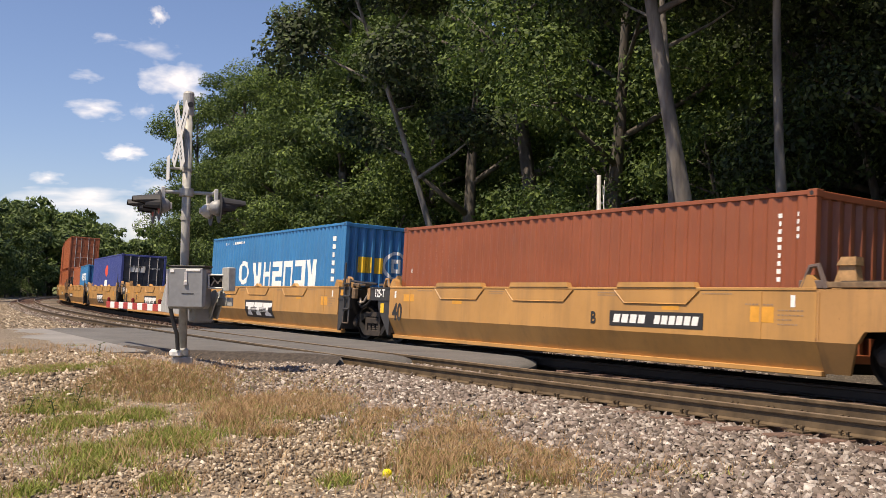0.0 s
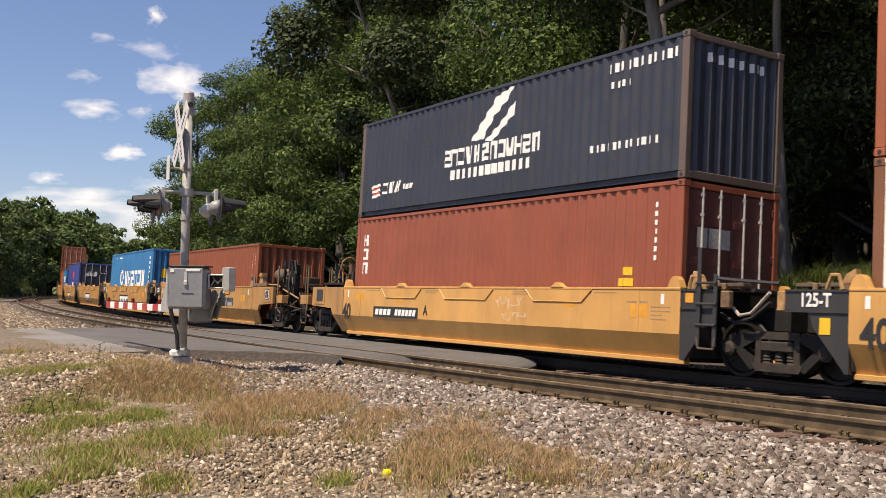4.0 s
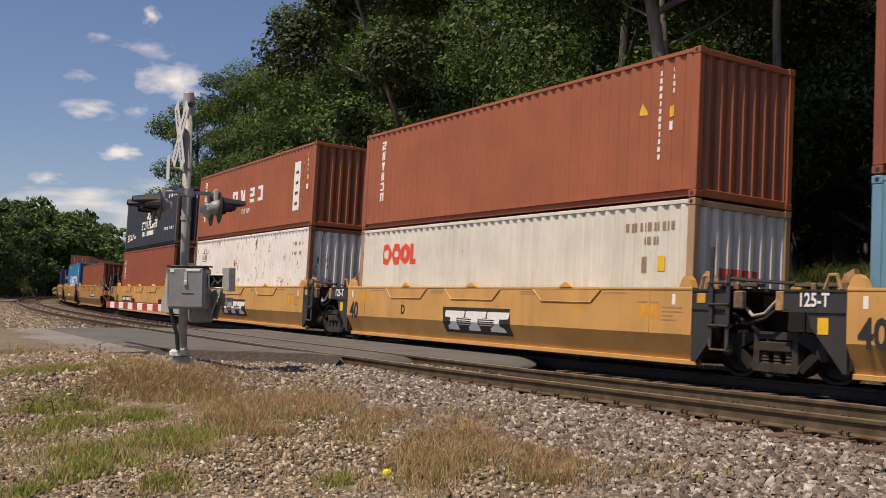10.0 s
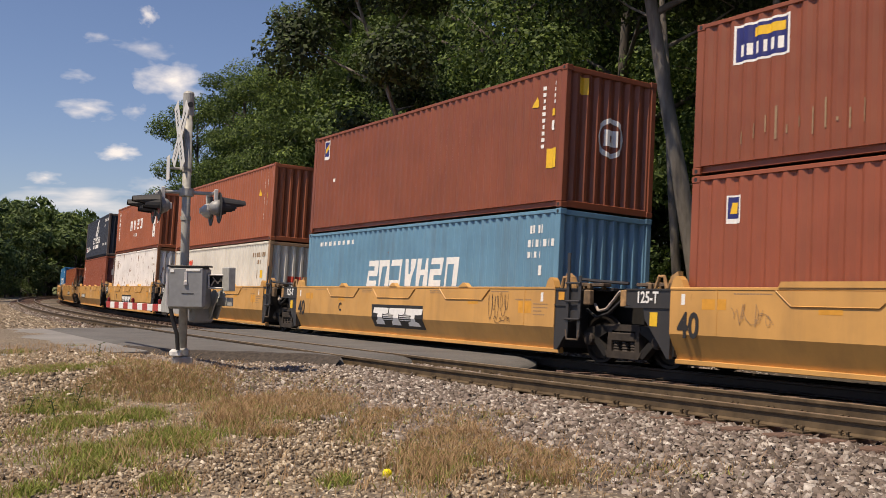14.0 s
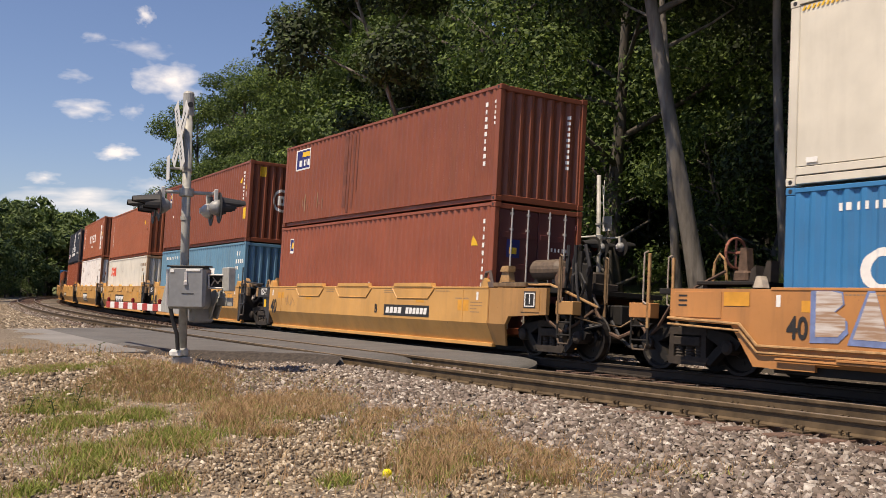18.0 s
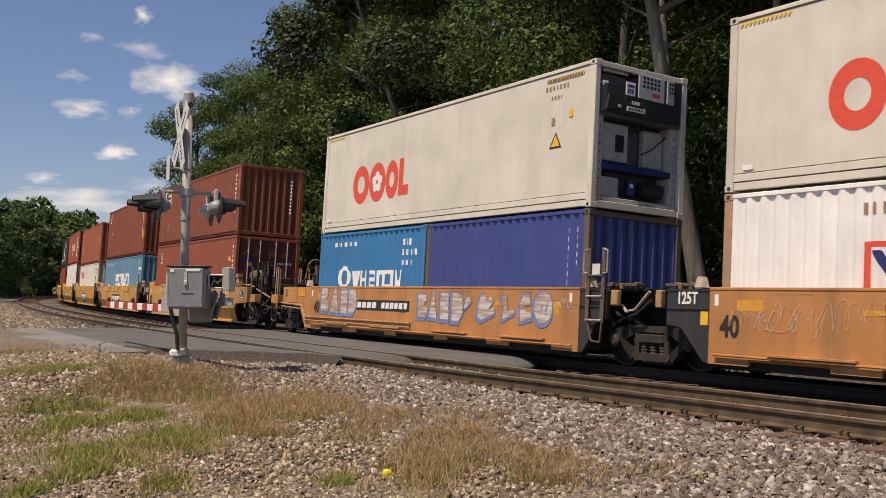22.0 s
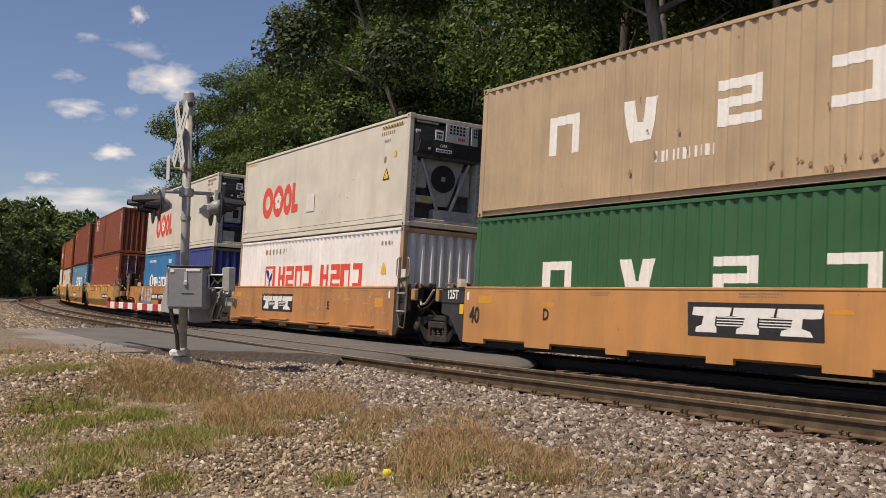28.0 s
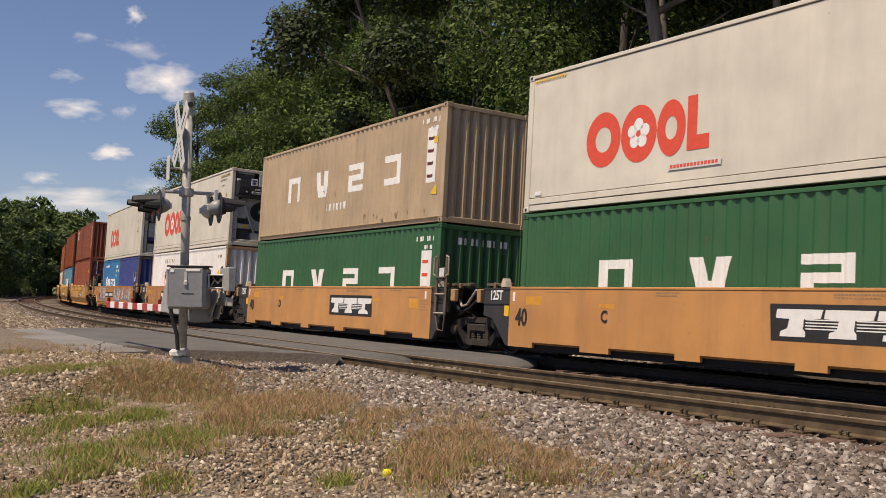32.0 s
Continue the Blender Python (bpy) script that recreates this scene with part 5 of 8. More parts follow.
def slab(name, s0, s1, lat0, lat1, top, material, label, thick=0.2, edge=None, dense=0.8, worn=0.0):
    """A strip of road across the tracks. top: height for each lat; edge: shifts the end of lat1 along s; worn: length of its rounded-off end."""
    ns, nl = max(2, int((s1 - s0) / dense)), max(2, int(abs(lat1 - lat0) / (0.12 if worn else 0.4)))
    stations = [s0 + (s1 - s0) * i / ns for i in range(ns + 1)]
    if worn:
        stations = [s0 + worn * q for q in (0.0, 0.04, 0.10, 0.18, 0.30, 0.45, 0.65)] + [s for s in stations if s > s0 + worn * 0.8]
        ns = len(stations) - 1
    v, f = [], []
    for layer in (0, 1):
        for i, s in enumerate(stations):
            l1 = lat1 + (edge(s) if edge else 0)
            away = 1 - min(1.0, (s - s0) / worn) if worn else 0.0
            drop = thick * 0.9 * away ** 2.5
            round_in = 0.42 * (l1 - lat0) * (1 - math.sqrt(1 - away ** 4))
            for j in range(nl + 1):
                lat = lat0 + round_in + (l1 - lat0 - 2 * round_in) * j / nl
                brink = abs(2 * j / nl - 1) ** 8 * 0.05 if worn else 0.0
                wob = 0.10 * noise.noise(Vector((lat * 1.3, s * 0.01, 2))) if i in (0, ns) else 0
                p = at(s + wob * 1.5, lat)
                v.append((p.x, p.y, top(lat) - (drop + brink if layer == 0 else thick + 0.04)))
    k = (ns + 1) * (nl + 1)
    for i in range(ns):
        for j in range(nl):
            q = i * (nl + 1) + j
            f.append((q, q + 1, q + nl + 2, q + nl + 1))
            f.append((k + q, k + q + nl + 1, k + q + nl + 2, k + q + 1))
    rim = [i * (nl + 1) for i in range(ns + 1)] + [ns * (nl + 1) + j for j in range(1, nl + 1)] + [i * (nl + 1) + nl for i in range(ns - 1, -1, -1)] + list(range(nl - 1, 0, -1))
    for a, b in zip(rim, rim[1:] + rim[:1]):
        f.append((a, b, k + b, k + a))
    m = Mesh().add(v, f)
    return solid(name, m, material, label, "road", kind="structure")


def road_top(lat):
    return float(np.interp(lat, (-12, -7, -2.0, -0.86, -0.63, 0.63, 0.86, 2.2, SPACING - 0.86, SPACING - 0.63, SPACING + 0.63, SPACING + 0.86, 7.5, 10, 14, 30),
                           (0.3, 0.12, -0.02, -0.035, -0.025, 0.03, 0.04, 0.055, 0.095, 0.10, 0.122, 0.126, 0.12, 0.10, 0.03, 0.0)))


ROAD0, ROAD1, NEAR_END = -15.6, 0.6, -14.0


def apron_edge(s):
    return float(np.interp(s, (-14.1, -13.2, -12.3, -11.2, -9.5, 0), (5.22, 5.45, 6.2, 7.2, 7.9, 7.9))) + 0.06 * math.sin(s * 2.1) + 0.03 * math.sin(s * 7.3)


slab("road_apron", NEAR_END, ROAD1, 5.13, 7.0, road_top, NEW_ASPHALT, "dark patched asphalt of the level crossing", edge=lambda s: apron_edge(s) - 7.0, dense=0.25, worn=0.35)
em = Mat("crumbled_tarry_soil", 0.95)
TARRY = em.done(em.mix(em.ramp(em.noise(14, 5), (0.35, 0.0), (0.7, 1.0)), (0.030, 0.024, 0.020), (0.075, 0.060, 0.048)), None, em.noise(40, 4), 0.7, 0.02)
edge_v = []
for i in range(121):
    s = NEAR_END - 0.1 + i * (5.0 / 120)
    for j, (out, drop) in enumerate(((-0.05, 0.0), (0.10, 0.012), (0.24, 0.085), (0.40, 0.16), (0.58, 0.24))):
        p = at(s - out * 0.7, apron_edge(s) + out * 0.75)
        wob = 0.02 * noise.noise(Vector((s * 4, j * 1.7, 3)))
        edge_v.append((p.x + wob, p.y + wob, road_top(apron_edge(s)) + 0.004 - drop + wob * 0.5))
solid("road_shoulder", Mesh().add(edge_v, [(i * 5 + j, i * 5 + j + 1, i * 5 + j + 6, i * 5 + j + 5) for i in range(120) for j in range(4)]), TARRY, "crumbled dark edge of the crossing's asphalt", "road", kind="structure")
slab("road_between_rails", NEAR_END - 0.15, ROAD1, SPACING - 0.64, SPACING + 0.64, road_top, NEW_ASPHALT, "dark asphalt between the rails of the level crossing", worn=0.5)
slab("road_between_tracks", ROAD0 + 0.9, ROAD1, 0.85, SPACING - 0.86, road_top, NEW_ASPHALT, "dark asphalt between the two tracks at the crossing", worn=1.0)
slab("road_in_far_track", ROAD0, ROAD1, -0.63, 0.63, road_top, NEW_ASPHALT, "dark asphalt between the rails of the far track")
slab("road_beyond", -9.0, ROAD1, -9.5, -0.86, road_top, NEW_ASPHALT, "dark asphalt road beyond the tracks")
slab("road_approach", -10.9, ROAD1 + 0.4, 7.9, 40, lambda lat: road_top(lat) - 0.025, OLD_ASPHALT, "light grey worn asphalt road leading to the crossing", edge=None)


def climb(s, lat):
    """The empty track climbs gently away from the crossing."""
    return 0.0054 * max(0.0, -17.5 - max(s, -34.0)) if lat > 2 else 0.0


def rail_mesh(lat, z_top, side, s0, s1, step=1.0):
    sec = [(-0.07, -0.18), (0.07, -0.18), (0.07, -0.168), (0.014, -0.15), (0.011, -0.05), (0.037, -0.038), (0.037, -0.006), (0.030, 0.0), (-0.030, 0.0), (-0.037, -0.006), (-0.037, -0.038), (-0.011, -0.05), (-0.014, -0.15), (-0.07, -0.168)]
    n = int((s1 - s0) / step)
    v, f = [], []
    k = len(sec)
    for i in range(n + 1):
        s = s0 + (s1 - s0) * i / n
        for a, b in sec:
            p = at(s, lat + a)
            v.append((p.x, p.y, z_top + climb(s, lat) + b))
    for i in range(n):
        f += [(i * k + j, i * k + (j + 1) % k, (i + 1) * k + (j + 1) % k, (i + 1) * k + j) for j in range(k)]
    f += [tuple(range(k))[::-1], tuple(range(n * k, n * k + k))]
    d = Mesh().add(v, f).data("rail", side)
    d.materials.append(RAIL_TOP)
    for i, poly in enumerate(d.polygons):
        if abs(poly.normal.z) > 0.8 and poly.center.z > z_top - 0.02:
            poly.material_index = 1
    return d


tie_box = Mesh().box(-0.115, 0.115, -1.3, 1.3, -0.16, 0.0, 0.012).data("tie", TIE)
plate_mesh = Mesh().box(-0.10, 0.10, -0.18, 0.18, 0.0, 0.022, 0.004)
for a, b in ((0.05, 0.10), (-0.05, -0.10), (0.05, -0.10), (-0.06, 0.14)):
    plate_mesh.box(a - 0.012, a + 0.012, b - 0.012, b + 0.012, 0.02, 0.065).box(a - 0.02, a + 0.02, b - 0.02, b + 0.02, 0.06, 0.075)
plate_data = plate_mesh.data("tie_plate", RAIL)


def frame_at(s, lat, z, roll=0.0):
    p = at(s, lat, z)
    return pose(p.x, p.y, p.z, 0, 0, math.degrees(on_line(s)[2])) @ pose(0, 0, 0, math.degrees(roll))


def track(lat, z, cant, label, detailed):
    t = thing("railway_track", label, "railway track", "the two tracks")
    for k in (1, -1):
        part("rail", rail_mesh(lat + k * 0.755, z + k * 0.755 * math.sin(cant), RAIL if detailed else SHADE_RAIL, -60, 190), RAIL, t, "rust-brown steel rail with a worn bright head")
    rnd = random.Random(4)
    s, far = -34.0, Mesh()
    while s < 188:
        hidden = (NEAR_END + 0.1 if detailed else ROAD0 + 0.3) < s < ROAD1 - 0.3
        if not hidden:
            m = frame_at(s + rnd.uniform(-0.03, 0.03), lat + rnd.uniform(-0.04, 0.04), z + climb(s, lat) - 0.202, cant) @ pose(0, 0, 0, 0, 0, rnd.uniform(-1.2, 1.2))
            if detailed and s < 40:
                o = part("tie", tie_box, TIE, t, m=m)
                if s < 10:
                    for k in (1, -1):
                        part("tie_plate", plate_data, RAIL, o, m=pose(0, k * 0.755, 0.0))
            else:
                b = Mesh().box(-0.115, 0.115, -1.3, 1.3, -0.16, 0.0)
                far.add([m @ Vector(q) for q in b.v], b.f)
        s += 0.53
    tagged(part("distant_tie", far, TIE, t), kind="stuff")
    return t


track(0.0, 0.0, CANT, "railway track of rusty steel rails on wooden ties under the train", False)
track(SPACING, NEAR_Z, NEAR_CANT, "empty railway track of rusty steel rails on wooden ties", True)


# ---------------------------------------------------------------- trees
def tree_meshes(seed, height, spread_r, base, leaves, leaf, lean=0.0, wander=0.09, thick=1.0, limbs=11, upright=0.75, far=False, bark=None):
    """A trunk with limbs, and a crown of many small leaves in uneven clumps."""
    r = random.Random(seed)
    n = np.random.default_rng(seed)
    wood = Mesh()
    pts, p = [], Vector((0, 0, -0.6))
    r0 = (0.013 * height + 0.05) * thick
    steps = 8
    d = Vector((lean, r.uniform(-0.05, 0.05), 1)).normalized()
    for i in range(steps + 1):
        pts.append(p.copy())
        d = (d + Vector((r.uniform(-wander, wander), r.uniform(-wander, wander), 0.06 * wander / 0.09))).normalized()
        p = p + d * (height * 0.86 / steps)
    rings, sides = (steps, 7) if far else (steps * 3, 12)
    v, f = [], []
    for i in range(rings + 1):
        q = i * steps / rings
        k = min(int(q), steps - 1)
        c = pts[k].lerp(pts[k + 1], q - k)
        rad = r0 * (1 - q / steps) ** 0.8 + 0.02 + r0 * 0.5 * math.exp(-max(0.0, c.z) / 0.5)
        for j in range(sides):
            an = 2 * math.pi * j / sides
            rj = rad * (1 + 0.05 * math.sin(3 * an + i * 0.35) + 0.03 * r.uniform(-1, 1))
            v.append((c.x + rj * math.cos(an), c.y + rj * math.sin(an), c.z))
    for i in range(rings):
        f += [(i * sides + j, i * sides + (j + 1) % sides, (i + 1) * sides + (j + 1) % sides, (i + 1) * sides + j) for j in range(sides)]
    wood.add(v, f)
    clumps = []
    for i in range(limbs):
        f = base + (0.97 - base) * (i + r.random() * 0.7) / limbs
        k = f * steps * 0.999
        a = pts[int(k)].lerp(pts[int(k) + 1], k % 1)
        an = i * 2.4 + r.uniform(-0.4, 0.4)
        reach = spread_r * (1 - 0.62 * abs((f - base) / (1 - base) - 0.25)) * r.uniform(0.7, 1.1)
        rise = reach * r.uniform(0.25, 0.75)
        b = a + Vector((math.cos(an) * reach * 0.55, math.sin(an) * reach * 0.55, rise * 0.5))
        c = a + Vector((math.cos(an) * reach, math.sin(an) * reach, rise))
        rr = r0 * (1 - f) ** 0.7 * 0.5 + 0.025
        wood.tube(a, b, rr, 4 if far else 6, rr * 0.6)
        if not far:
            wood.tube(b, c, rr * 0.6, 6, 0.012)
        for q in range(3):
            t = r.uniform(0.35, 1.0)
            e = b.lerp(c, t)
            g = e + Vector((r.uniform(-1, 1), r.uniform(-1, 1), r.uniform(-0.2, 0.9))) * reach * 0.38
            if not far:
                wood.tube(e, g, rr * 0.32, 5, 0.008)
            clumps.append((g, reach * r.uniform(0.22, 0.42)))
        clumps.append((c, reach * r.uniform(0.28, 0.45)))
    clumps.append((pts[-1], spread_r * 0.35))
    centres = np.array([tuple(c[0]) for c in clumps])
    radii = np.array([c[1] for c in clumps])
    pick = n.choice(len(clumps), leaves, p=radii ** 2 / (radii ** 2).sum())
    u = n.normal(size=(leaves, 3))
    u /= np.linalg.norm(u, axis=1)[:, None]
    dist = radii[pick] * n.uniform(0.35, 1.15, leaves) ** 0.6
    pos = centres[pick] + u * dist[:, None] * np.array([1.15, 1.15, upright])
    faces = u * 0.9 + np.array([0, 0, 0.45]) + n.normal(size=(leaves, 3)) * 0.5
    ax = np.cross(faces, n.normal(size=(leaves, 3)))
    ax /= np.linalg.norm(ax, axis=1)[:, None] + 1e-9
    bx = np.cross(ax, faces)
    bx /= np.linalg.norm(bx, axis=1)[:, None] + 1e-9
    ln = leaf * n.uniform(0.6, 1.3, leaves)[:, None]
    corners = [pos - ax * ln * 0.5 + bx * ln * 0.34, pos + ax * ln * 0.72, pos - ax * ln * 0.5 - bx * ln * 0.34] if far else [pos - ax * ln * 0.5, pos + bx * ln * 0.34, pos + ax * ln * 0.62, pos - bx * ln * 0.34]
    size = len(corners)
    v = np.stack(corners, 1).reshape(-1, 3)
    crown = bpy.data.meshes.new("crown")
    crown.vertices.add(len(v))
    crown.vertices.foreach_set("co", v.astype(np.float32).ravel())
    crown.loops.add(leaves * size)
    crown.loops.foreach_set("vertex_index", np.arange(leaves * size, dtype=np.int32))
    crown.polygons.add(leaves)
    crown.polygons.foreach_set("loop_start", np.arange(0, leaves * size, size, dtype=np.int32))
    crown.update()
    return wood.data("trunk", bark or BARK, True), crown


def tree(meshes, leaf_material, m, label, group):
    t = thing("tree", label, "tree", group, m=m)
    wood, crown = meshes
    part("trunk", wood, BARK, t)
    if not crown.materials:
        crown.materials.append(leaf_material)
    o = part("crown", crown, leaf_material, t)
    o.material_slots[0].link = "OBJECT"
    o.material_slots[0].material = leaf_material
    return t


NEAR_KINDS = [tree_meshes(11 + i, h, w, b, 18000, 0.19, l) for i, (h, w, b, l) in enumerate(((21, 5.2, 0.16, 0.05), (24, 5.8, 0.20, -0.08), (19, 4.6, 0.12, 0.02), (22, 5.0, 0.15, 0.0), (25, 6.0, 0.24, 0.1)))]
SECOND_KINDS = [tree_meshes(21 + i, h, w, b, 19000, 0.205, l, far=True) for i, (h, w, b, l) in enumerate(((21, 5.2, 0.16, 0.05), (24, 5.8, 0.20, -0.08), (22, 5.0, 0.15, 0.0)))]
BACK_KINDS = [tree_meshes(31 + i, h, w, b, 4200, 0.55, far=True) for i, (h, w, b) in enumerate(((21, 5.8, 0.12), (25, 6.2, 0.15), (20, 5.0, 0.10)))]
DEEP_KINDS = [tree_meshes(55 + i, h, w, b, 1500, 0.27, far=True) for i, (h, w, b) in enumerate(((6.0, 2.4, 0.08), (8.0, 2.8, 0.10)))]
UNDER_KINDS = [tree_meshes(51 + i, h, w, b, 4200, 0.165, far=True) for i, (h, w, b) in enumerate(((6.0, 2.4, 0.08), (8.0, 2.8, 0.10)))]
EDGE_KINDS = [tree_meshes(61 + i, 20, 3.6, 0.08, 38000, 0.16, limbs=26, upright=0.8, far=True) for i in range(2)]
FAR_KINDS = [tree_meshes(71 + i, h, w, b, 2300, 0.80, far=True) for i, (h, w, b) in enumerate(((15, 5.0, 0.06), (17, 5.5, 0.08), (13, 4.6, 0.05)))]

FAR_FINE = [tree_meshes(81 + i, h, w, b, 4300, 0.50, far=True) for i, (h, w, b) in enumerate(((15, 5.0, 0.06), (17, 5.5, 0.08), (13, 4.6, 0.05)))]


def room(p, z):
    """How tall a tree may grow: the wood gets lower towards its end at the curve."""
    if p.y < 20 or p.x > 0:
        return 99.0
    way = (p.x + (-4.6 if p.x / p.y > -0.28 else 4.0)) / p.y
    rise = float(np.interp(way, (-0.46, -0.40, -0.354, -0.32, -0.297, -0.289, -0.274, -0.263, -0.246, -0.218, -0.19, -0.167, -0.152, -0.144), (0.108, 0.102, 0.090, 0.068, 0.045, 0.08, 0.16, 0.20, 0.22, 0.222, 0.243, 0.255, 0.285, 0.5)))
    return max(3.0, rise * p.y + EYE.z - z)


def plant(kinds, material, s, lat, rnd, label, group, size=(0.88, 1.12), join=""):
    p = at(s, lat)
    z = float(ground_z([s], [lat])[0])
    k = rnd.uniform(*size)
    i = rnd.randrange(len(kinds))
    tall = max(v.co.z for v in kinds[i][0].vertices) + 1.5
    k = min(k, room(p, z) / tall)
    m = pose(p.x, p.y, z, 0, 0, rnd.uniform(0, 360)) @ Matrix.Diagonal((k, k, k, 1))
    if join:
        JOINED[join].append((kinds[i], m))
        return None
    return tree(kinds[i], material, m, label, group)


JOINED = {"deep_woods": [], "deep_thicket": [], "distant_woods": [], "distant_shrubbery": []}


def joined_woods(name, label, material, members):
    """Woods too far or too dense to tell tree from tree: one mesh of trunks and leaves."""
    verts, loops, starts, mats, nv, nl = [], [], [], [], 0, 0
    for meshes, m in members:
        r = np.array(m.to_3x3())
        for slot, d in enumerate(meshes):
            v = np.empty(len(d.vertices) * 3)
            d.vertices.foreach_get("co", v)
            li = np.empty(len(d.loops), np.int32)
            d.loops.foreach_get("vertex_index", li)
            ls = np.empty(len(d.polygons), np.int32)
            d.polygons.foreach_get("loop_start", ls)
            verts.append(v.reshape(-1, 3) @ r.T + np.array(m.translation))
            loops.append(li + nv)
            starts.append(ls + nl)
            mats.append(np.full(len(ls), slot, np.int32))
            nv, nl = nv + len(v) // 3, nl + len(li)
    d = bpy.data.meshes.new(name)
    d.vertices.add(nv)
    d.vertices.foreach_set("co", np.concatenate(verts).astype(np.float32).ravel())
    d.loops.add(nl)
    d.loops.foreach_set("vertex_index", np.concatenate(loops))
    starts = np.concatenate(starts)
    d.polygons.add(len(starts))
    d.polygons.foreach_set("loop_start", starts)
    d.materials.append(BARK)
    d.materials.append(material)
    d.polygons.foreach_set("material_index", np.concatenate(mats))
    d.update()
    return tagged(new(name, d), label, "woods", kind="stuff")


rnd = random.Random(21)
# the pale leaning trunks that stand in front of the woods
LEADERS = []
for i, (x, y, height, lean, base, thick, crown_r) in enumerate(((7.25, 27.2, 23, -0.16, 0.46, 0.72, 5.5), (6.75, 28.4, 20, -0.02, 0.5, 0.42, 4.0), (9.55, 27.6, 21, -0.06, 0.5, 0.46, 4.5), (0.85, 33.5, 19, -0.30, 0.36, 0.42, 3.0))):
    gs, gl = line_coords([x], [y])
    LEADERS.append((x, y))
    tree(tree_meshes(90 + i, height, crown_r, base, 20000, 0.17, lean, 0.035, thick, bark=PALE_BARK), LEAF, pose(x, y, float(ground_z(gs, gl)[0])), "tall tree with a pale leaning trunk at the wood's edge", "trees along the railway")


# the dense trees that close the wood towards the curve
for i, (x, y, height) in enumerate(((-19.6, 79, 13.0), (-18.2, 76, 18.5), (-15.2, 72, 17.5), (-13.2, 68, 19.0), (-10.6, 63, 18.5), (-8.2, 58, 21.0), (-16.5, 80, 19.0), (-5.6, 54, 21.5))):
    gs, gl = line_coords([x], [y])
    k = height / 20
    tree(EDGE_KINDS[i % 2], LEAF_B, pose(x, y, float(ground_z(gs, gl)[0]) - 0.2, 0, 0, 47 * i) @ Matrix.Diagonal((k, k, k, 1)), "dense leafy tree at the end of the woods", "trees along the railway")


def in_view_of_leaders(s, lat):
    p = at(s, lat)
    return p.y > 1 and any(abs(p.x / p.y - x / y) < 0.055 for x, y in LEADERS[:3])


s = -42.0
while s < 53:
    lat = -10.5 - rnd.uniform(0, 3.0)
    if in_view_of_leaders(s, lat):
        lat = -17.5
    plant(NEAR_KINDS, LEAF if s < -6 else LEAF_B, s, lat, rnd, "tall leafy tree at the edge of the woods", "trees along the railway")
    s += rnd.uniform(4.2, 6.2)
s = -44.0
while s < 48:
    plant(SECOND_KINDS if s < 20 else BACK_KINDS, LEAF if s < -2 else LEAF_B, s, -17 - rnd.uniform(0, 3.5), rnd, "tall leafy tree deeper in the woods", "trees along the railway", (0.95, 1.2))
    s += rnd.uniform(5, 7)
for depth in (-26, -36, -48):
    s = -48.0
    while s < 42:
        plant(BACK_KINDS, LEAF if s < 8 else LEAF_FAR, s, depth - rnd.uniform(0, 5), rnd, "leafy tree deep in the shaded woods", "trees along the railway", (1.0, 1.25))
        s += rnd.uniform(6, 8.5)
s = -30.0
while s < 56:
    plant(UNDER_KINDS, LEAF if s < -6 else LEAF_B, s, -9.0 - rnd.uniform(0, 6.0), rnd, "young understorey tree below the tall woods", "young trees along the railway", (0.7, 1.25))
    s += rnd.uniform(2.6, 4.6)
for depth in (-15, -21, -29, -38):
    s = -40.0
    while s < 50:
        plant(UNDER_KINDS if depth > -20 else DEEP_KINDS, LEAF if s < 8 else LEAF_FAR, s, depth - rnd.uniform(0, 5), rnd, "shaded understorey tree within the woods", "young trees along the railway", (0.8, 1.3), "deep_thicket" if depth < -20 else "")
        s += rnd.uniform(3.6, 5.6)
s = -70.0
while s < 62:
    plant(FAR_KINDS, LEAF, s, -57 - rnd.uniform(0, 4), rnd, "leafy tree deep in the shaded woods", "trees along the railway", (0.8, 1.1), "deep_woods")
    s += rnd.uniform(3.6, 5.0)
for row_i in range(5):
    s = 62.0 + row_i * 4
    while s < 215:
        plant(FAR_FINE if row_i < 2 and s < 150 else FAR_KINDS, LEAF_FAR, s, 13 + row_i * 7 + rnd.uniform(0, 5), rnd, "leafy tree of the woods beyond the curve", "woods beyond the curve", (0.95, 1.25), "" if row_i < 2 and s < 150 else "distant_woods")
        s += rnd.uniform(6, 8.5)
s = 58.0
while s < 150:
    plant(DEEP_KINDS, LEAF_FAR, s, 10.5 + rnd.uniform(0, 3.0), rnd, "leafy shrub along the woods beyond the curve", "shrubs beyond the curve", (0.4, 0.75), "distant_shrubbery")
    s += rnd.uniform(1.8, 3.2)
for i in range(46):
    a = radians(90 + 16.8 + 17 * i / 45 + rnd.uniform(-0.3, 0.3))
    d = 240 + rnd.uniform(0, 50)
    k = rnd.uniform(0.9, 1.1) * float(np.interp(i, (0, 4, 8, 12), (0.64, 0.92, 1.22, 1.38)))
    JOINED["distant_woods"].append((FAR_KINDS[i % 3], pose(d * math.cos(a), d * math.sin(a), -0.5, 0, 0, rnd.uniform(0, 360)) @ Matrix.Diagonal((k, k, k, 1))))
joined_woods("deep_woods", "dark leafy woods deep behind the railway", LEAF, JOINED["deep_woods"])
joined_woods("deep_thicket", "shaded leafy thicket within the woods", LEAF, JOINED["deep_thicket"])
joined_woods("distant_woods", "distant green woods along the skyline beyond the curve", LEAF_FAR, JOINED["distant_woods"])
joined_woods("distant_shrubbery", "low green shrubs along the woods beyond the curve", LEAF_FAR, JOINED["distant_shrubbery"])


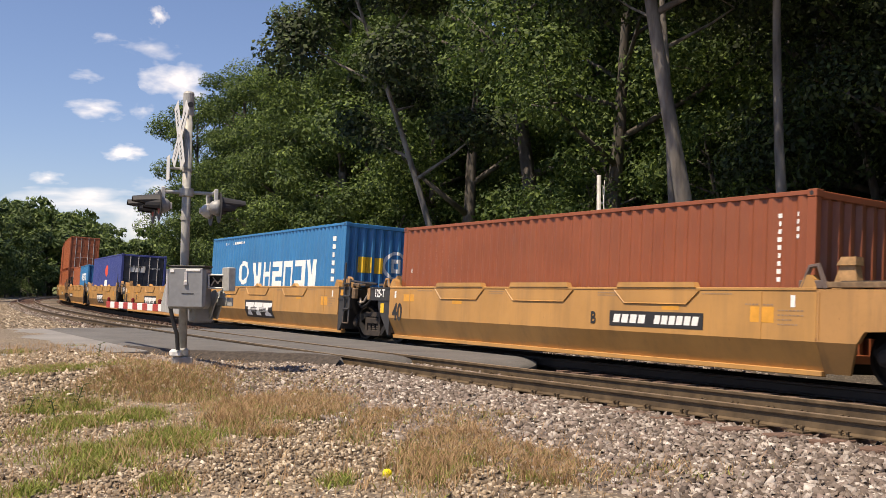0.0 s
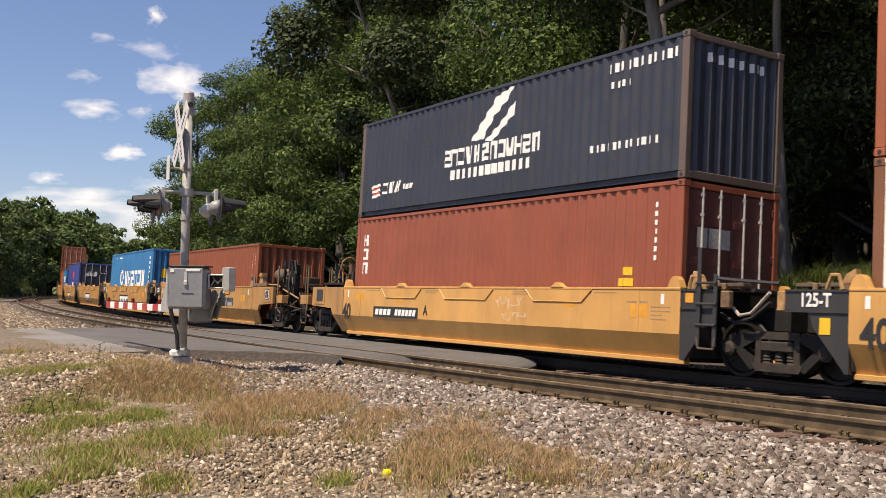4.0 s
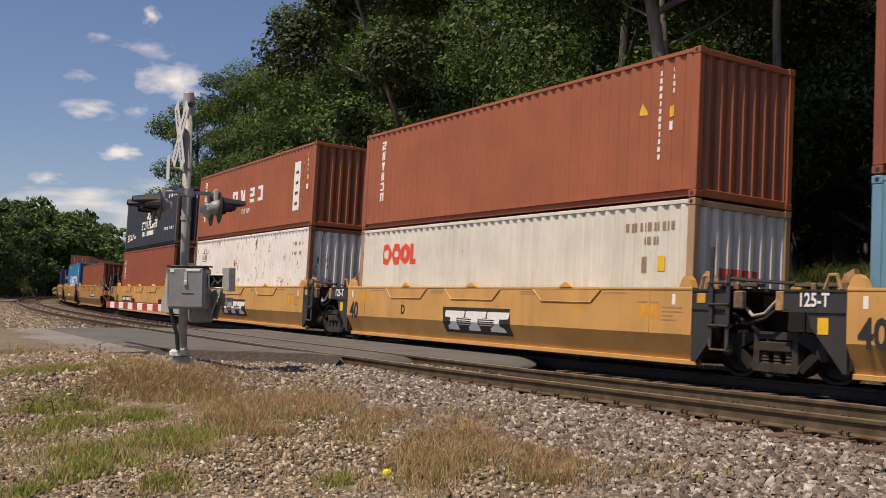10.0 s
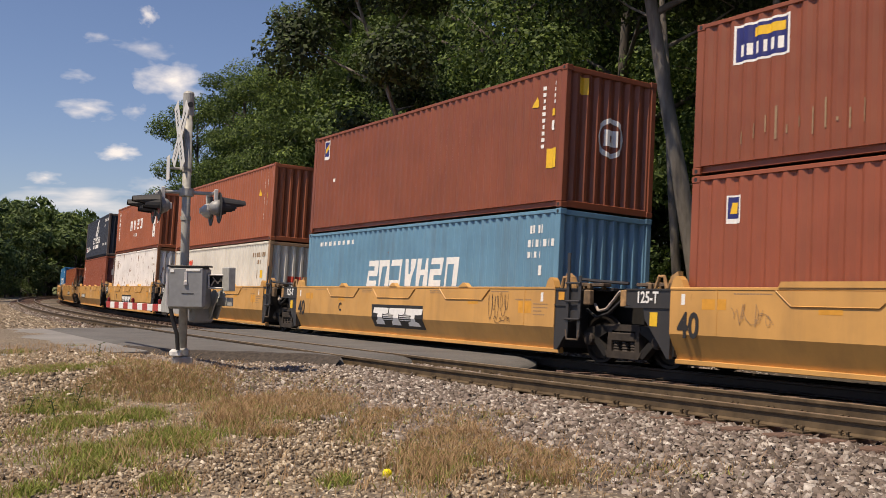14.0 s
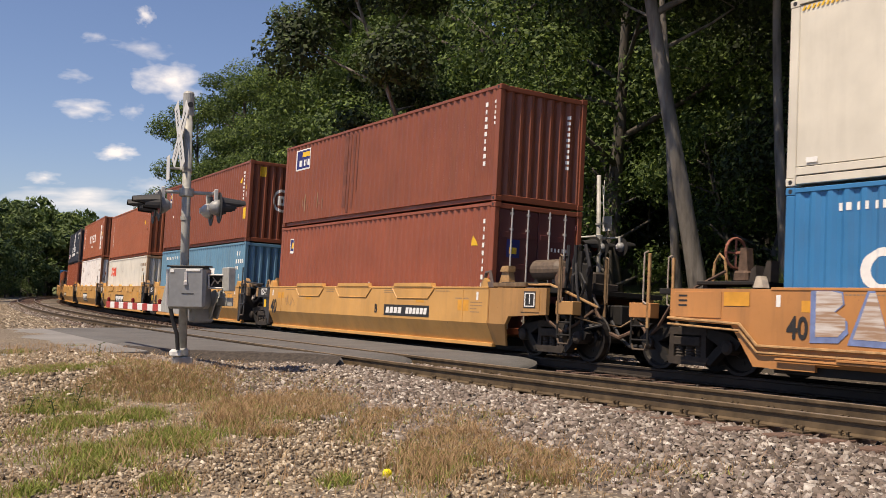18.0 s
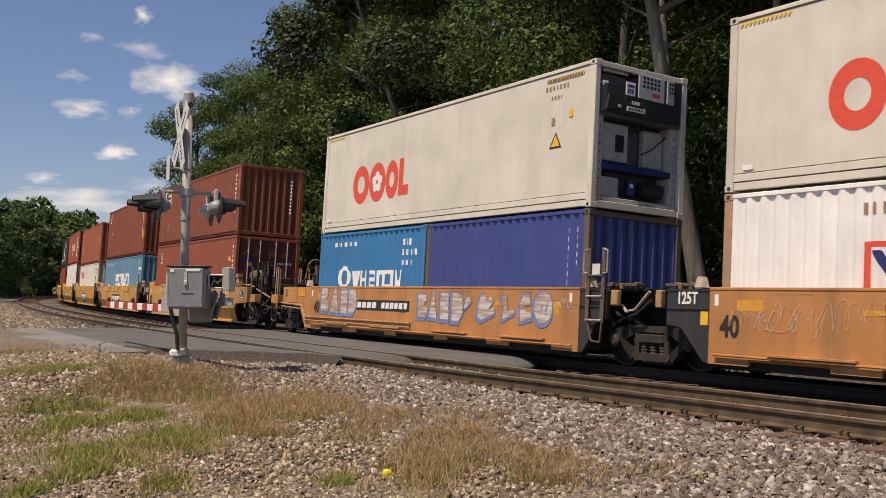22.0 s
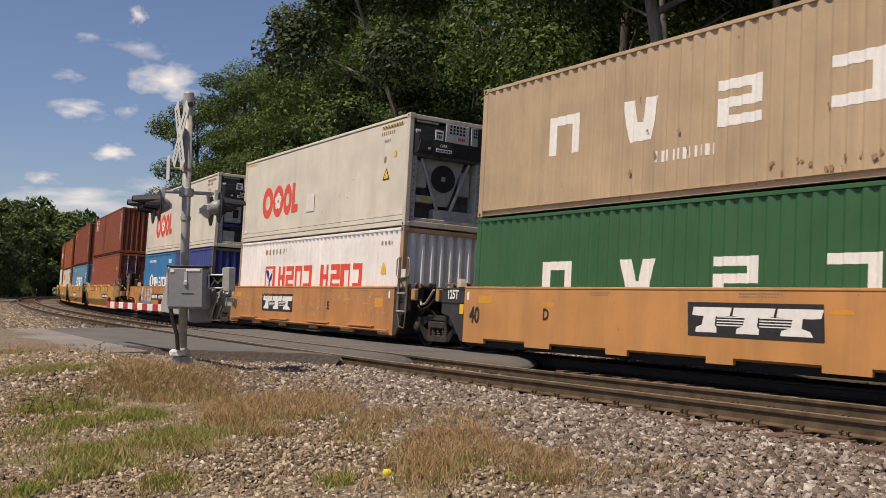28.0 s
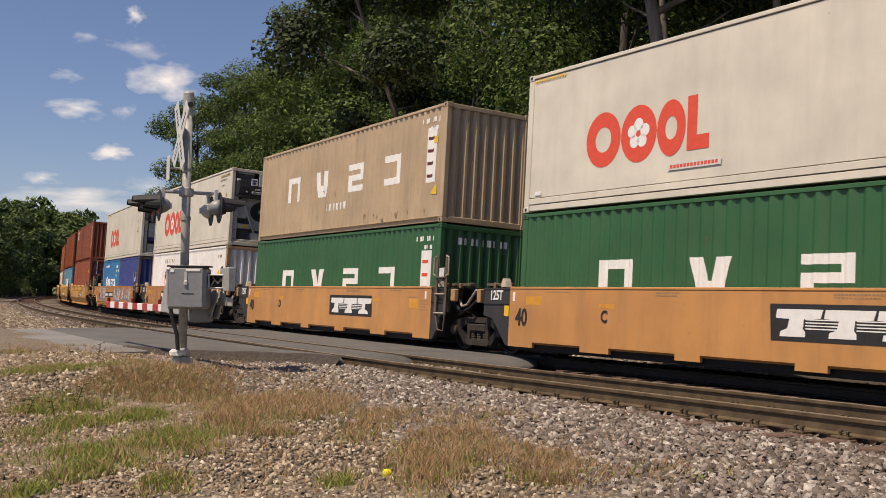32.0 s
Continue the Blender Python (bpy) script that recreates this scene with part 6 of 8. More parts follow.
# ---------------------------------------------------------------- the train
RIDERS = []          # (thing, offset, u, z)
BASE_Z = 0.35
LOW, HIGH = 2.591, 2.896


def ride(ob, offset, u=0.0, z=0.0):
    RIDERS.append((ob, offset, u, z))
    return ob


def ids(h):
    return [("id_marking", row(4.9, 5.8, h - 0.42, h - 0.28, 6), MARK_WHITE), ("id_marking", row(5.3, 5.7, h - 0.62, h - 0.50, 3), MARK_WHITE)]


def red_flower_rings(z, a0=-4.21, size=1.0):
    """Red rings and a block in a row, the second with a pale blossom in it."""
    h = 0.53 * size
    out = [("ring_mark", ring(a0 + 0.48 * size, z, 0.48 * size, h, 0.46), MARK_RED), ("ring_mark", ring(a0 + 1.43 * size, z, 0.46 * size, h, 0.0), MARK_RED),
           ("ring_mark", ring(a0 + 2.24 * size, z, 0.34 * size, h * 0.95, 0.42), MARK_RED), ("block_mark", [[(a0 + 2.62 * size, z - 0.45 * size), (a0 + 3.12 * size, z - 0.45 * size), (a0 + 3.12 * size, z - 0.2 * size), (a0 + 2.84 * size, z - 0.2 * size), (a0 + 2.84 * size, z + 0.5 * size), (a0 + 2.62 * size, z + 0.5 * size)]], MARK_RED)]
    return out


def blossom(c, z, a, size=1.0):
    loops = []
    for i in range(5):
        t = math.pi / 2 + i * 2 * math.pi / 5
        loops.append(ring(a + 0.17 * size * math.cos(t), z + 0.17 * size * math.sin(t), 0.12 * size, 0.12 * size, 0.0, 10)[0])
    for lp in loops:
        part("blossom_mark", laid([lp], flat, [], 0.009), MARK_WHITE, c, m=pose(0, W - 0.024, 0))


def white_blocks(a_list, z0, z1, w=0.92):
    return [loop for i, a in enumerate(a_list) for loop in notched(a, a + w, z0, z1, i)]


def letter_blocks(a0, a1, z0, z1, n, lean=0.0):
    w = (a1 - a0) / n
    return [loop for i in range(n) for loop in notched(a0 + i * w, a0 + (i + 0.84) * w, z0, z1, (i * 3 + n) % 5, lean)]


PITCH = 15.55
N1 = 66.65
offs = [N1 + 2 * PITCH + PITCH * 2 + 19.8 + PITCH, N1 + PITCH * 4 + 19.8, N1 + PITCH * 4, N1 + PITCH * 3, N1 + PITCH * 2, N1 + PITCH, N1, 46.85, 31.1, 15.46, 0.0, -15.65, -35.49, -50.97, -66.46, -81.87]
specs = [
    ("folded", "joint", "joint", "C", 1.4, None, WELL_DIM, False),
    ("folded", "joint", "coupler", "B", None, (-1.94, 0.69), WELL_DIM, True),
    ("folded", "coupler", "joint", "A", None, (5.2, 0.60), WELL_DIM, True),
    ("folded", "joint", "joint", "E", 1.7, None, WELL_DIM, False),
    ("folded", "joint", "joint", "D", 1.4, None, WELL_DIM, False),
    ("folded", "joint", "joint", "C", 1.4, None, WELL_DIM, False),
    ("folded", "joint", "coupler", "B", None, (-1.9, 0.72), WELL_DIM, True),
    ("folded", "coupler", "joint", "A", None, (4.52, 0.63), WELL, False),
    ("folded", "joint", "joint", "E", 1.55, None, WELL, False),
    ("folded", "joint", "joint", "D", 1.4, None, WELL, False),
    ("folded", "joint", "joint", "C", 1.36, None, WELL, False),
    ("folded", "joint", "coupler", "B", None, (-1.6, 0.69), WELL, True),
    ("straight", "coupler", "joint", "A", None, (3.18, 0.79), WELL_WORN, False),
    ("straight", "joint", "joint", "E", 3.07, None, WELL_WORN, False),
    ("straight", "joint", "joint", "D", -0.49, None, WELL_OLD, False),
    ("straight", "joint", "joint", "C", -0.45, None, WELL_OLD, False),
]
LOOKS = {id(WELL_DIM): "grimy dull yellow well car with sloped lower sides", id(WELL): "yellow well car with sloped lower sides and dark grey ends", id(WELL_WORN): "worn orange well car with spray-painted marks along its side", id(WELL_OLD): "orange well car with straight plain sides and dark grey ends"}
cars = []
for o, (style, fr, re, le, em, nu, body, lips) in zip(offs, specs):
    cars.append(ride(well_car(LOOKS[id(body)], style, fr, re, le, em, nu, body, lips), o))

# spray-painted letter forms on the worn cars, each in a unit square
FORMS = {
    "B": [(0, 0), (0.75, 0.02), (1, 0.2), (0.98, 0.42), (0.62, 0.56), (0.9, 0.72), (0.85, 0.95), (0.55, 1), (0, 1)],
    "A": [(0, 0.02), (1, 0), (0.62, 1), (0.45, 1)],
    "I": [(0.05, 0), (0.95, 0), (0.9, 1), (0, 1)],
    "D": [(0, 0), (0.6, 0.02), (0.95, 0.3), (1, 0.6), (0.8, 0.92), (0.4, 1), (0, 1)],
    "E": [(0.0, 0.15), (0.25, 0.0), (1, 0.28), (0.98, 0.5), (0.62, 0.42), (0.95, 0.72), (0.78, 0.9), (0.52, 0.72), (0.40, 1), (0.2, 0.95), (0.05, 0.6)],
    "L": [(0.1, 0.0), (1, 0.3), (0.95, 0.5), (0.5, 0.35), (0.4, 1), (0.1, 1), (0, 0.8), (0.2, 0.6)],
    "C": [(0.2, 0), (1, 0.15), (0.98, 0.4), (0.6, 0.35), (0.5, 0.62), (0.9, 0.62), (0.85, 1), (0.35, 1), (0.1, 0.6)],
    "O": [(0.5 + 0.5 * math.cos(i * math.pi / 9), 0.5 + 0.5 * math.sin(i * math.pi / 9)) for i in range(18)],
    "tick": [(0, 0), (0.35, 0.1), (1, 0.55), (0.75, 1), (0.35, 0.9), (0.15, 0.45)],
}


def sprayed(car, form, a0, a1, z0, z1):
    w, h = a1 - a0, z1 - z0
    loop = [(a0 + w * x, z0 + h * z) for x, z in FORMS[form]]
    cx, cz = (a0 + a1) / 2, (z0 + z1) / 2
    outer = [(cx - 0.025 + (x - cx) * (1 + 0.13 / w), cz - 0.03 + (z - cz) * (1 + 0.12 / h)) for x, z in loop]
    side_shapes(car, "spray_outline", [outer], MARK_BLUE, False, 0.009)
    side_shapes(car, "spray_fill", [loop], SPRAY, False, 0.012)


sp = Mat("streaky_silver_spray", 0.55)
SPRAY = sp.done(sp.mix(sp.ramp(sp.noise(3.2, 4, 0.6, (0.35, 1, 4.5)), (0.40, 0.0), (0.62, 1.0)), (0.36, 0.23, 0.15), (0.62, 0.58, 0.55)), None, sp.noise(20, 3), 0.1, 0.004)
for form, a0, a1, z0, z1 in (("B", -5.35, -4.86, 0.70, 1.36), ("A", -4.74, -4.20, 0.68, 1.34), ("I", -4.08, -3.66, 0.68, 1.36), ("D", -3.58, -3.12, 0.66, 1.34), ("B", 0.15, 0.58, 0.68, 1.24), ("A", 0.66, 1.02, 0.68, 1.30), ("I", 1.16, 1.55, 0.66, 1.26), ("D", 1.68, 2.13, 0.62, 1.26), ("tick", 2.16, 2.45, 0.92, 1.2),
                             ("E", 2.72, 3.36, 0.68, 1.27), ("L", 3.62, 4.08, 0.72, 1.22), ("C", 4.22, 4.66, 0.70, 1.25), ("O", 4.76, 5.34, 0.68, 1.32)):
    sprayed(cars[12], form, a0, a1, z0, z1)


def scrawl(car, a0, a1, z0, z1, loops, seed, material, width=0.0042):
    """One unbroken line of spray paint that loops its way along the side."""
    r = random.Random(seed)
    n = loops * 9
    pts = []
    size, rise, off = 0.5, 1.0, 0.0
    for i in range(n + 1):
        if i % 9 == 0:
            size, rise, off = r.choice((-1, 1, 1)) * r.uniform(0.2, 1.3), r.uniform(0.25, 1.0), r.uniform(-0.4, 0.4)
        an = 2 * math.pi * i / 9
        step = (a1 - a0) / loops
        a = a0 + (a1 - a0) * i / n + step * 0.55 * size * math.sin(an + off)
        z = (z0 + z1) / 2 + (z1 - z0) / 2 * (off + rise * math.cos(an * (1.5 if size > 0.9 else 1.0)))
        pts.append(Vector((-a, SIDE_Y + 0.0135, min(z1, max(z0, z)))))
    v = []
    for i, p in enumerate(pts):
        d = (pts[min(i + 1, n)] - pts[max(i - 1, 0)]).normalized()
        w = d.cross(Vector((0, 1, 0))) * width * r.uniform(0.6, 1.2)
        v += [p - w, p + w]
    part("spray_scrawl", Mesh().add(v, [(2 * i, 2 * i + 2, 2 * i + 3, 2 * i + 1) for i in range(n)]), material, car)


MARK_CHALK = plain("pale_spray_line", (0.57, 0.43, 0.32), 0.6, 0.0, 0.2, 9)
scrawl(cars[12], 4.88, 5.22, 0.82, 1.18, 4, 2, MARK_BLUE)
scrawl(cars[12], 5.5, 5.92, 1.0, 1.2, 3, 7, MARK_WHITE)
scrawl(cars[13], -5.3, -3.3, 0.65, 1.25, 9, 3, MARK_CHALK)
scrawl(cars[13], -5.8, -4.4, 0.75, 1.1, 6, 41, MARK_CHALK)
scrawl(cars[13], -2.9, -0.9, 0.85, 1.36, 5, 43, MARK_CHALK)
scrawl(cars[13], 0.2, 2.2, 0.55, 0.95, 5, 47, MARK_CHALK)
scrawl(cars[13], -0.3, 1.7, 0.6, 1.2, 8, 8, MARK_CHALK)
scrawl(cars[13], 2.7, 5.6, 0.9, 1.25, 9, 29, MARK_CHALK)
scrawl(cars[13], -3.2, -2.4, 1.0, 1.3, 4, 21, MARK_CHALK)
scrawl(cars[13], 2.5, 5.8, 0.95, 1.3, 13, 9, MARK_CHALK)
scrawl(cars[13], 4.3, 5.8, 0.55, 0.9, 7, 12, MARK_CHALK)
scrawl(cars[7], 0.95, 1.9, 0.95, 1.22, 5, 6, MARK_WHITE)
scrawl(cars[7], 1.2, 2.0, 0.70, 0.92, 5, 16, MARK_WHITE)
scrawl(cars[11], -5.0, -4.2, 0.75, 1.15, 5, 33, MARK_GREY)
scrawl(cars[10], 4.05, 4.75, 0.66, 1.3, 6, 4, MARK_BLACK, 0.006)
scrawl(cars[10], 4.3, 4.85, 0.64, 0.8, 3, 14, MARK_BLACK, 0.006)
for c in (cars[12], cars[13]):
    for u in (4.2, 1.4, -1.6, -4.4):
        part("step_ledge", Mesh().box(u - 0.75, u + 0.75, SIDE_Y, SIDE_Y + 0.09, 0.36, 0.40, 0.006), WELL_WORN, c)
    part("air_pipe", Mesh().rod([(-6.0, SIDE_Y + 0.05, 0.30), (6.0, SIDE_Y + 0.05, 0.34)], 0.022), WELL_WORN, c)

F40, F20 = 12.192, 6.058
SOOT = plain("sooty_red_brown", (0.165, 0.052, 0.032), 0.6, 0.0, 0.3, 4)
sticker = ("sticker", bar(-5.38, -5.02, HIGH - 0.74, HIGH - 0.18), MARK_WHITE)


# how far the boxes in some cars sit above or below their usual height
SIT = {6: -0.04, 7: 0.04, 10: 0.06, 11: 0.05}


def put(i, u, z, c):
    ride(c, offs[i], u, z + SIT.get(i, 0.0))


mid = lambda h: BASE_Z + h + 0.022
# far cars, the first to pass
put(0, 0, BASE_Z, container("red-brown steel shipping container in the lower tier", F40, LOW, RED_B, "doors"))
put(0, 0, mid(LOW), container("red-brown steel shipping container stacked on another", F40, HIGH, RED_B, "doors"))
put(1, 0, BASE_Z, container("red-brown steel shipping container in the lower tier", F40, LOW, RED_B, "doors"))
put(1, 0, mid(LOW), container("red-brown steel shipping container with locking bars on its doors", F40, HIGH, RED_B, "doors"))
put(2, 3.06, BASE_Z, container("short red-brown shipping container sitting in a well car", F20, LOW, RED_B))
put(2, -3.06, BASE_Z, container("short light blue shipping container sitting in a well car", F20, LOW, BLUE, marks=[("block_mark", letter_blocks(-1.6, 1.6, 1.5, 2.0, 4), MARK_WHITE)]))
put(3, 0, BASE_Z, container("dark blue shipping container with white marks on its doors", F40, HIGH, ROYAL, "doors", door=NAVY, marks=[("block_mark", ring(0.2, 2.0, 0.55, 0.35, 0.0), MARK_RED), ("placard", bar(-0.4, 0.8, 0.95, 1.45), MARK_WHITE)], end_marks=[("block_mark", row(-0.75, 0.1, 1.9, 2.25, 3, 0.15, 0.05), MARK_WHITE), ("id_marking", row(0.35, 0.9, 2.1, 2.2, 5), MARK_WHITE)]))
put(5, 0, BASE_Z, container("blue shipping container with bold white block marks", F40, HIGH, BLUE, marks=[("ring_mark", ring(-2.4, 1.55, 0.5, 0.42, 0.62), MARK_WHITE), ("block_mark", letter_blocks(-1.44, 4.3, 1.07, 1.88, 6), MARK_WHITE), ("id_marking", row(-4.6, -2.4, 2.58, 2.68, 9), MARK_WHITE), ("id_marking", column(5.2, 5.4, 1.2, 2.6, 6), MARK_WHITE)],
    end_marks=[("ring_mark", ring(0.45, 1.75, 0.42, 0.42, 0.78), MARK_WHITE), ("block_mark", slotted(0.28, 0.62, 1.55, 1.95, 0.36), MARK_WHITE), ("sticker", bar(-0.75, -0.35, 1.5, 1.95), MARK_YELLOW), ("sticker", bar(-0.25, 0.0, 1.5, 1.95), MARK_YELLOW)]))
put(6, 0, BASE_Z, container("red-brown shipping container riding alone in a well car", F40, LOW, RED_D, marks=[("id_marking", column(5.35, 5.5, 1.2, 2.3, 9), MARK_WHITE), ("id_marking", column(5.72, 5.82, 1.85, 2.3, 4), MARK_WHITE), ("sticker", bar(-5.7, -5.6, 1.45, 1.55), MARK_WHITE)]))
put(7, 0, BASE_Z, container("red-brown shipping container with white upright marks", F40, HIGH, RED, "doors", door=MAROON, marks=[("block_mark", upright(-5.75, -5.47, 1.38, 2.5, 3), MARK_WHITE), ("id_marking", column(5.35, 5.5, 1.5, 2.6, 7), MARK_WHITE), ("sticker", bar(4.6, 4.85, 1.25, 1.4), MARK_YELLOW), ("sticker", bar(4.5, 4.9, 1.05, 1.2), MARK_YELLOW)], end_marks=[("block_mark", row(-0.85, 0.0, 1.75, 2.1, 3, 0.12), MARK_SILVER)]))
wing = [[(-0.7, 1.45), (0.3, 2.35), (0.95, 2.5), (0.75, 2.25), (0.2, 1.9), (-0.2, 1.45)], [(-0.1, 1.4), (0.5, 1.75), (0.98, 2.15), (0.95, 1.85), (0.4, 1.5), (0.2, 1.35)]]
put(7, 0, mid(HIGH), container("dark blue-grey shipping container with a white wing mark", F40, LOW, NAVY, frame=BROWN_POST, marks=[("wing_mark", wing, MARK_WHITE), ("block_mark", letter_blocks(-1.8, 2.0, 0.95, 1.35, 12), MARK_WHITE), ("block_mark", row(-1.5, 1.7, 0.62, 0.85, 13, 0.3), MARK_WHITE), ("id_marking", row(3.55, 5.45, 0.68, 0.85, 12), MARK_WHITE), ("flag_mark", [[(-5.5 + 0.05 * k, 0.80 - 0.13 * k), (-4.98, 0.85 - 0.13 * k), (-4.95, 0.78 - 0.13 * k), (-5.47 + 0.05 * k, 0.73 - 0.13 * k)] for k in range(3)], MARK_WHITE), ("flag_stripe", [[(-5.36 + 0.05 * k, 0.725 - 0.13 * k), (-4.99, 0.765 - 0.13 * k), (-4.97, 0.73 - 0.13 * k), (-5.34 + 0.05 * k, 0.69 - 0.13 * k)] for k in range(2)], MARK_RED), ("block_mark", letter_blocks(-4.82, -3.86, 0.55, 0.84, 3, 0.07), MARK_WHITE), ("block_mark", row(-3.72, -3.28, 0.60, 0.73, 4, 0.2, 0.04), MARK_WHITE), ("id_marking", row(4.0, 5.9, 2.15, 2.36, 11), MARK_WHITE), ("id_marking", row(4.1, 4.7, 1.85, 2.0, 4), MARK_WHITE)], end_marks=[("id_marking", row(-0.7, 0.8, 2.1, 2.3, 11), MARK_WHITE)]))
put(8, 0, BASE_Z, container("white shipping container streaked with rust", F40, HIGH, RUSTY_WHITE, frame=RUST_POST, marks=[("id_marking", slotted(-5.4, -4.3, 2.0, 2.42, 0.12) + row(-5.25, -4.45, 2.1, 2.32, 5), MARK_GREY), ("id_marking", row(4.6, 5.5, 2.35, 2.47, 6), MARK_GREY), ("id_marking", row(4.6, 5.4, 2.05, 2.17, 5), MARK_GREY)]))
put(8, 0, mid(HIGH), container("red-brown shipping container with spaced white block marks", F40, LOW, RED_B, marks=[("block_mark", upright(-5.44, -5.20, 0.72, 2.36, 6), MARK_WHITE), ("block_mark", white_blocks((-1.75, -0.85, 0.1, 0.95), 1.12, 1.64, 0.5), MARK_WHITE), ("id_marking", row(-0.6, 0.3, 0.75, 0.95, 9), MARK_WHITE), ("placard", bar(4.42, 4.84, 0.55, 2.1), MARK_WHITE), ("id_marking", column(4.50, 4.76, 0.72, 2.05, 4, 0.72), MAROON), ("id_marking", column(5.14, 5.24, 0.55, 2.3, 11), MARK_WHITE), ("id_marking", column(5.5, 5.58, 1.7, 2.35, 4), MARK_WHITE), ("sticker", bar(5.5, 5.6, 1.45, 1.6), MARK_YELLOW), ("sticker", bar(5.5, 5.6, 1.15, 1.32), MARK_WHITE)]))
put(9, 0, BASE_Z, container("cream shipping container with small red marks", F40, LOW, CREAM, frame=RUSTY_POST, marks=[("ring_mark", ring(-4.65, 1.9, 0.25, 0.27, 0.45), MARK_RED), ("ring_mark", ring(-4.15, 1.9, 0.25, 0.27, 0.3), MARK_RED), ("ring_mark", ring(-3.7, 1.9, 0.22, 0.26, 0.45), MARK_RED), ("block_mark", [[(-3.46, 1.64), (-3.14, 1.64), (-3.14, 1.76), (-3.3, 1.76), (-3.3, 2.14), (-3.46, 2.14)]], MARK_RED), ("id_marking", row(4.4, 5.65, 2.06, 2.24, 11, 0.1), MARK_GREY), ("id_marking", row(4.85, 5.3, 1.82, 1.98, 4, 0.1), MARK_GREY), ("sticker", bar(4.82, 4.98, 1.34, 1.62), MARK_GREY), ("sticker", bar(5.26, 5.40, 1.36, 1.62), MARK_YELLOW)], end_marks=[("block_mark", row(-0.5, 0.5, 1.25, 1.45, 4, 0.2), MARK_RED)]))
put(9, 0, mid(LOW), container("red-brown shipping container with upright white marks", F40, LOW, RED_B, marks=[("block_mark", upright(-5.24, -5.00, 0.72, 2.36, 6), MARK_WHITE), ("id_marking", column(5.08, 5.22, 0.72, 2.36, 12, 0.2), MARK_WHITE), ("id_marking", column(5.42, 5.54, 1.86, 2.36, 4, 0.2), MARK_WHITE), ("sticker", [[(4.62, 1.57), (4.84, 1.57), (4.73, 1.8)]], MARK_YELLOW), ("sticker", bar(5.38, 5.52, 1.45, 1.65), MARK_YELLOW), ("sticker", bar(5.38, 5.50, 1.22, 1.38), MARK_WHITE)]))
put(10, 0, BASE_Z, container("faded sky-blue shipping container with white block marks", F40, LOW, SKYBLUE, marks=[("block_mark", letter_blocks(-2.2, 2.4, 1.02, 1.70, 7, 0.08), MARK_WHITE), ("id_marking", row(-5.3, -3.0, 2.18, 2.32, 16, 0.2), MARK_WHITE), ("id_marking", row(5.05, 5.6, 2.1, 2.3, 4), MARK_WHITE), ("id_marking", row(5.02, 5.95, 1.82, 2.0, 7), MARK_WHITE), ("id_marking", row(5.02, 5.5, 1.6, 1.75, 4), MARK_WHITE), ("sticker", bar(5.4, 5.55, 1.25, 1.45), MARK_WHITE)]))
put(10, 0, mid(LOW), container("red-brown shipping container with a white ring on its end", F40, HIGH, RED_C, marks=[sticker, ("sticker_field", bar(-5.34, -5.06, HIGH - 0.64, HIGH - 0.21), MARK_NAVY), ("sticker_flash", [[(-5.30, HIGH - 0.60), (-5.22, HIGH - 0.44), (-5.12, HIGH - 0.40), (-5.10, HIGH - 0.26), (-5.20, HIGH - 0.28), (-5.29, HIGH - 0.42)]], MARK_YELLOW), ("sticker", bar(-4.7, -4.55, 1.45, 1.55), MARK_WHITE), ("id_marking", column(5.3, 5.42, 1.25, 2.6, 10), MARK_WHITE), ("id_marking", column(5.66, 5.78, 2.15, 2.65, 4), MARK_WHITE), ("sticker", bar(5.55, 5.85, 0.82, 1.22), MARK_YELLOW), ("sticker", [[(4.98, 2.15), (5.22, 2.15), (5.1, 2.38)]], MARK_YELLOW), ("sticker", bar(5.64, 5.76, 1.9, 2.05), MARK_YELLOW), ("sticker", bar(5.64, 5.74, 1.6, 1.8), MARK_WHITE)],
    end_marks=[("ring_mark", ring(0.05, 1.55, 0.36, 0.42, 0.76), MARK_WHITE), ("block_mark", slotted(-0.12, 0.22, 1.38, 1.72, 0.36), MARK_WHITE), ("sticker", bar(-0.85, -0.62, 2.35, 2.7), MARK_YELLOW)]))
put(11, 0, BASE_Z, container("red-brown shipping container with long white locking bars", F40, HIGH, RED, "doors", door=MAROON, marks=[("sticker", bar(-5.34, -5.06, HIGH - 0.84, HIGH - 0.38), MARK_WHITE), ("sticker_field", bar(-5.31, -5.09, HIGH - 0.76, HIGH - 0.41), MARK_NAVY), ("sticker_flash", bar(-5.27, -5.15, HIGH - 0.68, HIGH - 0.50, 0.03), MARK_YELLOW), ("sticker", [[(5.15, 1.95), (5.42, 1.95), (5.28, 2.18)]], MARK_YELLOW), ("id_marking", column(5.6, 5.7, 1.0, 2.6, 9), MARK_WHITE), ("id_marking", column(0.2, 0.3, 0.8, 1.2, 2), MARK_SILVER)], end_marks=[("sticker", bar(-0.85, -0.5, 1.7, 2.1), MARK_NAVY), ("sticker", bar(-0.78, -0.58, 1.78, 1.92), MARK_YELLOW), ("id_marking", row(0.35, 0.95, 1.9, 2.0, 6), MARK_WHITE)]))
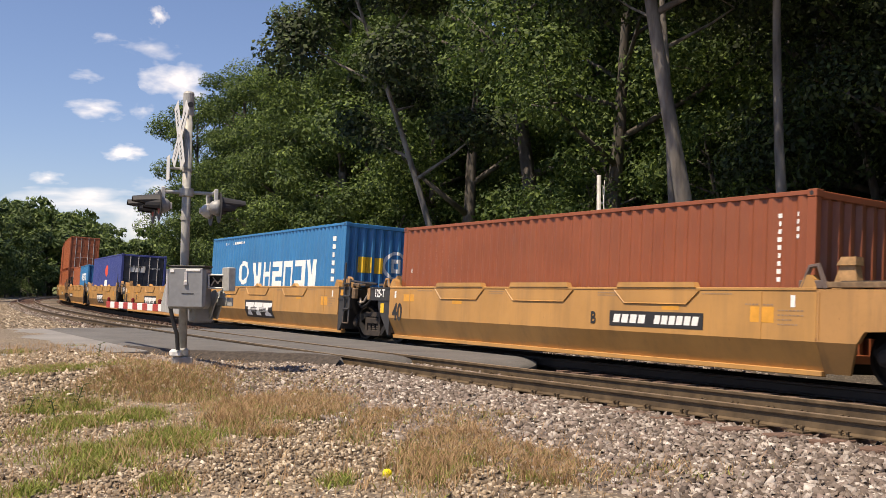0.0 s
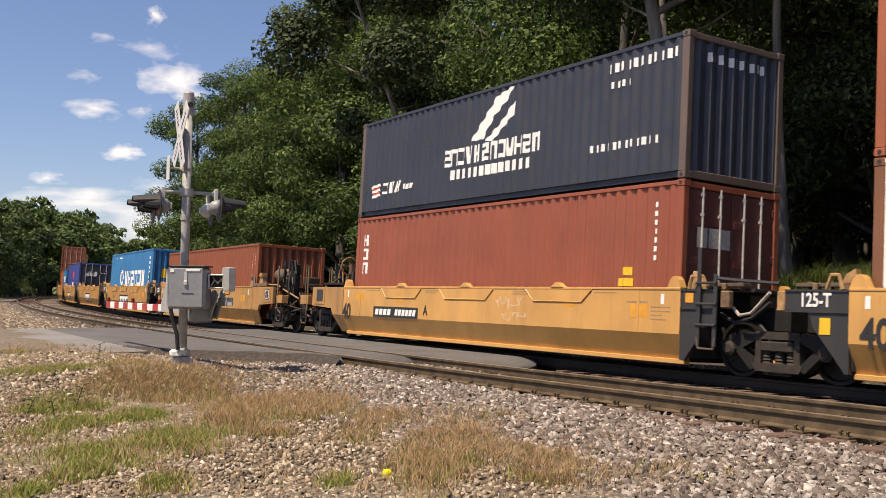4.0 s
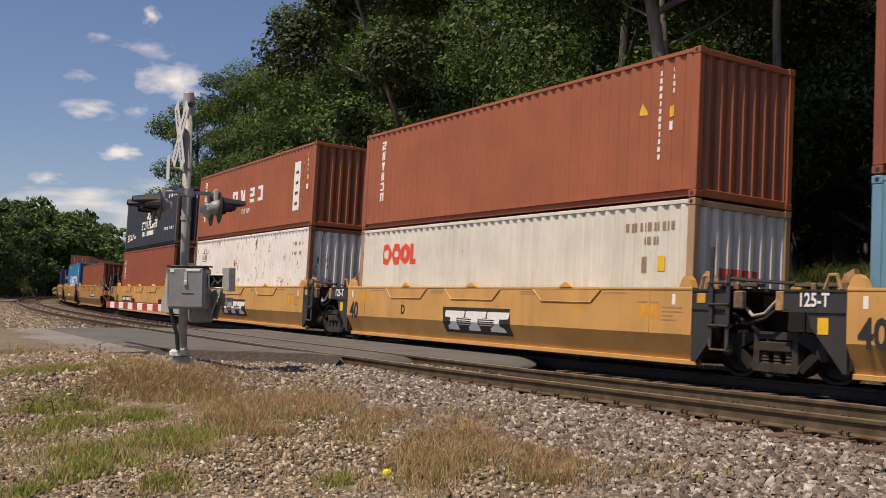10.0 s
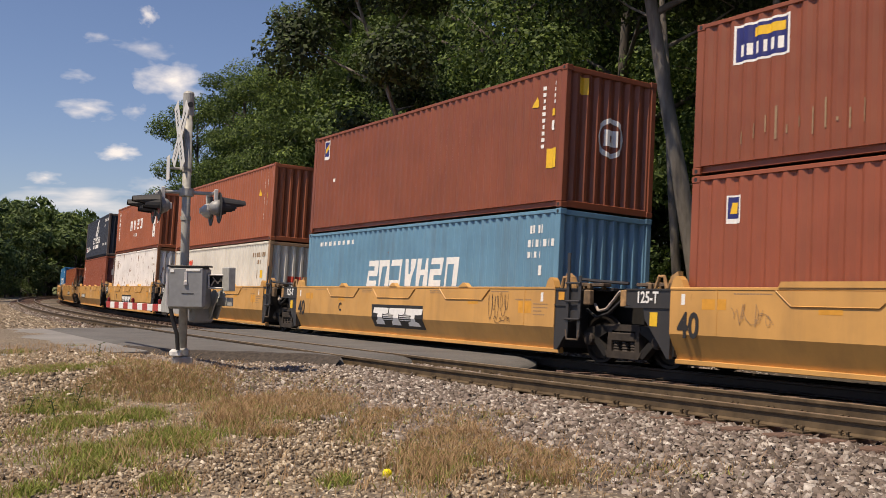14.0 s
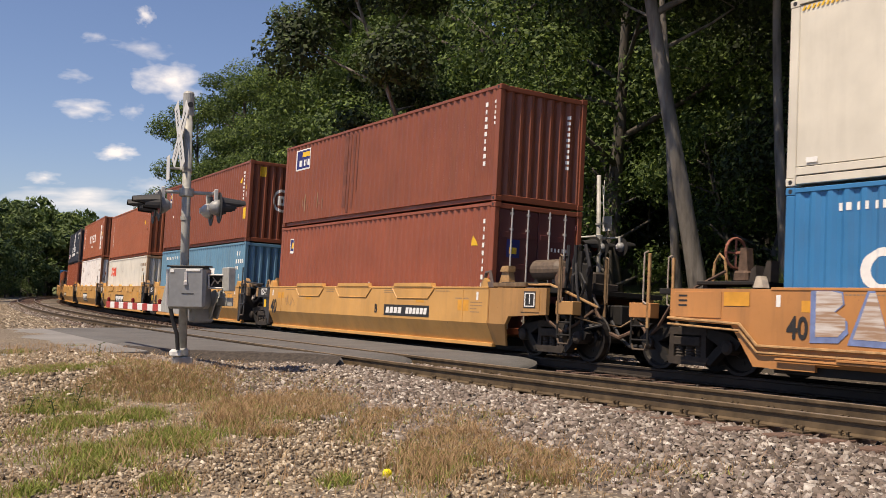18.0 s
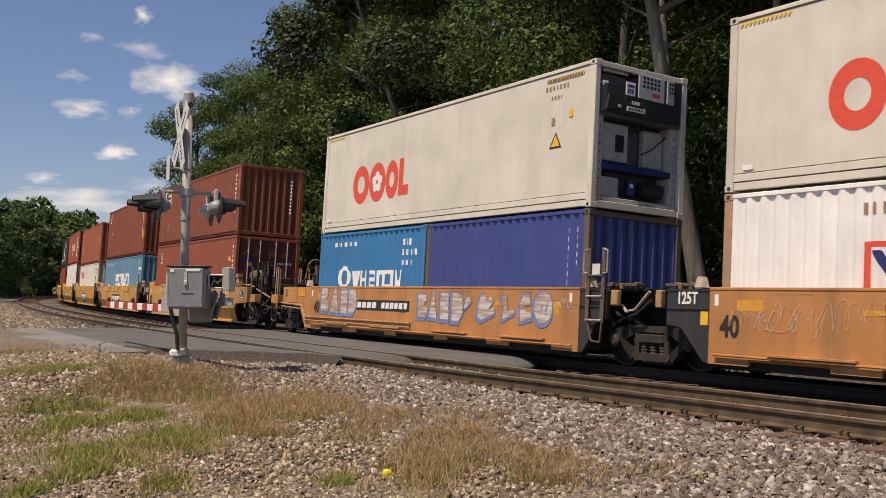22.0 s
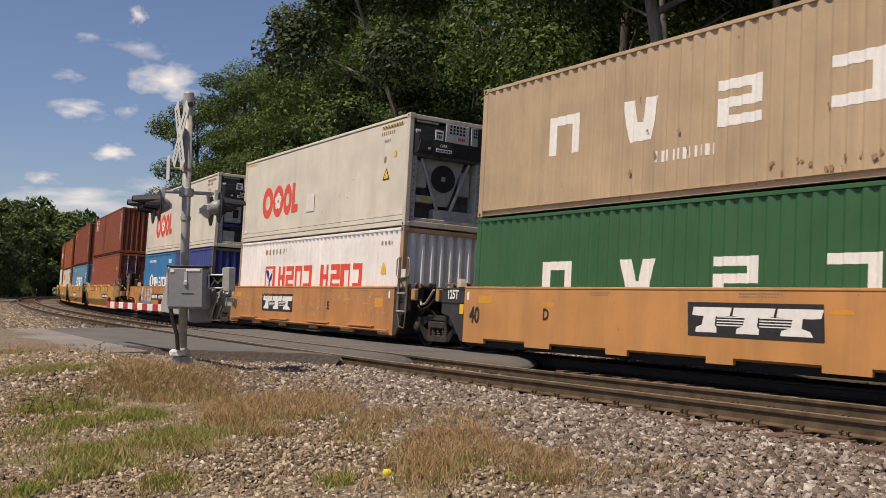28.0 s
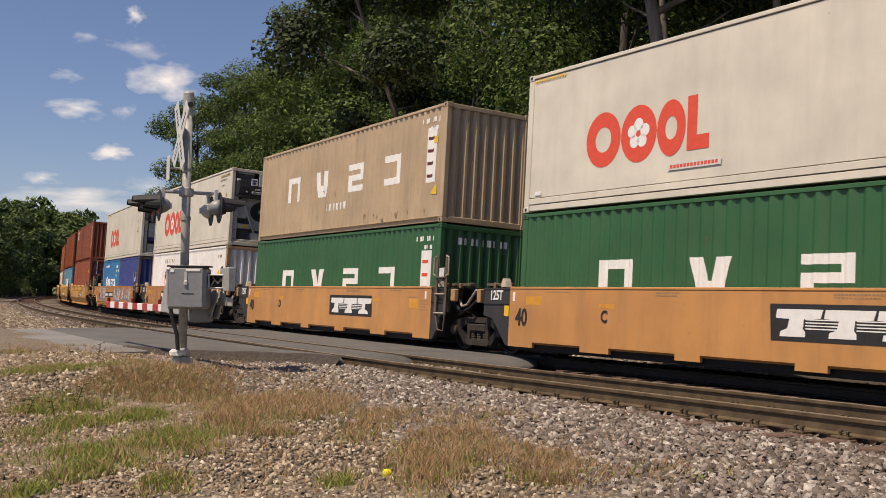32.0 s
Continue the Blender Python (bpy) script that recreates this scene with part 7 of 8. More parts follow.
put(11, 0, mid(HIGH), container("dull maroon shipping container with a blue and white sticker", F40, LOW, RED_C, marks=[("sticker", bar(-5.3, -4.2, 1.75, 2.4), MARK_WHITE), ("sticker_field", bar(-5.26, -4.24, 1.79, 2.36), MARK_NAVY), ("id_marking", row(-5.2, -4.3, 1.85, 2.08, 6, 0.1), MARK_WHITE), ("sticker", bar(-4.9, -4.3, 2.15, 2.3), MARK_YELLOW), ("id_marking", column(5.5, 5.62, 0.8, 2.3, 9), MARK_WHITE), ("id_marking", column(5.85, 5.95, 1.7, 2.3, 5), MARK_WHITE), ("soot_band", [q for k, (a, z) in enumerate(((-1.75, 0.35), (-1.52, 0.2), (-1.24, 0.3), (-1.0, 0.75))) for q in bar(a, a + 0.15, z, 2.42, 0.02)], SOOT), ("scrape_mark", [q for k in range(11) for q in bar(-5.1 + 0.22 * k, -5.07 + 0.22 * k, 0.42 + 0.07 * (k % 3), 0.62 + 0.11 * (k % 4))], MARK_GREY)], end_marks=[("id_marking", column(0.7, 0.8, 0.9, 2.2, 10), MARK_WHITE)]))
put(12, 3.06, BASE_Z, container("short blue shipping container with white block marks", F20, LOW, BLUE, marks=[("ring_mark", ring(-1.38, 1.32, 0.36, 0.32, 0.62), MARK_WHITE), ("block_mark", letter_blocks(-0.86, 2.0, 1.02, 1.50, 6), MARK_WHITE), ("id_marking", row(-2.15, -0.7, 2.18, 2.32, 10), MARK_WHITE), ("id_marking", row(1.9, 2.5, 2.1, 2.3, 4), MARK_WHITE), ("id_marking", row(1.9, 2.75, 1.85, 2.03, 7), MARK_WHITE), ("id_marking", row(1.9, 2.4, 1.6, 1.75, 4), MARK_WHITE)]))
put(12, -3.06, BASE_Z, container("short royal blue shipping container with plain sides", F20, LOW, ROYAL, frame=BROWN_POST, marks=[("id_marking", column(2.35, 2.45, 1.1, 2.3, 7), MARK_WHITE), ("id_marking", column(2.62, 2.70, 1.5, 2.3, 5), MARK_WHITE)]))


PATCH = plain("faded_pale_patch", (0.70, 0.67, 0.62), 0.5, 0.0, 0.05, 9)


def scuff(q):
    """A short scrape in the paint, upright or slanting."""
    r = random.Random(500 + q)
    a, z, h, w = r.uniform(-2.6, 4.2), r.uniform(0.45, 1.5), r.uniform(0.05, 0.22), r.uniform(0.006, 0.016)
    return bar(a, a + w, z, z + h, r.uniform(-0.12, 0.12)) if q % 3 else bar(a, a + h, z, z + w * 1.5)


def reefer(i, style, hstripe):
    c = container("pale grey refrigerated container with red ring marks", F40, HIGH, REEFER, style, "smooth", frame=REEFER_POST if i == 13 else None, marks=red_flower_rings(1.26) + [("sticker_border", [[(4.70, 1.27), (5.10, 1.27), (4.9, 1.60)]], MARK_BLACK), ("sticker", [[(4.76, 1.305), (5.04, 1.305), (4.9, 1.54)]], MARK_YELLOW), ("id_marking", row(4.5, 5.3, HIGH - 0.42, HIGH - 0.32, 7), MARK_GREY), ("id_marking", row(4.7, 5.1, HIGH - 0.62, HIGH - 0.54, 4), MARK_GREY), ("sticker", bar(4.75, 4.85, 1.75, 1.9), MARK_GREY), ("sticker", bar(5.3, 5.42, 1.85, 2.0), MARK_YELLOW), ("hazard_strip", row(-5.9, -4.9, HIGH - 0.19, HIGH - 0.12, 12, 0.5, 0.04) + row(4.6, 5.75, HIGH - 0.25, HIGH - 0.18, 13, 0.5, 0.05), MARK_YELLOW), ("hazard_stripe", row(4.545, 5.695, HIGH - 0.25, HIGH - 0.18, 13, 0.5, 0.05), MARK_BLACK), ("sticker", bar(-5.75, -5.55, 0.34, 0.42), MARK_WHITE)] + hstripe)
    blossom(c, 1.26, -4.21 + 1.43)
    put(i, 0, mid(LOW), c)


reefer(12, "cooler_control", [])
put(13, 0, BASE_Z, container("white shipping container with large red block marks", F40, LOW, WHITE, frame=RUSTY_POST, marks=[("block_mark", slotted(-3.57, -2.7, 0.9, 1.73, 0.12), MARK_RED), ("block_mark", [[(-3.45, 1.6), (-3.3, 1.6), (-3.1, 1.3), (-2.95, 1.6), (-2.82, 1.6), (-3.05, 1.2), (-3.05, 0.9), (-3.2, 0.9), (-3.2, 1.2)]], MARK_NAVY), ("block_mark", letter_blocks(-2.36, 0.45, 1.0, 1.71, 4), MARK_RED), ("block_mark", letter_blocks(1.0, 3.9, 1.0, 1.71, 4), MARK_RED), ("id_marking", row(-3.6, -1.7, 2.1, 2.3, 13, 0.4), MARK_GREY), ("id_marking", row(4.8, 5.5, 2.15, 2.27, 6), MARK_GREY), ("sticker", [[(4.9, 1.4), (5.2, 1.4), (5.05, 1.7)]], MARK_YELLOW)]))
reefer(13, "cooler_fan", [("pale_patch", bar(-0.35, 0.25, 0.75, 1.30), PATCH), ("scuff_mark", [loop for q in range(14) for loop in scuff(q)], MARK_GREY)])


def rust_patches(a0, a1, z0, z1, n, seed):
    """Small ragged spots where the paint has gone."""
    r = random.Random(seed)
    out = []
    for i in range(n):
        a, z, w = r.uniform(a0, a1), r.uniform(z0, z1), r.uniform(0.02, 0.055)
        out.append(("rust_patch", [[(a + w * math.cos(k * 0.9) * r.uniform(0.5, 1.2), z + w * 1.2 * math.sin(k * 0.9) * r.uniform(0.5, 1.3)) for k in range(7)]], MARK_GREY))
    return out


ARAB = [("placard", bar(5.16, 5.62, 1.0, 2.35), MARK_WHITE), ("id_marking", column(5.26, 5.54, 1.12, 2.36, 4, 0.74), MAROON)]
put(14, 0, BASE_Z, container("green shipping container with spaced white block marks", F40, LOW, GREEN, marks=[("block_mark", white_blocks((-3.68, -1.42, 0.82, 2.98), 0.86, 1.58, 0.9), MARK_WHITE)] + [("placard", bar(5.2, 5.64, 0.85, 1.95), MARK_WHITE), ("id_marking", column(5.28, 5.56, 1.0, 1.96, 3, 0.74), MARK_RED)] + ids(LOW), end_marks=[("id_marking", row(-0.7, 0.8, 2.1, 2.3, 9), MARK_WHITE)]))
put(14, 0, mid(LOW), container("tan shipping container with spaced white block marks", F40, HIGH, TAN, marks=[("block_mark", white_blocks((-3.65, -1.5, 0.8, 2.98), 1.12, 1.90, 0.9), MARK_WHITE), ("id_marking", row(-0.64, 0.8, 0.66, 0.9, 11), MARK_WHITE)] + ARAB + ids(HIGH) + [("sticker", [[(5.5, 0.7), (5.8, 0.7), (5.65, 0.95)]], MARK_YELLOW), ("sticker", bar(5.55, 5.66, 1.95, 2.12), MARK_YELLOW)] + rust_patches(1.2, 5.4, 0.18, 0.42, 16, 5) + rust_patches(-2.0, 3.2, 0.5, 1.3, 6, 8)))
put(15, 0, BASE_Z, container("green shipping container with spaced white block marks", F40, LOW, GREEN, marks=[("block_mark", white_blocks((-3.68, -1.42, 0.82, 2.98), 0.86, 1.58, 0.9), MARK_WHITE)] + [("placard", bar(5.2, 5.64, 0.85, 1.95), MARK_WHITE)] + ids(LOW)))
reefer(15, "cooler_fan", [("placard", bar(-2.0, -0.8, 0.5, 0.62), SIGN), ("id_marking", row(-1.95, -0.85, 0.53, 0.59, 14), MARK_RED)])


# ---------------------------------------------------------------- crossing signals
BRIGHT = plain("bright_aluminium_casting", (0.58, 0.58, 0.56), 0.4, 0.1, 0.1, 10)


def signal_light(parent, u, v, z, facing):
    """A flashing light: black disc, housing and hood. v is along the road, facing its sign."""
    k = facing
    disc = part("light_disc", Mesh().lathe([(v + 0.00 * k, 0.255), (v + 0.012 * k, 0.255)], (u, 0, z), "Y", 24), BLACK, parent)
    part("housing", Mesh().lathe([(v - 0.165 * k, 0.03), (v - 0.155 * k, 0.065), (v - 0.11 * k, 0.105), (v - 0.05 * k, 0.13), (v, 0.135)], (u, 0, z), "Y", 18), BRIGHT if k < 0 and u > 0 else ALU_BOX, disc, smooth=True)
    part("rear_latch", Mesh().box(u - 0.03, u + 0.03, min(v - 0.19 * k, v - 0.15 * k), max(v - 0.19 * k, v - 0.15 * k), z - 0.05, z + 0.05, 0.008), BAR, disc)
    part("lens", Mesh().lathe([(v + 0.012 * k, 0.15), (v + 0.03 * k, 0.12), (v + 0.04 * k, 0.02)], (u, 0, z), "Y", 16), LENS, disc)
    hood = Mesh()
    n = 14
    vs = []
    for i in range(n + 1):
        a = math.pi * (-0.12 + 1.24 * i / n)
        reach = 0.42 if 0.15 < i / n < 0.85 else 0.24
        for r, d in ((0.165, 0.012), (0.185, 0.012), (0.115, reach), (0.13, reach)):
            vs.append((u + math.cos(a) * r, v + d * k, z + math.sin(a) * r))
    fs = []
    for i in range(n):
        p, q = 4 * i, 4 * i + 4
        fs += [(p, p + 2, q + 2, q), (p + 1, q + 1, q + 3, p + 3), (p + 2, p + 3, q + 3, q + 2), (p, q, q + 1, p + 1)]
    part("hood", hood.add(vs, fs), BLACK, disc)
    return disc


def blade(parent, angle, y, swing):
    """One board of the crossing sign, with rows of dark bars for its wording."""
    b = part("sign_board", Mesh().box(-0.61, 0.61, y - 0.004, y + 0.004, -0.13, 0.13), SIGN, parent, "white board with dark lettering bars", m=pose(0, 0, 3.80, 0, 0, swing) @ pose(0, 0, 0, 0, angle, 0))
    m = laid(row(-0.50, -0.14, -0.04, 0.04, 5, 0.5) + row(0.14, 0.50, -0.04, 0.04, 5, 0.5), flat, [], y + 0.006)
    tagged(part("lettering", m, MARK_BLACK, b), kind="stuff")


def crossing_signal(label, gate, swing):
    """Origin at the foot of the mast; +y looks along the road to the traffic, x along the track."""
    g = thing("crossing_signal", label, "railway signal", "signals of the level crossing")
    part("foundation", Mesh().box(-0.15, 0.15, -0.15, 0.15, -0.25, 0.16, 0.015), CONCRETE, g)
    part("base_flange", Mesh().box(-0.105, 0.105, -0.105, 0.105, 0.16, 0.30, 0.03), GALV, g)
    part("mast", Mesh().tube((0, 0, 0.2), (0, 0, 4.2 if gate else 4.55), 0.072 if gate else 0.058, 16), GALV, g, smooth=True)
    part("mast_clamp", Mesh().tube((0, 0, 2.40), (0, 0, 2.46), 0.085, 16), GALV, g)
    part("mast_clamp", Mesh().tube((0, 0, 3.2), (0, 0, 3.25), 0.085, 16), GALV, g)
    if gate:
        bell = part("bell", Mesh().lathe([(4.12, 0.05), (4.14, 0.09), (4.50, 0.09), (4.53, 0.075), (4.55, 0.02)], (0, 0, 0), "Z", 18), GALV, g)
        part("bell_mouth", Mesh().lathe([(-0.100, 0.045), (-0.080, 0.05)], (0, -0.02, 4.31), "X", 14), BLACK, bell)
    blade(g, 46, 0.125, swing)
    blade(g, -64, 0.137, swing)
    part("sign_bracket", Mesh().tube((0, 0.05, 3.80), (0, 0.15, 3.80), 0.03, 8), GALV, g)
    part("track_sign", Mesh().box(-0.18, 0.18, 0.30, 0.306, 3.05, 3.45), SIGN, g)
    part("sign_bracket", Mesh().tube((0, 0.05, 3.25), (0, 0.30, 3.25), 0.02, 8), GALV, g)
    arm = part("cross_arm", Mesh().tube((0, -0.44, 2.86), (0, 0.44, 2.86), 0.03, 10), GALV, g)
    part("junction_cap", Mesh().lathe([(2.78, 0.06), (2.80, 0.12), (2.92, 0.12), (2.94, 0.06)], (0, 0, 0), "Z", 16), GALV, arm)
    for k in (1, -1):
        part("lamp_arm", Mesh().tube((-0.40, 0.42 * k, 2.86), (0.40, 0.42 * k, 2.86), 0.026, 8), BRIGHT, arm)
        for u in (-0.38, 0.38):
            part("lamp_bracket", Mesh().box(u - 0.03, u + 0.03, 0.42 * k - 0.03, 0.42 * k + 0.03, 2.70, 2.90, 0.008), BRIGHT, arm)
            signal_light(g, u, 0.47 * k, 2.60, k)
    if gate:
        axle = part("gate_mechanism", Mesh().box(-0.16, 0.16, -0.46, -0.12, 0.72, 1.20, 0.03), ALU_BOX, g, m=pose(0, 0, 0, 0, 0, 9))
        part("pivot_shaft", Mesh().tube((0, -0.62, 0.95), (0, -0.10, 0.95), 0.05, 12), GALV, axle)
        for y in (-0.52, -0.40):
            part("arm_bracket", Mesh().prism([(-0.55, 1.18), (-0.40, 1.26), (0.55, 1.10), (1.6, 1.30), (2.3, 1.35), (2.55, 0.99), (2.55, 0.84), (0.5, 0.80), (-0.2, 0.78)], 1, y, y + 0.018), GALV, axle)
        part("counterweight", Mesh().box(-0.98, -0.68, -0.52, -0.40, 1.24, 1.62, 0.012), GALV, axle)
        part("weight_arm", Mesh().box(-0.9, -0.1, -0.52, -0.49, 1.0, 1.14, 0.01), GALV, axle)
        ga = part("gate_arm", Mesh().box(2.0, 2.6, -0.48, -0.44, 0.83, 0.97), GALV, g, "lowered red and white striped gate arm", m=pose(0, 0, 0, 0, 0, 9))
        for i in range(12):
            x0 = 2.55 + i * 0.364
            part("stripe", Mesh().box(x0, x0 + 0.360, -0.49, -0.43, 0.835, 0.970, 0.006), GATE_RED if i % 2 else MARK_WHITE, ga)
        for x in (2.9, 4.8, 6.8):
            part("gate_lamp", Mesh().lathe([(0.968, 0.02), (0.985, 0.035), (1.05, 0.035), (1.07, 0.015)], (x, -0.46, 0), "Z", 12), LENS, ga)
    return g


GATE_RED = plain("red_reflective_sheet", (0.42, 0.035, 0.03), 0.4, 0.0, 0.1, 6)
MAST = Vector((-4.25, 16.4, 0.06))
mast_s, mast_lat = (float(v[0]) for v in line_coords([MAST.x], [MAST.y]))
turn = math.degrees(on_line(mast_s)[2])
near_signal = crossing_signal("grey steel crossing signal mast with crossed white boards and lamps", True, 5.5)
near_signal.matrix_basis = pose(*MAST, 0, 0, turn - 9)
case = thing("equipment_case", "grey painted metal equipment case bolted to the signal mast", "cabinet", m=pose(MAST.x + 0.17, MAST.y - 0.30, MAST.z, 0, 0, -6))
part("body", Mesh().box(-0.31, 0.31, -0.17, 0.17, 0.95, 1.62, 0.045), ALU_BOX, case)
door = part("door", Mesh().box(-0.28, 0.28, -0.186, -0.168, 0.98, 1.60, 0.01), ALU_BOX, case)
part("hasp", Mesh().box(-0.02, 0.03, -0.20, -0.185, 1.40, 1.54, 0.004), BAR, door)
part("padlock", Mesh().box(-0.025, 0.035, -0.215, -0.186, 1.33, 1.40, 0.008), BAR, door)
part("lid_strip", Mesh().box(-0.32, 0.32, -0.19, 0.18, 1.62, 1.645, 0.008), BLACK, case)
part("hinge", Mesh().box(-0.26, -0.19, -0.195, -0.18, 1.53, 1.575, 0.004), MARK_WHITE, door)
part("hinge", Mesh().box(0.0, 0.24, -0.195, -0.18, 1.55, 1.585, 0.004), MARK_WHITE, door)
part("ledge", Mesh().box(-0.06, 0.14, -0.192, -0.184, 1.19, 1.20), BLACK, door)
side = part("side_box", Mesh().box(0.31, 0.60, 0.06, 0.10, 1.28, 1.50, 0.01), BLACK, case)
part("box_rim", Mesh().rod([(0.33, -0.04, 1.29), (0.60, -0.04, 1.29), (0.60, -0.04, 1.50), (0.33, -0.04, 1.50), (0.33, -0.04, 1.29)], 0.018).box(0.585, 0.61, -0.05, 0.10, 1.28, 1.51, 0.006).box(0.31, 0.60, -0.05, 0.10, 1.495, 1.515, 0.006), BAR, side)
part("wire_bundle", Mesh().rod([(0.36, 0.0, 1.33), (0.42, -0.01, 1.42), (0.47, 0.0, 1.36), (0.52, -0.01, 1.44), (0.57, 0.0, 1.36)], 0.014).rod([(0.38, 0.02, 1.46), (0.45, 0.0, 1.38), (0.55, 0.02, 1.42)], 0.012), PALE_BAR, side)
part("edge_roll", Mesh().tube((-0.31, -0.15, 1.0), (-0.31, -0.15, 1.58), 0.028, 8), BAR, case)
part("mast_bracket", Mesh().box(-0.10, 0.0, 0.15, 0.27, 1.1, 1.5, 0.01), GALV, case)
part("conduit", Mesh().rod([(-0.27, 0.02, 1.5), (-0.36, 0.02, 1.35), (-0.34, 0.02, 1.05), (-0.28, 0.04, 0.75), (-0.22, 0.06, 0.55), (-0.20, 0.08, 0.28)], 0.035, 8), BLACK, case)
rag = thing("plastic_bag", "crumpled white plastic bag lying on the mast foundation", "bag", m=pose(MAST.x - 0.09, MAST.y - 0.12, MAST.z + 0.16))
rr = random.Random(6)
bagm = Mesh()
for i in range(7):
    bagm.lathe([(-0.05, 0.01), (-0.02, rr.uniform(0.04, 0.08)), (0.04, rr.uniform(0.03, 0.07)), (0.08, 0.01)], (rr.uniform(-0.09, 0.09), rr.uniform(-0.05, 0.05), 0.05), "Z", 7)
part("sheet", bagm, SIGN, rag)
far_signal = crossing_signal("grey steel crossing signal mast standing beyond the tracks", False, -39)
far_signal.matrix_basis = pose(4.2, 26.9, 0.03, 0, 0, turn + 180)
cap = thing("yellow_cap", "small bright yellow plastic cap on the gravel", "cap", m=pose(-0.43, 8.25, float(ground_z(*line_coords([-0.43], [8.25]))[0]) + 0.0, 8, -6, 20))
part("rim", Mesh().lathe([(0.0, 0.036), (0.05, 0.040), (0.062, 0.034)], (0, 0, 0), "Z", 14), YELLOW_CAP, cap)
part("top", Mesh().lathe([(0.06, 0.033), (0.072, 0.026), (0.074, 0.01)], (0, 0, 0), "Z", 14), YELLOW_CAP, cap)


# ---------------------------------------------------------------- clouds
def cloud_material(seed, cover, glow):
    m = Mat("cloud_vapour", 1.0)
    n = m.node("ShaderNodeTexNoise", Scale=1.5, Detail=4.0, Roughness=0.48)
    mp = m.t.nodes.new("ShaderNodeMapping")
    tc = m.t.nodes.new("ShaderNodeTexCoord")
    m.t.links.new(tc.outputs["Object"], mp.inputs[0])
    mp.inputs["Location"].default_value = (seed * 3.7, seed * 1.3, seed)
    m.t.links.new(mp.outputs[0], n.inputs["Vector"])
    length = m.t.nodes.new("ShaderNodeVectorMath")
    length.operation = "LENGTH"
    m.t.links.new(tc.outputs["Object"], length.inputs[0])
    body = m.math("SUBTRACT", n.outputs["Fac"], m.math("MULTIPLY", length.outputs["Value"], 0.55))
    alpha = m.ramp(body, (0.15 - cover, 0.0), (0.40 - cover, 0.45), (0.66 - cover, 1.0))
    alpha = m.math("MULTIPLY", alpha, min(1.0, glow + 0.05))
    em = m.node("ShaderNodeEmission", Strength=0.95, Color=(1.0, 0.98, 0.97, 1))
    tr = m.t.nodes.new("ShaderNodeBsdfTransparent")
    mx = m.t.nodes.new("ShaderNodeMixShader")
    m.t.links.new(alpha, mx.inputs[0])
    m.t.links.new(tr.outputs[0], mx.inputs[1])
    m.t.links.new(em.outputs[0], mx.inputs[2])
    m.t.links.new(mx.outputs[0], m.t.nodes["Material Output"].inputs[0])
    return m.m


CLOUDS = []
# bearing and height of each cloud, its half width and half height, cover, brightness and drift, all as slopes of the view
for i, (bx, bz, hw, hh, cover, glow, drift) in enumerate(((-0.272, 0.212, 0.034, 0.018, 0.17, 0.95, -0.012), (-0.300, 0.245, 0.035, 0.014, 0.02, 0.55, -0.014), (-0.352, 0.182, 0.030, 0.011, 0.12, 0.75, -0.020), (-0.306, 0.180, 0.014, 0.009, 0.02, 0.5, -0.018), (-0.322, 0.137, 0.020, 0.009, 0.16, 0.9, -0.014), (-0.292, 0.278, 0.010, 0.010, 0.10, 0.7, -0.024),
                                                          (-0.400, 0.111, 0.020, 0.008, 0.10, 0.7, -0.006), (-0.365, 0.088, 0.062, 0.014, 0.14, 0.8, -0.006), (-0.300, 0.072, 0.034, 0.024, 0.10, 0.7, -0.004), (-0.290, 0.105, 0.026, 0.010, 0.02, 0.5, -0.008), (-0.365, 0.215, 0.020, 0.008, -0.02, 0.4, -0.02), (-0.345, 0.255, 0.016, 0.008, -0.02, 0.4, -0.02))):
    D = 1400.0
    c = thing("cloud", "small white fair-weather cloud drifting in the blue sky", "cloud", "clouds")
    n = 12
    v = [(math.cos(2 * math.pi * k / n), math.sin(2 * math.pi * k / n), 0) for k in range(n)]
    o = part("puff", Mesh().add(v, [tuple(range(n))]), cloud_material(i + 1, cover, glow), c)
    o.scale = (hw * D * 1.2, hh * D * 1.25, 1)
    o.visible_shadow = False
    CLOUDS.append((c, bx * D, D, EYE.z + bz * D, drift * D))


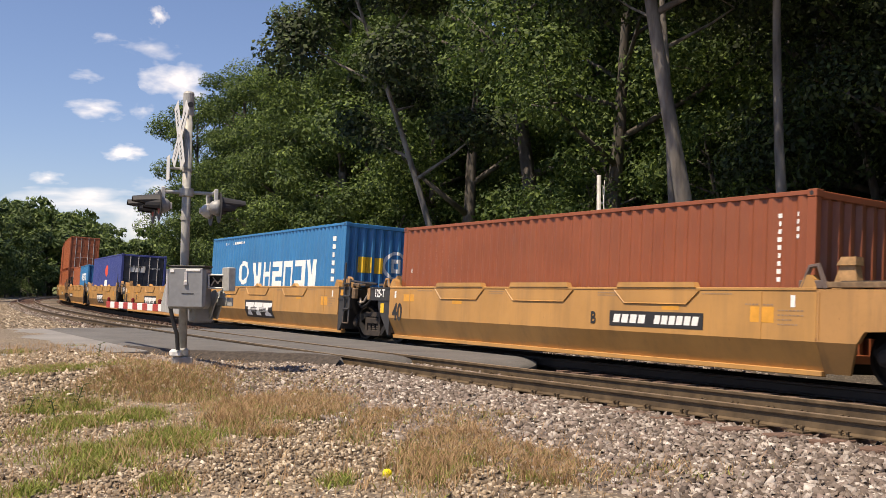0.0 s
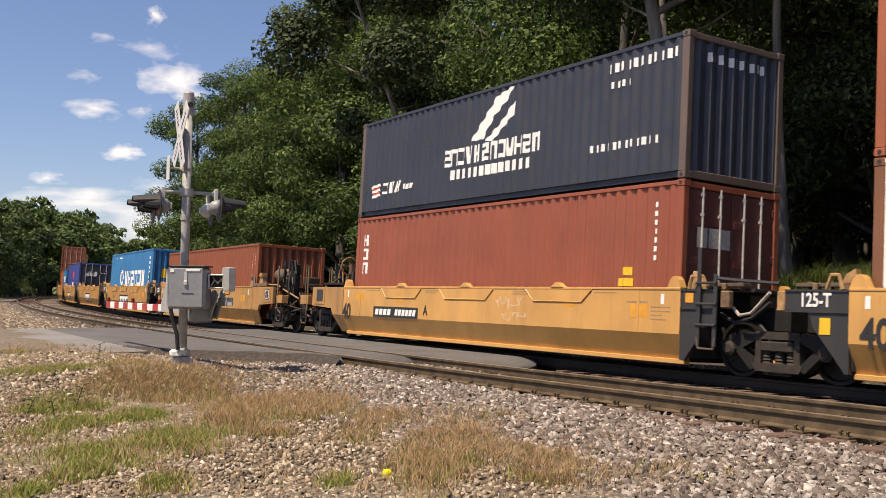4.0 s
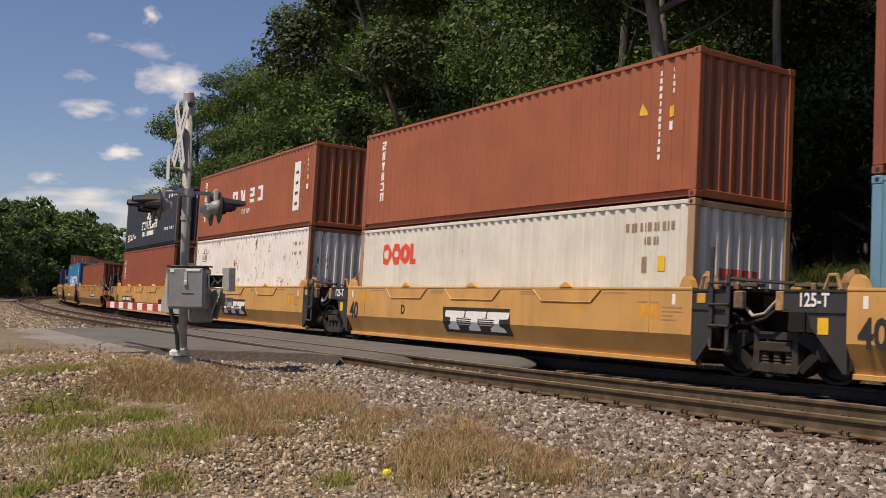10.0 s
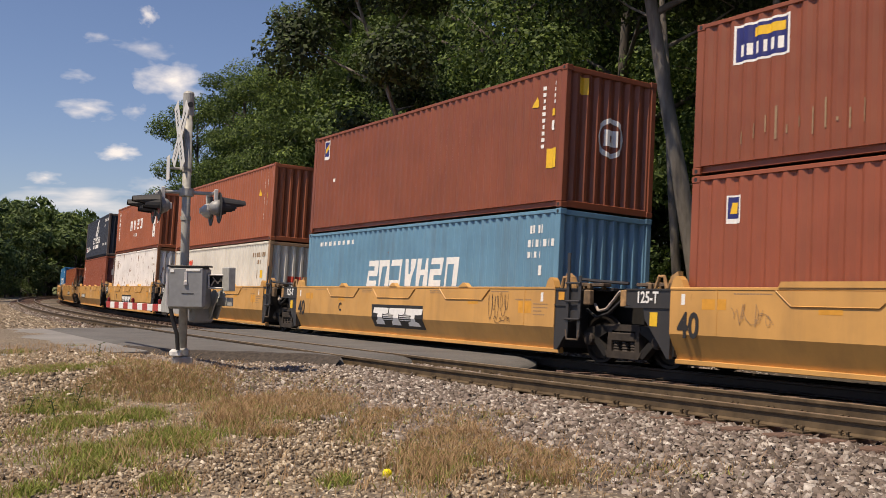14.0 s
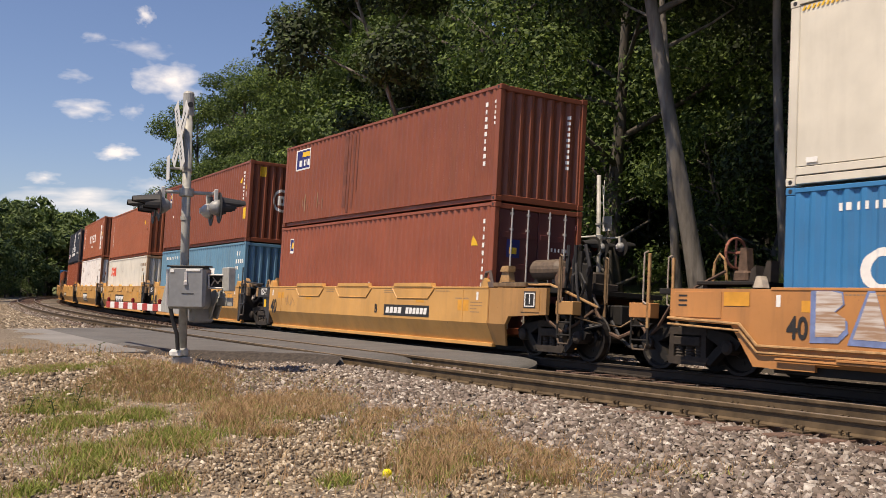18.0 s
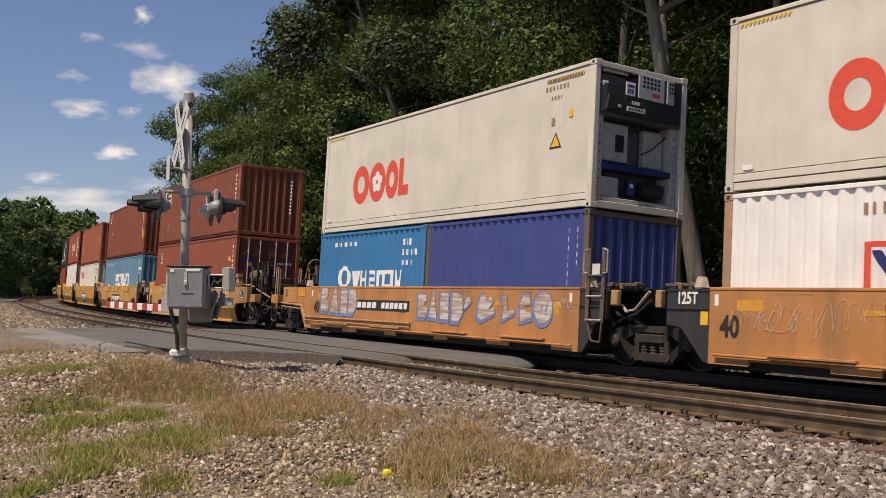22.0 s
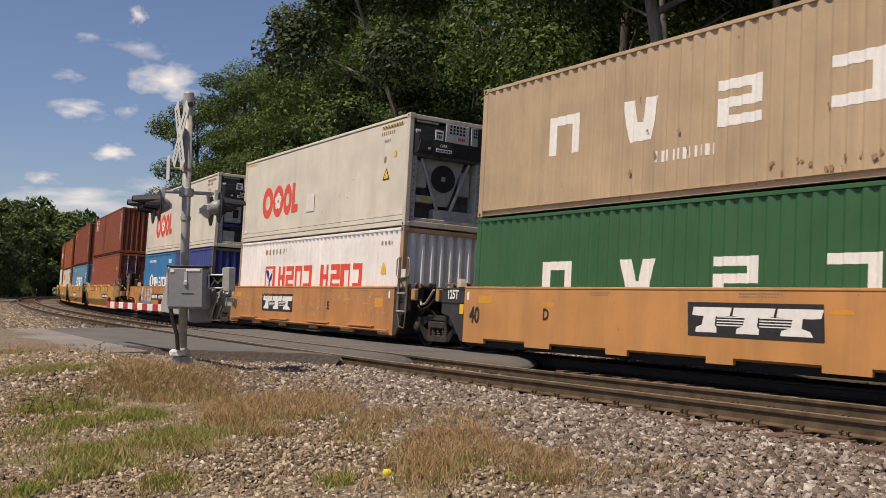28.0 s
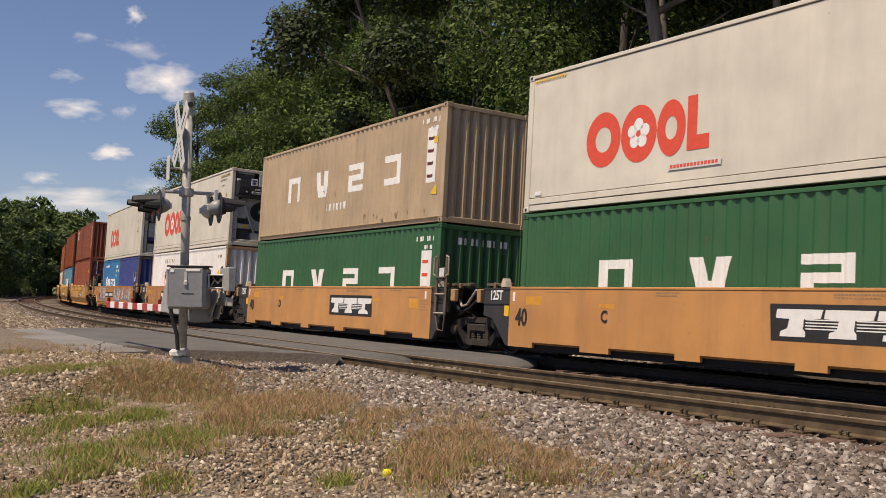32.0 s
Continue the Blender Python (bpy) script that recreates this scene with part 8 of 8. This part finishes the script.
# ---------------------------------------------------------------- ballast and gravel
def stones(name, label, count, place, size, seed, material=None):
    """Many broken stones in one mesh. place(rng, n) gives x, y, z of their middles."""
    n = np.random.default_rng(seed)
    base = np.array([(x, y, z) for x in (-0.72, 0.72) for y in (-0.72, 0.72) for z in (-0.72, 0.72)])
    tri = np.array([(0, 1, 3), (0, 3, 2), (4, 6, 7), (4, 7, 5), (0, 4, 5), (0, 5, 1), (2, 3, 7), (2, 7, 6), (1, 5, 7), (1, 7, 3)])
    x, y, z, k = place(n, count)
    count = len(x)
    rad = size * n.uniform(0.45, 1.0, count) ** 0.8 * 1.25 * k
    z = z + n.uniform(-0.35, 0.45, count) * rad
    shape = n.uniform(0.35, 1.4, (count, 8, 3))
    squash = np.stack([n.uniform(0.9, 1.6, count), n.uniform(0.6, 1.1, count), n.uniform(0.35, 0.75, count)], 1)[:, None, :]
    an = n.uniform(0, 6.28, count)
    tilt = n.uniform(-1.0, 1.0, count)
    p = base[None] * shape * squash
    ct, sn = np.cos(tilt)[:, None], np.sin(tilt)[:, None]
    p = np.stack([p[..., 0] * ct - p[..., 2] * sn, p[..., 1], p[..., 0] * sn + p[..., 2] * ct], -1)
    ca, sa = np.cos(an)[:, None], np.sin(an)[:, None]
    p = np.stack([p[..., 0] * ca - p[..., 1] * sa, p[..., 0] * sa + p[..., 1] * ca, p[..., 2]], -1) * rad[:, None, None]
    p += np.stack([x, y, z + rad * 0.25], 1)[:, None, :]
    v = p.reshape(-1, 3)
    f = (tri[None] + 8 * np.arange(count)[:, None, None]).reshape(-1, 3)
    d = bpy.data.meshes.new(name)
    d.vertices.add(len(v))
    d.vertices.foreach_set("co", v.astype(np.float32).ravel())
    d.loops.add(len(f) * 3)
    d.loops.foreach_set("vertex_index", f.astype(np.int32).ravel())
    d.polygons.add(len(f))
    d.polygons.foreach_set("loop_start", np.arange(0, len(f) * 3, 3, dtype=np.int32))
    d.update()
    d.materials.append(material or STONE)
    return tagged(new(name, d), label, "gravel", kind="stuff")


def band(s0, s1, lat0, lat1, keep=None, lift=0.0):
    def place(n, count):
        s, lat = n.uniform(s0, s1, count), n.uniform(lat0, lat1, count)
        x = np.interp(s, LINE_S, LINE_X) - np.sin(np.interp(s, LINE_S, LINE_H)) * lat
        y = np.interp(s, LINE_S, LINE_Y) + np.cos(np.interp(s, LINE_S, LINE_H)) * lat
        ok = np.ones(count, bool) if keep is None else keep(n, x, y, s, lat)
        x, y, s, lat = x[ok], y[ok], s[ok], lat[ok]
        return x, y, ground_z(s, lat) + lift, np.ones(len(x))
    return place


def off_rails(n, x, y, s, lat):
    a = abs(abs(lat - SPACING) - 0.755)
    return (a > 0.10) & ~((s > np.where(lat > 3.6, NEAR_END - 0.1, ROAD0 + 0.8)) & (s < ROAD1) & (lat < np.interp(s, (-14.1, -13.2, -12.3, -11.2, -9.5), (5.5, 5.8, 6.6, 7.6, 8.2))))


def off_road(n, x, y, s, lat):
    return off_rails(n, x, y, s, lat) & ~((s > -11.2) & (s < 1.2) & (lat > 7.4))


def thin_in_grass(n, x, y, s, lat):
    return off_road(n, x, y, s, lat) & (n.random(len(x)) > grass_amount(x, y, s, lat) * 0.85)


stones("ballast", "coarse pinkish-grey crushed stone along the empty track", 32000, band(-28, -12.0, 5.25, 8.5, off_rails), 0.037, 1)
stones("ballast_in_track", "coarse crushed stone between the ties of the empty track", 7000, band(-28, -14.0, 2.9, 5.6, off_rails), 0.040, 2)
stones("gravel", "loose pale gravel among the grass", 40000, band(-26, -9, 7.6, 12.9, thin_in_grass), 0.023, 3, PALE_STONE)
stones("roadside_stone", "pale crushed stone along the edge of the asphalt", 6800, band(-16.8, -9, 6.0, 11.2, off_road), 0.036, 4, PALE_STONE)
stones("far_ballast", "pale crushed stone along the curving track", 11000, band(0.8, 60, 5.9, 11.5, off_road), 0.042, 5, PALE_STONE)
stones("far_ballast_in_track", "crushed stone under the tracks around the curve", 6000, band(0.8, 60, 1.2, 5.8, off_road), 0.050, 6)
# these stones carry the shade under the cars in their colour
stones("ballast_under_train", "crushed stone under and beyond the train", 6000, band(-27, 12, -2.0, 2.9, lambda n, x, y, s, lat: (abs(abs(lat) - 0.755) > 0.1) & ((s < ROAD0) | (s > ROAD1))), 0.045, 7, OILY_SHADED)


# ---------------------------------------------------------------- grass
def blades(name, label, count, material, height, seed, want, s_range=(-27.5, -10.5), lat_range=(7.2, 14), wide=0.005):
    n = np.random.default_rng(seed)
    tufts = count // 22
    pick = n.integers(0, tufts, count)
    s = n.uniform(*s_range, tufts)[pick] + n.normal(0, 0.05, count)
    lat = n.uniform(*lat_range, tufts)[pick] + n.normal(0, 0.05, count)
    x = np.interp(s, LINE_S, LINE_X) - np.sin(np.interp(s, LINE_S, LINE_H)) * lat
    y = np.interp(s, LINE_S, LINE_Y) + np.cos(np.interp(s, LINE_S, LINE_H)) * lat
    ok = n.random(count) < want(x, y, s, lat)
    x, y, s, lat = x[ok], y[ok], s[ok], lat[ok]
    m = len(x)
    z = ground_z(s, lat)
    h = height * n.uniform(0.4, 1.35, m)
    a = n.uniform(0, 6.28, m)
    w = n.uniform(0.6, 1.4, m) * wide
    lean = n.uniform(0.3, 1.3, m) * h
    b = a + n.uniform(0.8, 2.2, m)
    base = np.stack([x, y, z - 0.01], 1)
    side = np.stack([np.cos(a) * w, np.sin(a) * w, 0 * w], 1)
    bend = np.stack([np.cos(b) * lean * 0.35, np.sin(b) * lean * 0.35, h * 0.6], 1)
    tip = np.stack([np.cos(b) * lean, np.sin(b) * lean, h], 1)
    v = np.stack([base - side, base + side, base + bend + side * 0.8, base + bend - side * 0.8, base + tip], 1).reshape(-1, 3)
    q = 5 * np.arange(m)
    d = bpy.data.meshes.new(name)
    d.vertices.add(len(v))
    d.vertices.foreach_set("co", v.astype(np.float32).ravel())
    loops = np.stack([q, q + 1, q + 2, q + 3, q + 3, q + 2, q + 4], 1).astype(np.int32).ravel()
    d.loops.add(len(loops))
    d.loops.foreach_set("vertex_index", loops)
    d.polygons.add(2 * m)
    d.polygons.foreach_set("loop_start", np.stack([7 * np.arange(m), 7 * np.arange(m) + 4], 1).astype(np.int32).ravel())
    d.update()
    d.materials.append(material)
    return tagged(new(name, d), label, "grass", kind="stuff")


stones("ballast_beyond_train", "pale crushed stone on the far shoulder of the tracks", 4500, band(-27, 16, -3.7, -2.0, lambda n, x, y, s, lat: (s < -9.2) | (s > ROAD1)), 0.045, 8)
blades("dry_grass", "dry reddish-brown grass in a broken strip beside the ballast", 420000, DRY_GRASS, 0.12, 11, lambda x, y, s, lat: grass_amount(x, y, s, lat) ** 1.3 * 0.8 * (1.05 - share_green(x, y)) + 0.02, (-25, -8.5), (6.6, 12.6), 0.0034)
blades("green_grass", "short green weeds and grass among the gravel", 480000, GREEN_GRASS, 0.075, 12, lambda x, y, s, lat: grass_amount(x, y, s, lat) ** 1.2 * 1.15 * share_green(x, y), (-25, -8.5), (6.6, 12.6))
blades("bank_grass", "tall yellow-green grass and weeds on the bank beyond the train", 26000, GREEN_GRASS, 0.55, 13, lambda x, y, s, lat: np.full(len(x), 0.9), (-28, 30), (-9.8, -6.6), 0.012)


# ---------------------------------------------------------------- weeds
WEED_LEAF = leafy("weed_leaf", (0.05, 0.075, 0.02), (0.12, 0.15, 0.045), through_light=0.25)
rw = random.Random(15)
for wx, wy, tall in ((-4.6, 12.6, 0.34), (-4.45, 11.6, 0.26), (-5.0, 12.1, 0.22), (-5.9, 17.2, 0.28), (-4.35, 9.3, 0.24)):
    wz = float(ground_z(*line_coords([wx], [wy]))[0])
    weed = thing("weed", "thin dark green weed growing out of the gravel", "weed", "weeds in the gravel", m=pose(wx, wy, wz - 0.02))
    bend = rw.uniform(-0.05, 0.05)
    part("stem", Mesh().rod([(0, 0, 0), (bend, 0.01, tall * 0.5), (bend * 2.2, 0.0, tall)], 0.006, 5), WEED_LEAF, weed)
    for j in range(9):
        h = tall * (0.25 + 0.75 * j / 8)
        an = j * 2.4
        x0 = bend * 2 * h / tall
        ln = rw.uniform(0.05, 0.10)
        tip = (x0 + math.cos(an) * ln, math.sin(an) * ln, h + 0.02)
        w = 0.014
        part("leaf", Mesh().add([(x0, 0, h), (x0 + math.cos(an) * ln * 0.5 - math.sin(an) * w, math.sin(an) * ln * 0.5 + math.cos(an) * w, h + 0.025), tip, (x0 + math.cos(an) * ln * 0.5 + math.sin(an) * w, math.sin(an) * ln * 0.5 - math.cos(an) * w, h + 0.02)], [(0, 1, 2, 3)]), WEED_LEAF, weed)


# ---------------------------------------------------------------- motion of the train
def motions():
    times = [i * 0.5 for i in range(65)]
    for ob, offset, u, z in RIDERS:
        walk(ob, [(t, car_pose(offset, t, u, z)) for t in times])
    for c, x, y, z, drift in CLOUDS:
        walk(c, [(t, look((x + drift * t / 32, y, z), EYE)) for t in (0, 32)])
    turns = [i * 0.1 for i in range(321)]
    for ws, x in BOGIES:
        walk(ws, [(t, pose(x, 0, 0.455) @ Matrix.Rotation((travelled(t) - travelled(0)) / 0.457, 4, "Y")) for t in turns])


motions()
